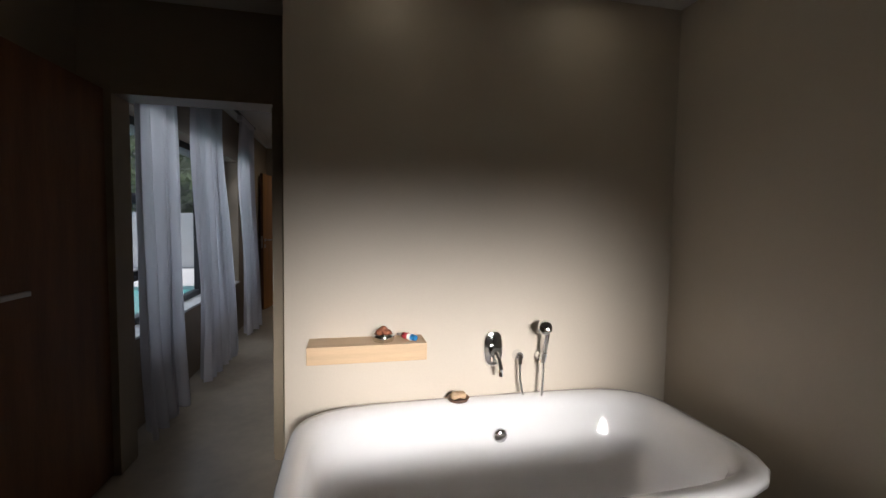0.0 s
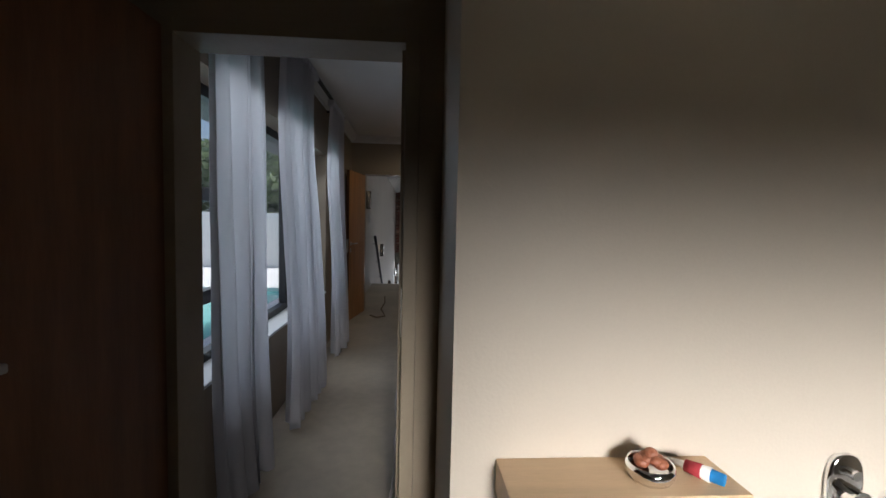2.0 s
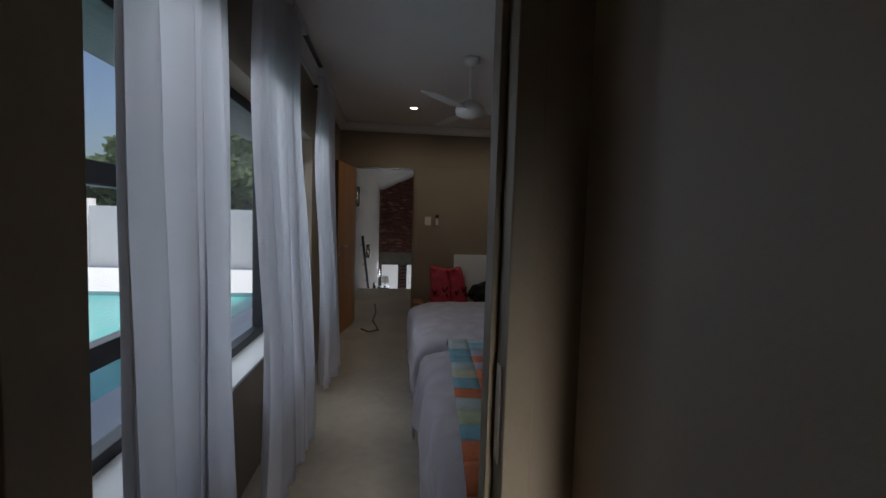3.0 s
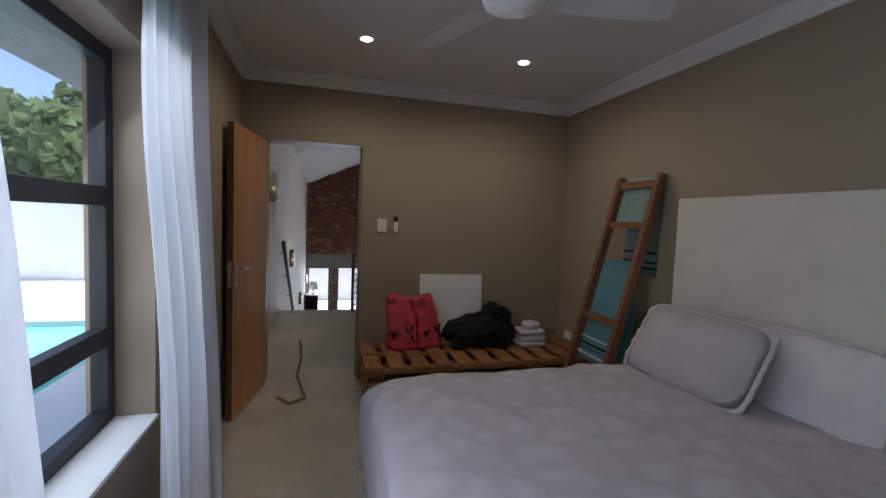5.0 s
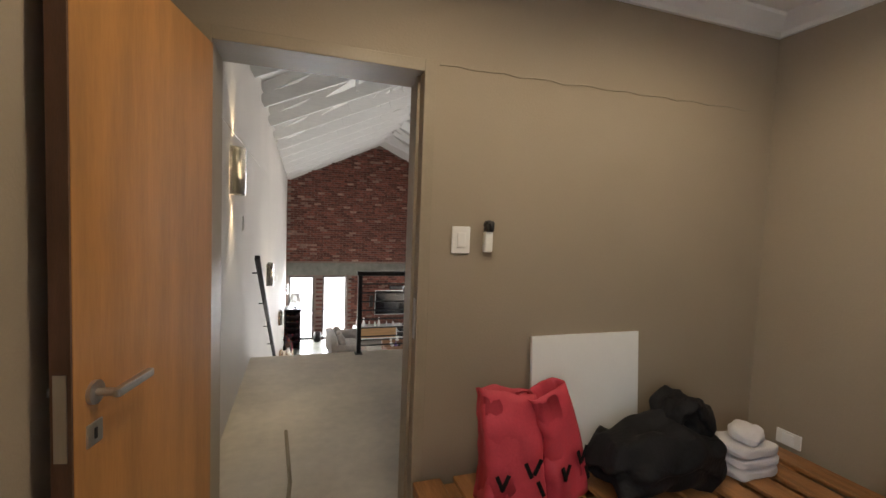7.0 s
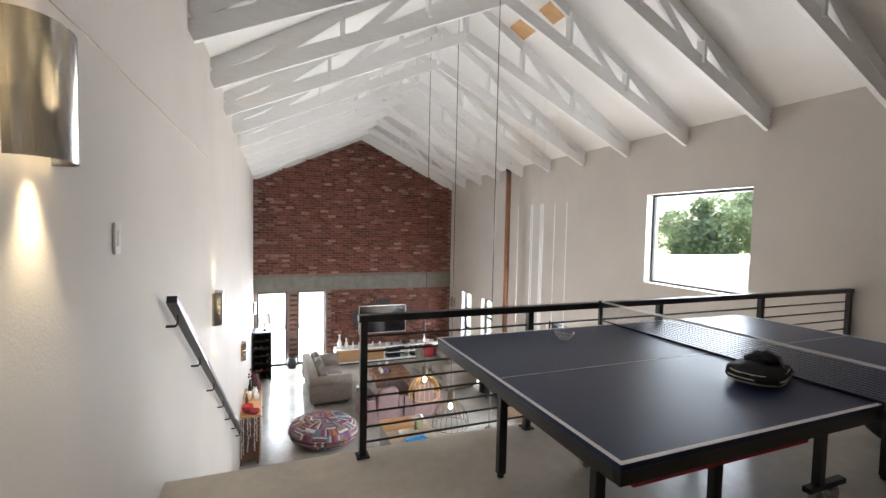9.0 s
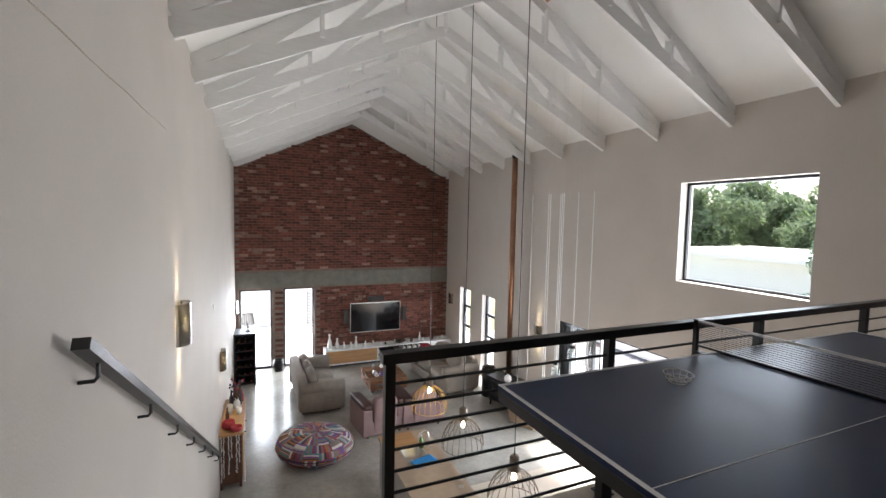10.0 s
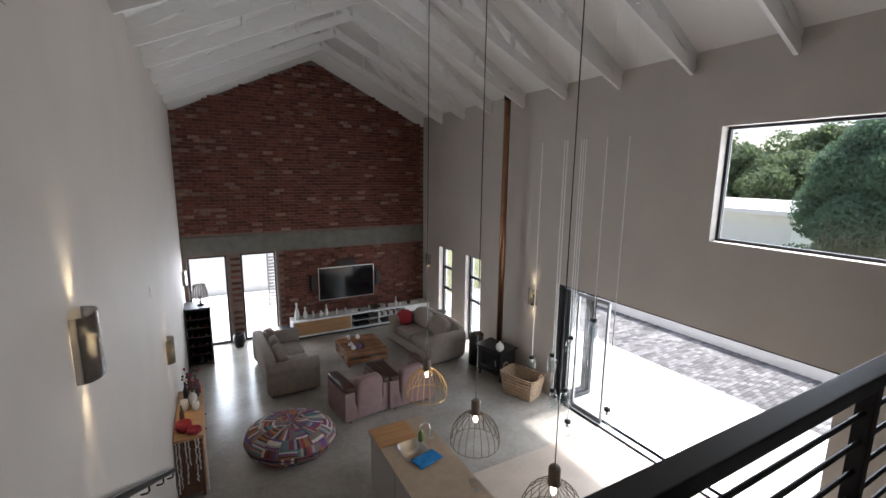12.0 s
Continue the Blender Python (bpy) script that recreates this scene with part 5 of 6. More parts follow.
coffee_table()
rng = random.Random(5)
for k in range(7):
    b = lathe([(0.0, 0.0), (rng.uniform(0.03, 0.06), 0.002), (rng.uniform(0.03, 0.07), rng.uniform(0.03, 0.06)), (0.02, rng.uniform(0.07, 0.11)), (0.0, 0.11)], 14)
    tagged(smooth(part("table_ornament", move(b, Matrix.Translation((3.33 + rng.uniform(-0.32, 0.15), 15.1 + rng.uniform(-0.3, 0.36), ZF + 0.361))), rng.choice((CERAMIC, STEEL, BLUEPAD, mat("purple_glaze", (0.16, 0.10, 0.25), 0.3))))), "small ornament standing on the coffee table", "ornament", "coffee table ornaments")


def pouf():
    t = thing("patchwork_pouf", "large round patchwork floor cushion with striped patches", "floor cushion", pose(1.30, 12.35, ZF, 0, 4, 20))
    pal = [(0.26, 0.05, 0.05), (0.38, 0.15, 0.04), (0.35, 0.31, 0.28), (0.14, 0.07, 0.20), (0.06, 0.05, 0.06), (0.10, 0.20, 0.22), (0.25, 0.10, 0.12), (0.55, 0.50, 0.45), (0.2, 0.16, 0.14)]
    ms = [mat("patch_cloth", c, 0.95, var=0.15, scale=20, bump=0.4, fine=150) for c in pal]
    rng = random.Random(21)
    b = bmesh.new()
    n = 96
    prof = [(0.30, 0.0), (0.52, 0.02), (0.63, 0.09), (0.675, 0.17), (0.68, 0.235), (0.65, 0.30), (0.58, 0.36), (0.45, 0.41), (0.28, 0.435), (0.10, 0.43), (0.0, 0.425)]
    rows = []
    for i in range(45):
        f = i / 44 * (len(prof) - 1)
        k = min(int(f), len(prof) - 2)
        r, z = [prof[k][c] + (prof[k + 1][c] - prof[k][c]) * (f - k) for c in (0, 1)]
        rows.append([b.verts.new((r * (1 + 0.03 * noise.noise(Vector((math.cos(6.283 * j / n) * 2, math.sin(6.283 * j / n) * 2, z * 4)))) * math.cos(6.283 * j / n), r * math.sin(6.283 * j / n), z + 0.02 * noise.noise(Vector((r * 5, j * 0.2, 1)))))
                     for j in range(n)])
    choice = {}
    for i in range(44):
        for j in range(n):
            cell = (i // 6, j // 6)
            if cell not in choice:
                choice[cell] = (rng.random() < 0.5, [rng.randrange(9) for _ in range(6)])
            up, seq = choice[cell]
            fc = b.faces.new((rows[i][j], rows[i][(j + 1) % n], rows[i + 1][(j + 1) % n], rows[i + 1][j]))
            fc.material_index = seq[j % 6] if up else seq[i % 6]
    smooth(part("cover", b, ms, t))
    part("seam", tube([(0.684 * math.cos(6.283 * k / 48), 0.684 * math.sin(6.283 * k / 48), 0.2) for k in range(49)], 0.006, 5), BLACKBAG, t)


pouf()


def tv():
    t = thing("television", "large flat television with a thin silver frame on the brick wall", "television", Matrix.Translation((3.66, YB - 0.08, -1.55)))
    w, h = 0.775, 0.45
    part("housing", box(-w + 0.005, w - 0.005, 0.0, 0.07, -h + 0.005, h - 0.005, 0.006), BLACK, t)
    part("bezel", merge(box(-w, w, -0.012, -0.001, h - 0.018, h), box(-w, w, -0.012, -0.001, -h, -h + 0.022), box(-w, -w + 0.018, -0.012, -0.001, -h + 0.022, h - 0.018), box(w - 0.018, w, -0.012, -0.001, -h + 0.022, h - 0.018)), STEEL, t, "silver frame")
    part("screen", box(-w + 0.018, w - 0.018, -0.006, -0.0015, -h + 0.022, h - 0.018), SCREEN, t, "glossy black screen")
    for s in (-1, 1):
        sp = thing("loudspeaker", "small black loudspeaker beside the television", "loudspeaker", Matrix.Translation((3.66 + s * 0.9, YB - 0.1, -1.5)), "loudspeakers at the television")
        part("cabinet", box(-0.065, 0.065, 0, 0.09, -0.2, 0.2, 0.006), BLACK, sp)
        part("grille", box(-0.055, 0.055, -0.006, -0.0005, -0.19, 0.19, 0.003), BLUEPAD, sp)
    sp = thing("loudspeaker", "black centre loudspeaker above the television", "loudspeaker", Matrix.Translation((3.66, YB - 0.14, -1.0)), "loudspeakers at the television")
    part("cabinet", box(-0.24, 0.24, 0, 0.13, -0.06, 0.075, 0.008), BLACK, sp)
    part("grille", box(-0.23, 0.23, -0.006, -0.0005, -0.05, 0.065, 0.003), BLUEPAD, sp)


tv()


def tv_unit():
    t = thing("tv_unit", "long low white media cabinet with oak doors and open shelves", "media cabinet", Matrix.Translation((4.06, YB - 0.26, ZF)))
    x0, x1 = -1.95, 1.95
    part("top", box(x0, x1, -0.22, 0.22, 0.46, 0.50, 0.003), WHITE, t)
    part("bottom", box(x0, x1, -0.22, 0.22, 0.06, 0.10, 0.003), WHITE, t)
    part("plinth", box(x0 + 0.05, x1 - 0.05, -0.16, 0.2, 0, 0.06), BLACK, t)
    for x in (x0, -0.44, 0.36, 1.16, x1 - 0.03):
        part("divider", box(x, x + 0.03, -0.215, 0.215, 0.10, 0.46), WHITE, t)
    part("back", box(x0 + 0.03, x1 - 0.03, 0.19, 0.21, 0.101, 0.459), DARKWOOD, t)
    part("door", box(x0 + 0.032, -0.442, -0.222, -0.2, 0.104, 0.456, 0.003), OAK, t, "honey oak sliding door")
    part("door", box(1.192, x1 - 0.032, -0.222, -0.2, 0.104, 0.456, 0.003), WHITE, t)
    for x in (-0.41, 0.39):
        part("shelf", box(x, x + 0.77, -0.2, 0.188, 0.27, 0.285), WHITE, t)
    for x, z in ((-0.3, 0.101), (-0.3, 0.286), (0.5, 0.101)):
        d = thing("media_player", "flat black media box in the cabinet", "media player", Matrix.Translation((4.06 + x + 0.2, YB - 0.3, ZF + z)))
        part("case", box(-0.21, 0.21, -0.14, 0.14, 0.0, 0.07, 0.004), BLACK, d)
        part("display", box(-0.08, 0.08, -0.144, -0.1405, 0.03, 0.05), BLUEPAD, d)
    for k in range(9):
        b = box(4.47 + k * 0.06, 4.51 + k * 0.06, YB - 0.42, YB - 0.28, ZF + 0.286, ZF + 0.38 + 0.01 * (k % 3), 0.002, 1)
        tagged(part("disc_case", b, (PLASTIC, BLUEPAD, HEADB)[k % 3]), "slim disc case standing on the media shelf", "disc case", "disc cases in the cabinet")


tv_unit()


def vase(x, y, z, prof, material, label, cat="vase", name="vase", group="ornaments on the media cabinet"):
    tagged(smooth(part(name, move(lathe(prof, 18), Matrix.Translation((x, y, z))), material)), label, cat, group)


ZT = ZF + 0.5005
for x, h, r in ((2.26, 0.44, 0.075), (2.47, 0.30, 0.07), (3.02, 0.30, 0.055), (5.02, 0.26, 0.05)):
    vase(x, YB - 0.28, ZT, [(0, 0), (r * 0.75, 0.0), (r, h * 0.2), (r * 0.75, h * 0.45), (r * 0.28, h * 0.72), (r * 0.35, h * 0.86), (r * 0.55, h * 0.93), (r * 0.3, h), (0, h)], CERAMIC, "tall slim white ceramic figure vase on the media cabinet")
rng = random.Random(8)
for k in range(16):
    x = 2.7 + 3.1 * k / 15 + rng.uniform(-0.05, 0.05)
    h, r = rng.uniform(0.06, 0.17), rng.uniform(0.025, 0.055)
    if abs(x - 3.02) < 0.1 or abs(x - 5.02) < 0.12:
        continue
    vase(x, YB - 0.30 + rng.uniform(-0.06, 0.06), ZT, [(0, 0), (r, 0), (r * 1.1, h * 0.4), (r * 0.7, h * 0.8), (r * 0.75, h), (0, h)], rng.choice((CERAMIC, STEEL, DARKWOOD, PLASTIC, BLUEPAD)), "small ornament on the white media cabinet", "ornament", "ornament")
vase(4.35, YB - 0.28, ZT, [(0, 0), (0.1, 0.0), (0.19, 0.05), (0.2, 0.06), (0.17, 0.05), (0, 0.02)], DARKWOOD, "wide dark wooden bowl on the media cabinet", "bowl", "fruit_bowl")


def stove():
    t = thing("wood_stove", "black cast iron wood stove standing on short legs", "stove", pose(5.62, 12.9, ZF, 0, 0, -76))
    part("body", box(-0.34, 0.34, -0.22, 0.22, 0.18, 0.66, 0.015), BLACK, t)
    part("top_plate", box(-0.38, 0.38, -0.26, 0.25, 0.66, 0.69, 0.006), BLACK, t)
    d = part("stove_door", box(-0.24, 0.24, -0.245, -0.221, 0.24, 0.6, 0.006), BLACK, t)
    part("glass", box(-0.19, 0.19, -0.249, -0.2455, 0.3, 0.55, 0.002), SCREEN, d, "dark stove glass")
    part("handle", rod((0.215, -0.275, 0.36), (0.215, -0.275, 0.48), 0.01), STEEL, d)
    part("hearth_shelf", box(-0.28, 0.28, -0.3, -0.2205, 0.19, 0.21), BLACK, t)
    for x in (-0.3, 0.3):
        for y in (-0.18, 0.18):
            part("leg", rod((x, y, 0), (x * 0.95, y * 0.95, 0.181), 0.02, 0.03, 10), BLACK, t)


stove()
fl = thing("flue_pipe", "tall copper flue pipe rising from the stove to the ceiling", "flue pipe", Matrix.Translation((5.74, 12.98, ZF)))
smooth(part("pipe", rod((0, 0, 0.69), (0, 0, 5.86), 0.065, seg=24), COPPER, fl))
smooth(part("collar", lathe([(0.066, 0.695), (0.085, 0.695), (0.085, 0.74), (0.066, 0.75)], 24), BLACK, fl))
part("top_sleeve", move(lathe([(0.067, 5.70), (0.072, 5.70), (0.072, 6.05), (0.067, 6.05)], 24), Matrix.Identity(4)), BLACK, fl, "black sleeve at the ceiling")
vase(5.5, 12.62, ZF + 0.6905, [(0, 0), (0.05, 0), (0.085, 0.05), (0.09, 0.1), (0.05, 0.16), (0.02, 0.17), (0.012, 0.2), (0, 0.205)], CERAMIC, "white kettle-shaped pot on the stove", "pot", "pot", "")
lh = thing("log_holder", "tall round black metal log bin on the floor", "log bin", Matrix.Translation((5.58, 13.62, ZF)))
smooth(part("bin", lathe([(0.0, 0.012), (0.16, 0.012), (0.165, 0.0), (0.165, 0.7), (0.155, 0.7), (0.155, 0.02), (0, 0.02)], 26), BLACK, lh))
for k in range(4):
    part("log", move(rod((0, 0, 0.021), (0.01, 0.0, 0.74), 0.045, seg=10), Matrix.Translation((0.07 * math.cos(k * 1.57), 0.07 * math.sin(k * 1.57), 0))), BARK, lh)


def basket():
    t = thing("wicker_basket", "rectangular pale wicker log basket with looped handles", "basket", pose(5.62, 12.02, ZF, 0, 0, -72))
    rngs = []
    for hx, hy, z in ((0.32, 0.2, 0), (0.36, 0.235, 0.2), (0.39, 0.26, 0.42), (0.40, 0.27, 0.44), (0.375, 0.245, 0.44), (0.34, 0.21, 0.06), (0.2, 0.1, 0.05)):
        rngs.append(rounded(0, 0, hx, hy, z, 40, 8))
    part("body", loft_rings(rngs), WICKER, t)
    for k in range(6):
        part("weave", tube([(x, y, 0.04 + k * 0.07) for x, y, _ in rounded(0, 0, 0.325 + 0.012 * k, 0.205 + 0.0105 * k, 0, 40, 8)], 0.012, 5), WICKER, t)
    for s in (-1, 1):
        part("handle", tube([(s * 0.39, -0.08, 0.42), (s * 0.4, -0.06, 0.5), (s * 0.4, 0, 0.53), (s * 0.4, 0.06, 0.5), (s * 0.39, 0.08, 0.42)], 0.013, 6), WICKER, t)
    for k in range(5):
        part("firewood", move(rod((-0.26, 0, 0), (0.24, 0.02, 0), 0.05, seg=9), Matrix.Translation((0, -0.13 + k * 0.065, 0.13 + 0.05 * (k % 2)))), BARK, t)


basket()


def island():
    t = thing("kitchen_island", "kitchen island with a tan stone top and grey panels", "kitchen island", Matrix.Translation((2.47, 9.35, ZF)))
    part("cabinet", wall_grid(-0.36, 0.36, -1.9, 1.50, [(-0.215, 0.155, 0.68, 1.10)], lambda u, w, d: (u, w, 0.08 + d * 0.781)), GREYPANEL, t)
    part("plinth", box(-0.32, 0.32, -1.85, 1.45, 0, 0.08), BLACK, t)
    part("worktop", wall_grid(-0.39, 0.39, -1.93, 1.54, [(-0.19, 0.13, 0.70, 1.08)], lambda u, w, d: (u, w, 0.862 + d * 0.038)), TAN, t)
    part("wood_inlay", box(-0.388, 0.13, 1.09, 1.535, 0.9005, 0.906, 0.001), OAK, t, "honey oak chopping board")
    s = loft_rings([rounded(-0.03, 0.89, hx, hy, z, 32, 7) for hx, hy, z in ((0.175, 0.2, 0.902), (0.165, 0.19, 0.906), (0.155, 0.18, 0.902), (0.15, 0.175, 0.78), (0.1, 0.12, 0.76), (0.02, 0.02, 0.757))], False)
    smooth(part("sink", s, STEEL, t, "stainless steel sink"))
    part("tap", tube([(0.2, 0.90, 0.90), (0.2, 0.90, 1.12), (0.18, 0.9, 1.18), (0.13, 0.9, 1.205), (0.07, 0.9, 1.18), (0.05, 0.9, 1.12)], 0.014, 12), CHROME, t, "chrome swan-neck tap")
    part("tap_lever", rod((0.2, 0.90, 0.98), (0.245, 0.86, 1.0), 0.007), CHROME, t)
    for k in range(4):
        part("side_panel", box(-0.378, -0.362, -1.86 + k * 0.84, -1.04 + k * 0.84, 0.1, 0.85, 0.003), GREYPANEL, t)
    part("end_panel", box(-0.35, 0.35, 1.502, 1.516, 0.1, 0.85, 0.003), GREYPANEL, t)


island()
cl = thing("cleaning_cloth", "bright blue cleaning cloth draped over the sink edge", "cloth", pose(2.50, 9.98, ZF + 0.909, 0, 0, 15))
b = bmesh.new()
bmesh.ops.create_grid(b, x_segments=14, y_segments=10, size=1)
for v in b.verts:
    v.co = (v.co.x * 0.17, v.co.y * 0.10, 0.012 + 0.014 * noise.noise(Vector((v.co.x * 3, v.co.y * 3, 1))))
bmesh.ops.solidify(b, geom=b.faces[:], thickness=0.008)
smooth(part("cloth", b, BLUECLOTH, cl))
bt = thing("soap_bottle", "clear green soap bottle by the tap", "bottle", Matrix.Translation((2.60, 10.36, ZF + 0.9005)))
smooth(part("bottle", lathe([(0, 0), (0.033, 0), (0.035, 0.1), (0.02, 0.14), (0.012, 0.16), (0, 0.16)], 16), mat("green_soap", (0.16, 0.28, 0.10), 0.15), bt))
part("pump", merge(rod((0, 0, 0.16), (0, 0, 0.2), 0.006), rod((0, 0, 0.2), (-0.03, 0, 0.198), 0.005)), WHITE, bt)
for x, y in ((2.80, 9.42), (2.74, 9.28)):
    tagged(part("pop_up_socket", move(lathe([(0, 0.0), (0.035, 0.0), (0.04, 0.006), (0.028, 0.008), (0, 0.006)], 20), Matrix.Translation((x, y, ZF + 0.9005))), STEEL), "small round steel fitting in the worktop", "fitting")


def pendant(x, y, ztop, wire, lit):
    t = thing("pendant_lamp", "wire cage pendant lamp with a turned wooden cap", "pendant lamp", Matrix.Translation((x, y, ztop)), "pendant lamps over the island")
    top = CAPEX - abs(x - XC) * 0.6 - ztop
    part("cord", rod((0, 0, 0), (0, 0, top), 0.005, seg=6), BLACK, t)
    smooth(part("cap", lathe([(0, 0.0), (0.04, 0.0), (0.052, -0.02), (0.052, -0.15), (0.06, -0.16), (0.0, -0.16)], 18), TURNED, t, "turned grey wood cap"))
    prof = [(0.055, -0.15), (0.13, -0.19), (0.21, -0.27), (0.26, -0.37), (0.275, -0.45), (0.27, -0.52)]
    for k in range(20):
        a = 2 * math.pi * k / 20
        part("wire", tube([(r * math.cos(a), r * math.sin(a), z) for r, z in prof], 0.0038, 5), wire, t)
    for r, z in ((0.27, -0.52),):
        part("hoop", tube([(r * math.cos(6.2832 * k / 36), r * math.sin(6.2832 * k / 36), z) for k in range(37)], 0.0042, 5), wire, t)
    part("bulb", move(lathe([(0.0, 0.0), (0.013, -0.02), (0.022, -0.055), (0.025, -0.08), (0.016, -0.105), (0, -0.112)], 16), Matrix.Translation((0, 0, -0.16))), BULB, t, "glowing bulb")


pendant(2.84, 10.67, -1.0, GOLDW, True)
pendant(2.84, 9.47, -1.0, WIRE, True)
pendant(2.84, 8.24, -1.0, WIRE, True)


JAR_TOP = 1.88                   # where the pale cords meet their thin wires


def jar_lamp(x, y, z, h=0.2, r=0.065):
    t = thing("jar_pendant", "glass jar pendant with a black lid on a pale cord", "jar pendant", Matrix.Translation((x, y, z)), "hanging jar lamps")
    top = CAPEX - abs(x - XC) * 0.6 - z - 0.02
    part("cord", rod((0, 0, 0), (0, 0, JAR_TOP - z), 0.006, seg=6), WHITE, t)
    part("hanging_wire", rod((0, 0, JAR_TOP - z), (0, 0, top), 0.0012, seg=5), STEEL, t, "thin steel wire")
    part("lid", lathe([(0, 0.01), (0.03, 0.008), (0.044, 0.0), (0.044, -0.03), (0, -0.03)], 18), BLACK, t, "black metal lid")
    g = smooth(part("jar", lathe([(0.04, -0.028), (0.042, -0.045), (r, -0.08), (r, -h + 0.02), (r - 0.012, -h), (0, -h), (0, -h + 0.004), (r - 0.014, -h + 0.005), (r - 0.004, -h + 0.022), (r - 0.004, -0.082), (0.038, -0.047)], 18), JARGLASS, t, "clear glass jar"))
    g.visible_shadow = False
    part("bulb", move(lathe([(0.0, 0.0), (0.012, -0.01), (0.022, -0.04), (0.02, -0.06), (0, -0.075)], 12), Matrix.Translation((0, 0, -0.03))), CERAMIC, t, "white bulb")


for y, z, h in ((10.60, -1.30, 0.2), (10.17, -1.10, 0.26), (9.84, -0.72, 0.24), (10.12, -1.62, 0.26), (9.88, -1.50, 0.24), (9.80, -1.93, 0.22), (9.17, -1.42, 0.22), (9.48, -0.36, 0.26)):
    jar_lamp(4.6, y, z, h)


def wine_rack():
    t = thing("wine_rack", "tall black open rack filled with bottles beside the glass door", "wine rack", pose(0.06, 16.55, ZF))
    for x in (-0.235, 0.235):
        part("side", box(x - 0.015, x + 0.015, -0.3, 0.3, 0, 1.3, 0.003), BLACK, t)
    part("back", box(-0.22, 0.22, 0.28, 0.3, 0.02, 1.28), BLACK, t)
    for k in range(7):
        z = 0.05 + k * 0.205
        part("shelf", box(-0.219, 0.219, -0.29, 0.279, z, z + 0.02), BLACK, t)
    part("top", box(-0.26, 0.26, -0.31, 0.31, 1.3005, 1.33, 0.003), BLACK, t)
    for k in range(6):
        for j in range(3):
            bx = -0.14 + j * 0.14
            bo = thing("wine_bottle", "dark glass wine bottle lying in the rack", "bottle", pose(0.06 + bx, 16.5, ZF + 0.112 + k * 0.205), "wine bottles in the rack")
            smooth(part("glass", move(lathe([(0, 0), (0.037, 0.0), (0.037, 0.18), (0.014, 0.23), (0.014, 0.29), (0, 0.29)], 12), Matrix.Rotation(math.pi / 2, 4, "X")), BLACK, bo))
            part("foil", move(lathe([(0.0145, 0.25), (0.0155, 0.25), (0.0155, 0.292), (0, 0.293)], 10), Matrix.Rotation(math.pi / 2, 4, "X")), (RED, STEEL, GOLDW)[(k + j) % 3], bo)


wine_rack()


def desk_lamp():
    t = thing("table_lamp", "table lamp with a pale slatted shade on the wine rack", "table lamp", Matrix.Translation((0.13, 16.5, ZF + 1.3305)))
    smooth(part("foot", lathe([(0, 0), (0.07, 0), (0.07, 0.015), (0.015, 0.04), (0.015, 0.2), (0, 0.2)], 18), BLACK, t))
    for k in range(18):
        a, c = 6.2832 * k / 18, 6.2832 * (k + 1) / 18
        part("slat", beam((0.17 * math.cos(a), 0.17 * math.sin(a), 0.2), (0.12 * math.cos(a), 0.12 * math.sin(a), 0.46), 0.03, 0.006), GREYPANEL, t)
    for r, z in ((0.17, 0.2), (0.12, 0.46)):
        part("hoop", tube([(r * math.cos(6.2832 * k / 24), r * math.sin(6.2832 * k / 24), z) for k in range(25)], 0.008, 5), GREYPANEL, t)
    part("spider", merge(rod((-0.17, 0, 0.205), (0.17, 0, 0.205), 0.004), rod((0, -0.17, 0.205), (0, 0.17, 0.205), 0.004)), BLACK, t)


desk_lamp()


def console():
    t = thing("console_cabinet", "narrow carved wooden console decorated with bead strings", "console", Matrix.Translation((-0.015, 12.5, ZF)))
    part("top", box(-0.175, 0.17, -0.72, 0.72, 0.86, 0.90, 0.005), OAK, t)
    part("body", box(-0.17, 0.14, -0.69, 0.69, 0.08, 0.858, 0.004), DARKWOOD, t)
    for k in range(3):
        d = part("door", box(0.1405, 0.158, -0.66 + k * 0.445, -0.24 + k * 0.445, 0.12, 0.83, 0.004), OAK, t)
        part("knob", rod((0.158, -0.30 + k * 0.445, 0.5), (0.178, -0.30 + k * 0.445, 0.5), 0.012), BLACK, d)
    for x in (-0.15, 0.12):
        for y in (-0.66, 0.66):
            part("leg", box(x - 0.02, x + 0.02, y - 0.02, y + 0.02, 0, 0.08), DARKWOOD, t)
    rng = random.Random(2)
    for k in range(9):
        x, s = -0.15 + k * 0.036, rng.uniform(0.35, 0.75)
        b = bmesh.new()
        for j in range(int(s / 0.028)):
            bb = bmesh.new()
            bmesh.ops.create_icosphere(bb, subdivisions=1, radius=rng.uniform(0.009, 0.014))
            merge(b, move(bb, Matrix.Translation((x + rng.uniform(-0.008, 0.008), -0.715 - 0.01, 0.86 - j * 0.028))))
        part("bead_string", b, (CERAMIC, HEADB, BRICKM)[k % 3], t, "hanging string of pale beads")
    for k in range(26):
        bb = bmesh.new()
        bmesh.ops.create_icosphere(bb, subdivisions=1, radius=0.013)
        part("bead", move(bb, Matrix.Translation((0.18, -0.70, 0.87 - k * 0.031))), CERAMIC, t)


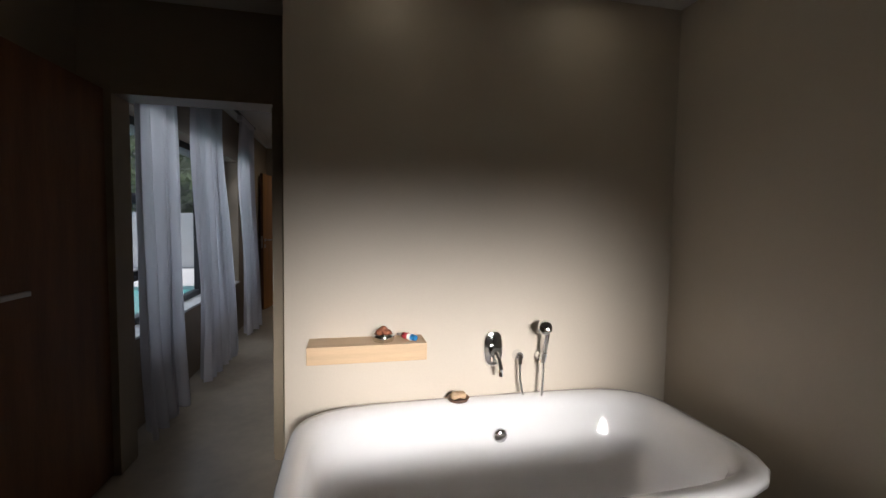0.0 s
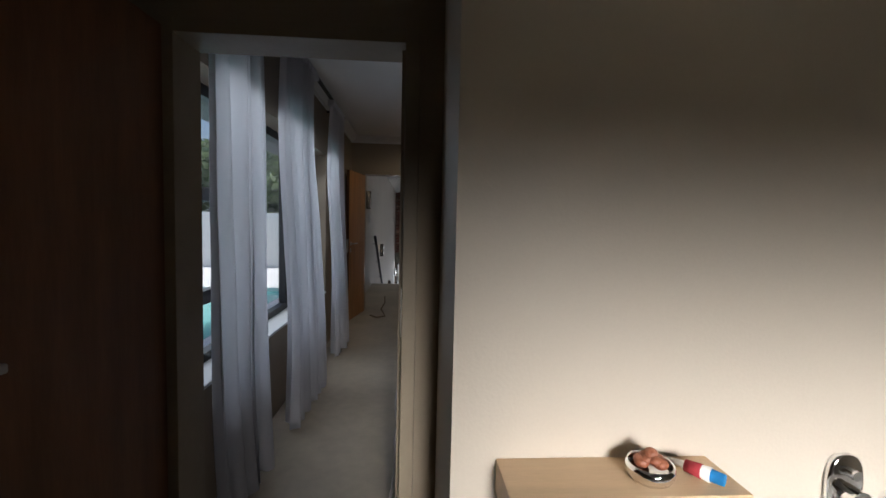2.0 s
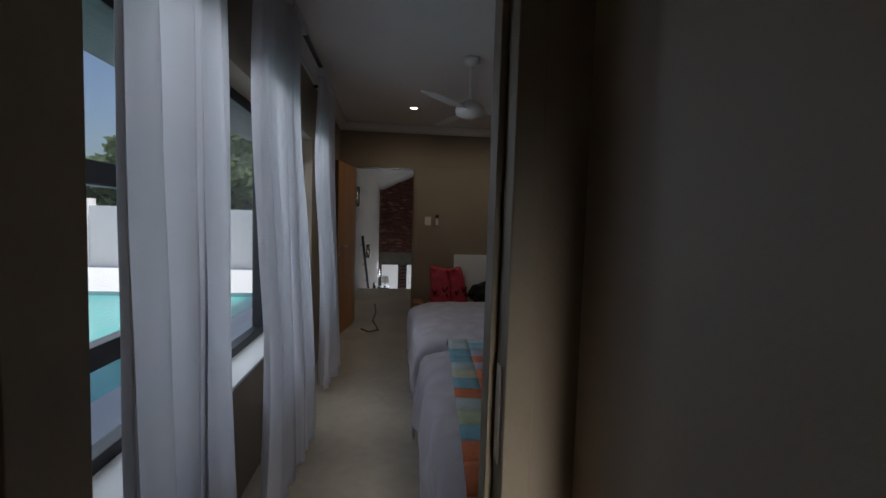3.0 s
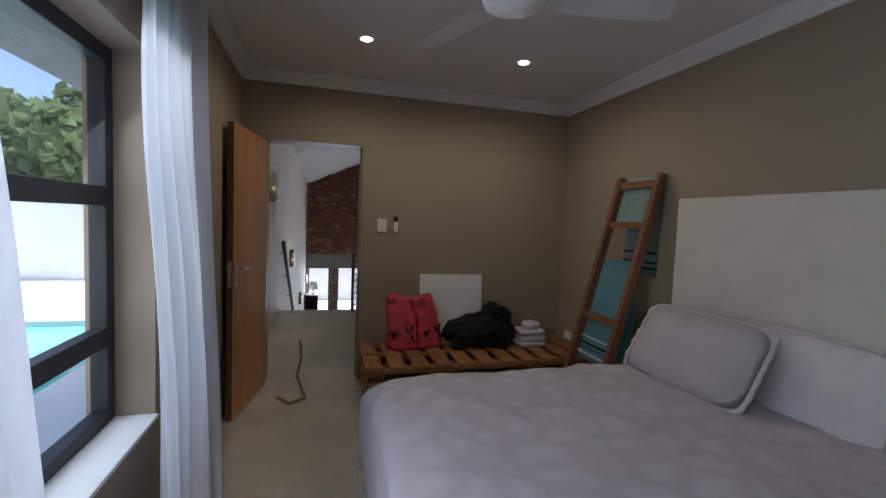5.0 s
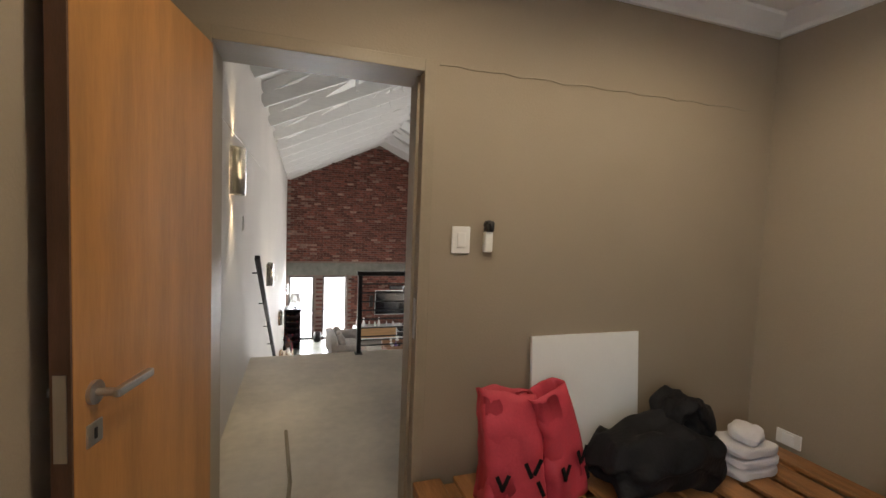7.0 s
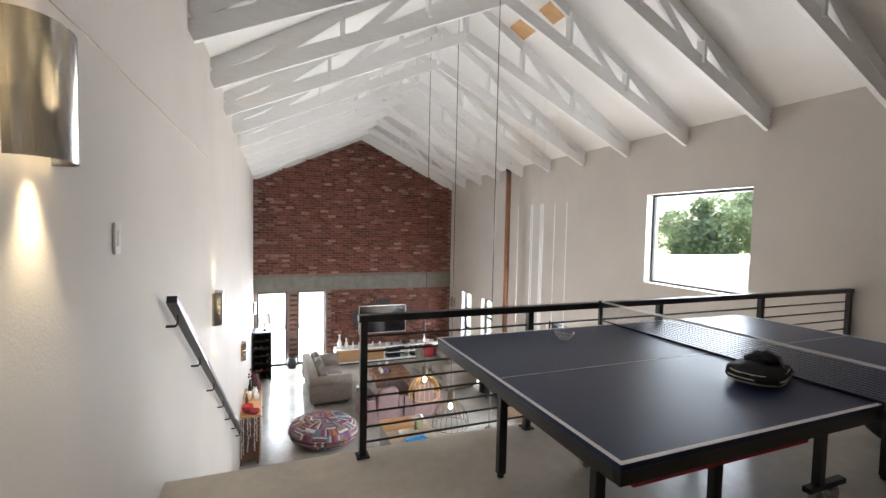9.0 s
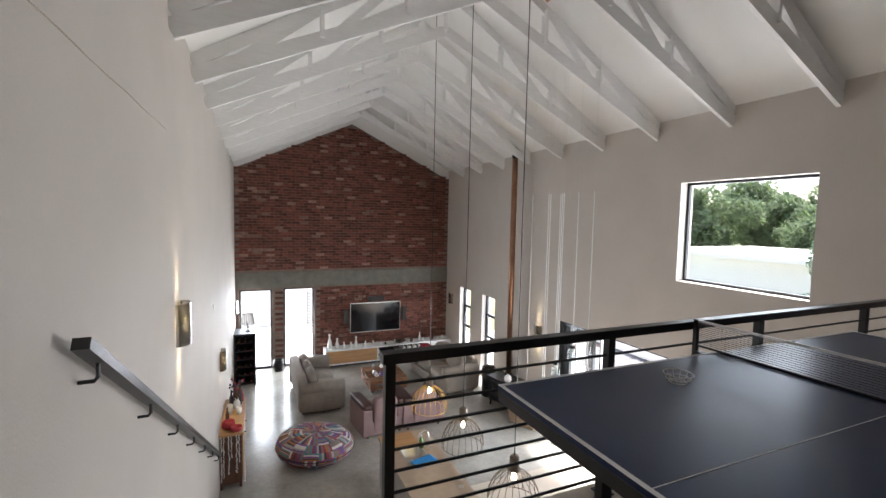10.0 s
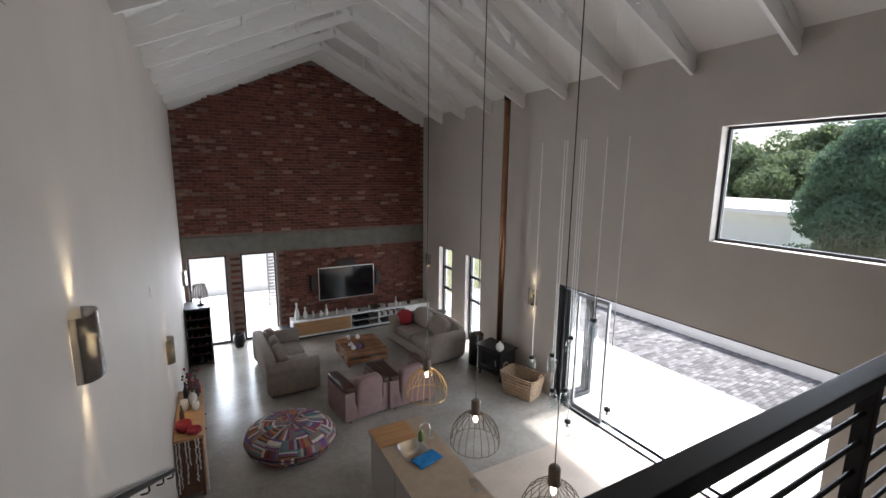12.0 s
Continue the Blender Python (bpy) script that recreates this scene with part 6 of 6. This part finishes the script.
console()
ZC = ZF + 0.9005
for k, (x, y, h, r, m, lb) in enumerate(((-0.07, 12.0, 0.12, 0.10, RED, "red ornament figure"), (0.05, 11.88, 0.07, 0.09, RED, "red bowl"), (-0.1, 12.25, 0.24, 0.03, DARKWOOD, "dark bottle"), (0.06, 12.5, 0.13, 0.05, CERAMIC, "white candle"), (-0.08, 12.55, 0.16, 0.055, HEADB, "cream candle"), (-0.07, 12.85, 0.30, 0.035, BLACK, "black bottle"), (0.06, 12.95, 0.34, 0.04, BLUEPAD, "dark bottle"), (-0.02, 13.1, 0.28, 0.035, DARKWOOD, "brown bottle"), (0.09, 13.05, 0.22, 0.03, RED, "red bottle"))):
    pr = [(0, 0), (r, 0), (r, h * 0.55), (r * 0.45, h * 0.75), (r * 0.4, h), (0, h)] if h > 0.2 else [(0, 0), (r * 0.6, 0), (r, h * 0.4), (r * 0.9, h), (r * 0.8, h), (r * 0.7, h * 0.7), (0, h * 0.6)]
    vase(x, y, ZC, pr, m, lb + " standing on the console", "ornament", "ornament", "ornaments on the console")
fw = thing("dried_flowers", "bunch of dark dried flowers in a vase on the console", "flowers", Matrix.Translation((0.02, 12.75, ZC)))
smooth(part("vase", lathe([(0, 0), (0.05, 0), (0.06, 0.1), (0.03, 0.16), (0.04, 0.18)], 16), CERAMIC, fw))
rng = random.Random(6)
for k in range(22):
    a, r, z = rng.uniform(0, 6.28), rng.uniform(0.05, 0.2), rng.uniform(0.3, 0.5)
    q = (r * math.cos(a) * 0.7, r * math.sin(a), z)
    part("stem", tube([(0, 0, 0.14), (q[0] * 0.4, q[1] * 0.4, z * 0.7), q], 0.003, 5), DARKWOOD, fw)
    bb = bmesh.new()
    bmesh.ops.create_icosphere(bb, subdivisions=1, radius=0.02)
    part("flower", move(bb, Matrix.Translation(q)), (RED, BLUEPAD, DARKWOOD, mat("violet_petal", (0.08, 0.06, 0.12)))[k % 4], fw)
st = thing("stool", "black round pot standing between the glass doors", "pot", Matrix.Translation((0.88, 17.12, ZF)))
smooth(part("pot", lathe([(0, 0), (0.11, 0), (0.14, 0.15), (0.12, 0.32), (0.1, 0.32), (0.1, 0.1), (0, 0.08)], 20), BLACK, st))
sub = thing("subwoofer", "small black cube loudspeaker on the floor by the media cabinet", "loudspeaker", Matrix.Translation((1.93, 16.95, ZF)))
part("cabinet", box(-0.14, 0.14, -0.16, 0.16, 0.01, 0.36, 0.01), BLACK, sub)
part("foot", box(-0.1, 0.1, -0.1, 0.1, 0, 0.01), BLACK, sub)
stl = thing("side_table", "small black side table with a pot by the window", "side table", Matrix.Translation((5.80, 15.75, ZF)))
part("top", rod((0, 0, 0.55), (0, 0, 0.575), 0.17, seg=24), BLACK, stl)
for k in range(3):
    a = k * 2.094
    part("leg", rod((0.14 * math.cos(a), 0.14 * math.sin(a), 0), (0.06 * math.cos(a), 0.06 * math.sin(a), 0.55), 0.012), BLACK, stl)
for px, py, half in ((3.74, 9.12, 0.24), (3.80, 8.53, 0.17)):
    bx = thing("plywood_patch", "square of bare plywood fixed under the boarded ceiling", "board", pose(px, py, CAPEX - 0.004 - (px - XC) * (CAPEX - CEAVE) / (XR - XC), 0, 30.9, 0))
    part("board", box(-0.14, 0.14, -half, half, -0.016, -0.003, 0.002), PALETAN, bx)
    for sy in (-1, 1):
        part("screw", move(lathe([(0, -0.0035), (0.006, -0.003), (0.007, 0)], 10), Matrix.Translation((0, sy * (half - 0.03), -0.0162))), STEEL, bx)


# ---- outside ----
g = bmesh.new()
bmesh.ops.create_grid(g, x_segments=40, y_segments=40, size=700)
for v in g.verts:
    v.co.z = ZF - 0.12
tagged(part("ground", g, GROUND), "dry grassy ground reaching the horizon", "ground", kind="structure")
slab("terrace", -3.0, -0.2, -30, -0.48, -14, 13.0, [(-8.0, -1.95, 0.6, 6.8)], OUTWHITE, "pale raised terrace around the pool", "terrace")
tagged(part("pool_water", box(-7.99, -1.96, 0.61, 6.79, -1.2, -0.28), WATER), "turquoise swimming pool water", "water", kind="structure")
gw = thing("garden_wall", "white painted garden wall beyond the pool", "garden wall", Matrix.Translation((-3.5, 11.0, -0.2)) @ Matrix.Rotation(math.pi / 2, 4, "Z"))
part("panel", box(-0.1, 0.1, -3, 20, 0, 1.75, 0.01), OUTWHITE, gw)
for k in range(7):
    part("pillar", box(-0.16, 0.2, -2.4 + k * 3.5, -2.0 + k * 3.5, 0, 1.95, 0.01), OUTWHITE, gw)
eav = tagged(part("roof_eave", box(-1.25, -0.48, -3, 3.3, 2.25, 2.45, 0.01), ALU), "dark roof overhang outside the bedroom window", "eave", kind="structure")
slab("patio", ZF - 0.119, ZF - 0.05, 6.32, 16.5, 4.0, 19.0, [], MORTAR, "patio bed under the paving blocks", "pavement")
slab("patio_apron", ZF - 0.049, ZF + 0.002, 6.32, 9.255, 4.0, 19.0, [], OUTWHITE, "pale concrete apron outside the folding door", "pavement")
lw = thing("low_garden_wall", "low white painted wall beyond the paving", "garden wall", Matrix.Translation((11.75, 11.5, ZF - 0.05)))
part("panel", box(0, 0.2, -7.5, 7.5, 0, 0.75, 0.01), OUTWHITE, lw)
part("coping", box(-0.03, 0.23, -7.55, 7.55, 0.75, 0.80, 0.01), OUTWHITE, lw)
slab("yard_end", ZF - 0.119, ZF - 0.03, -3, 6.3, 17.62, 24, [], OUTWHITE, "pale concrete yard beyond the glass doors", "pavement")
yw = thing("yard_wall", "white yard wall beyond the glass doors", "garden wall", Matrix.Translation((1.5, 22.5, ZF - 0.03)))
part("panel", box(-5, 5, 0, 0.2, 0, 1.9, 0.01), OUTWHITE, yw)
part("coping", box(-5.05, 5.05, -0.04, 0.24, 1.9, 1.96, 0.008), OUTWHITE, yw)
lv = thing("louvre_screen", "grey louvred metal screen in the yard", "screen", Matrix.Translation((2.0, 20.5, ZF - 0.03)))
for s in (0, 0.42):
    part("post", box(s - 0.025, s + 0.025, -0.025, 0.025, 0, 1.7), GREYMETAL, lv)
for k in range(14):
    part("slat", box(0.02, 0.40, -0.03, 0.03, 0.15 + k * 0.108, 0.2 + k * 0.108), GREYMETAL, lv)
wh = thing("outbuilding", "white garden building with a pale flat roof", "building", Matrix.Translation((25.0, 18.0, ZF - 0.12)))
part("wall", box(-4.5, 4.5, -4, 4, 0, 2.9), OUTWHITE, wh)
part("roof", box(-4.9, 4.9, -4.4, 4.4, 2.9, 3.1, 0.02), OUTWHITE, wh)


def leaf_cloud(rng, clumps, leaves, size, material_name="crown"):
    vs, fs = [], []
    for (cx, cy, cz, r) in clumps:
        for _ in range(leaves):
            while True:
                p = Vector((rng.uniform(-1, 1), rng.uniform(-1, 1), rng.uniform(-1, 1)))
                if p.length < 1:
                    break
            p = p.normalized() * (0.55 + 0.45 * rng.random())
            c = Vector((cx, cy, cz)) + p * r
            u = Vector((rng.uniform(-1, 1), rng.uniform(-1, 1), rng.uniform(-1, 1))).normalized()
            w = u.orthogonal().normalized()
            s = size * rng.uniform(0.6, 1.4)
            o = len(vs)
            vs.extend((c - u * s, c + w * s * 0.5, c + u * s, c - w * s * 0.5))
            fs.append((o, o + 1, o + 2, o + 3))
    return vs, fs


def tree(x, y, z0, h, spread, material, seed, label, conifer=False, leaves=170):
    rng = random.Random(seed)
    t = thing("tree", label, "tree", Matrix.Translation((x, y, z0)), "garden trees")
    tr = rod((0, 0, 0), (0.1, 0, h * 0.55), 0.05 * h / 2, 0.02 * h / 2, 9)
    clumps = []
    for k in range(22):
        a = rng.uniform(0, 6.28)
        f = rng.random()
        if conifer:
            zz = h * (0.12 + 0.86 * f)
            rr = spread * (1.0 - f) ** 0.7 * rng.uniform(0.4, 0.9)
            cr = spread * (0.28 + 0.22 * (1 - f))
        else:
            zz = h * (0.42 + 0.5 * f)
            rr = spread * math.sin(math.pi * (0.15 + 0.8 * f)) * rng.uniform(0.2, 1.0)
            cr = spread * rng.uniform(0.22, 0.4)
        q = (rr * math.cos(a), rr * math.sin(a), zz)
        clumps.append((*q, cr))
        if k < 9:
            merge(tr, rod((0.05, 0, min(zz * 0.7, h * 0.5)), q, 0.05, 0.015, 6))
    part("trunk", tr, BARK, t)
    vs, fs = leaf_cloud(rng, clumps, leaves, 0.055 if conifer else 0.02 * h + 0.04)
    me = bpy.data.meshes.new("crown")
    me.from_pydata([tuple(v) for v in vs], [], fs)
    me.materials.append(material)
    ob = new("crown", me)
    ob.parent = t
    return t


tree(-5.5, 14.2, -3.0, 8.0, 2.6, LEAF, 1, "leafy green tree behind the garden wall", leaves=420)
tree(-9.0, 16.0, -3.0, 8.0, 2.6, LEAF, 2, "leafy green tree behind the garden wall", leaves=420)
tree(-3.4, 18, -3.0, 8.5, 2.4, LEAF, 3, "leafy green tree behind the garden wall", leaves=420)
tree(16.0, 10.6, ZF - 0.1, 5.9, 2.5, CONIFER, 4, "dense dark conifer bush outside the window", True, 6500)
for k, (x, y, h) in enumerate(((30, 26, 9.5), (34, 20, 8.5), (27, 33, 9), (38, 28, 11), (33, 36, 10), (40, 16, 10), (24, 40, 9), (44, 22, 12), (36, 13, 9), (31, 15.5, 7.5), (36, 24, 9))):
    tree(x, y, ZF - 0.1, h * 0.72, h * 0.36, LEAF, 20 + k, "large leafy tree beyond the garden", leaves=450)
gr = random.Random(9)
vs, fs = [], []
for k in range(700):
    x, y, h = 13.9 + gr.uniform(-0.5, 0.5), 9.9 + gr.uniform(-0.9, 0.9), gr.uniform(2.6, 3.7)
    dx, dy = gr.uniform(-0.25, 0.25), gr.uniform(-0.25, 0.25)
    o = len(vs)
    vs.extend(((x - 0.012, y, ZF - 0.05), (x + 0.012, y, ZF - 0.05), (x + dx, y + dy, ZF - 0.05 + h)))
    fs.append((o, o + 1, o + 2))
me = bpy.data.meshes.new("ornamental_grass")
me.from_pydata(vs, [], fs)
me.materials.append(mat("straw_grass", (0.36, 0.32, 0.2), 0.9))
tagged(new("ornamental_grass", me), "tall straw-coloured ornamental grass on the patio", "grass", kind="stuff")
wall_y("boundary_wall", 30.0, 30.2, -40, 12, ZF - 0.12, -0.4, [], OUTWHITE, "plain white boundary wall", "wall")


def paving():
    p = bpy.data.objects["patio"]
    me = bpy.data.meshes.new("paving_block")
    bb = box(-0.098, 0.098, -0.048, 0.048, 0, 0.05, 0.004, 1)
    bb.to_mesh(me)
    bb.free()
    me.materials.append(PAVER)
    rng = random.Random(12)
    vs, fs, n = [], [], 0
    y, row = 6.6, 0
    while y < 15.8:
        x = 9.26 + (0.1 if row % 2 else 0)
        while x < 11.6:
            m = Matrix.Translation((x, y, ZF - 0.052 + rng.uniform(0, 0.004)))
            if n < 300 and 9.2 < x < 10.6 and 9.3 < y < 13.0:
                ob = new("paving_block", me)
                ob.parent = p
                ob.matrix_basis = m
                n += 1
            else:
                o = len(vs)
                vs.extend(tuple(m @ v.co) for v in me.vertices)
                fs.extend([o + i for i in f.vertices] for f in me.polygons)
            x += 0.2
        row += 1
        y += 0.1
    m2 = bpy.data.meshes.new("paving")
    m2.from_pydata(vs, [], fs)
    m2.materials.append(PAVER)
    ob = new("paving", m2)
    ob.parent = p
    tagged(ob, kind="stuff")


paving()


# ---- brick end wall, piece by piece ----
def brick_wall():
    holes = [(-0.10, 0.735, ZF, -0.59), (1.04, 1.865, ZF, -0.58)]
    wall = thing("wall_brick", "rough red brick gable wall with pale stained bricks", "wall", Matrix.Translation((XC, YB, ZF)), kind="structure")
    core = wall_grid(XL - 0.05, XR + 0.05, ZF, 2.69, holes, lambda u, w, d: (u - XC, 0.02 + d * 0.24, w - ZF))
    b = bmesh.new()
    f = b.faces.new([b.verts.new((x - XC, 0.02, z - ZF)) for x, z in ((XL, 2.69), (XR, 2.69), (XC, APEX + 0.03))])
    r = bmesh.ops.extrude_face_region(b, geom=[f])
    bmesh.ops.translate(b, vec=(0, 0.24, 0), verts=[v for v in r["geom"] if isinstance(v, bmesh.types.BMVert)])
    part("mortar", merge(core, b), MORTAR, wall)
    part("concrete_beam", box(XL - XC, XR - XC, -0.004, 0.1, -0.545 - ZF, -0.115 - ZF, 0.004), CONCRETE, wall, "raw grey concrete beam across the brickwork")
    rng = random.Random(4)
    meshes = []
    for pale in (0,) * 13 + (1,):
        bb = box(-0.106, 0.106, 0, 0.05, -0.032, 0.032, 0.004, 1)
        for v in bb.verts:
            v.co += Vector((rng.uniform(-1, 1), rng.uniform(-1, 1), rng.uniform(-1, 1))) * 0.003
        me = bpy.data.meshes.new("brick")
        bb.to_mesh(me)
        bb.free()
        me.materials.append(BRICKPALE if pale else BRICKM)
        meshes.append(me)
    rest = {0: ([], []), 1: ([], [])}
    row, z, n = 0, ZF + 0.04, 0
    while z < APEX:
        x = XL + (0.11 if row % 2 else 0.0)
        while x < XR - 0.03:
            top = EAVE + (XC - XL - abs(x - XC)) * SLOPE - 0.03
            inhole = any(h[0] - 0.10 < x < h[1] + 0.10 and z < h[3] + 0.03 for h in holes)
            if z < top and not inhole and not (-0.59 < z < -0.08) and x > XL + 0.1:
                m = Matrix.Translation((x - XC, -0.008 + rng.uniform(-0.004, 0.004), z - ZF)) @ Matrix.Rotation(rng.uniform(-0.012, 0.012), 4, "Y")
                k = rng.randrange(14)
                if 1.2 < x < 4.4 and -0.08 < z < 1.6 and n < 300:
                    ob = new("brick", meshes[k])
                    ob.parent = wall
                    ob.matrix_basis = m
                    n += 1
                else:
                    vs, fs = rest[1 if k == 13 else 0]
                    o = len(vs)
                    vs.extend(m @ v.co for v in meshes[k].vertices)
                    fs.extend([o + i for i in p.vertices] for p in meshes[k].polygons)
            x += 0.2225
        row += 1
        z += 0.0755
    for k, (vs, fs) in rest.items():
        me = bpy.data.meshes.new("brickwork")
        me.from_pydata([tuple(v) for v in vs], [], fs)
        me.materials.append(BRICKPALE if k else BRICKM)
        ob = new("brickwork", me)
        ob.parent = wall
        tagged(ob, kind="stuff")


brick_wall()
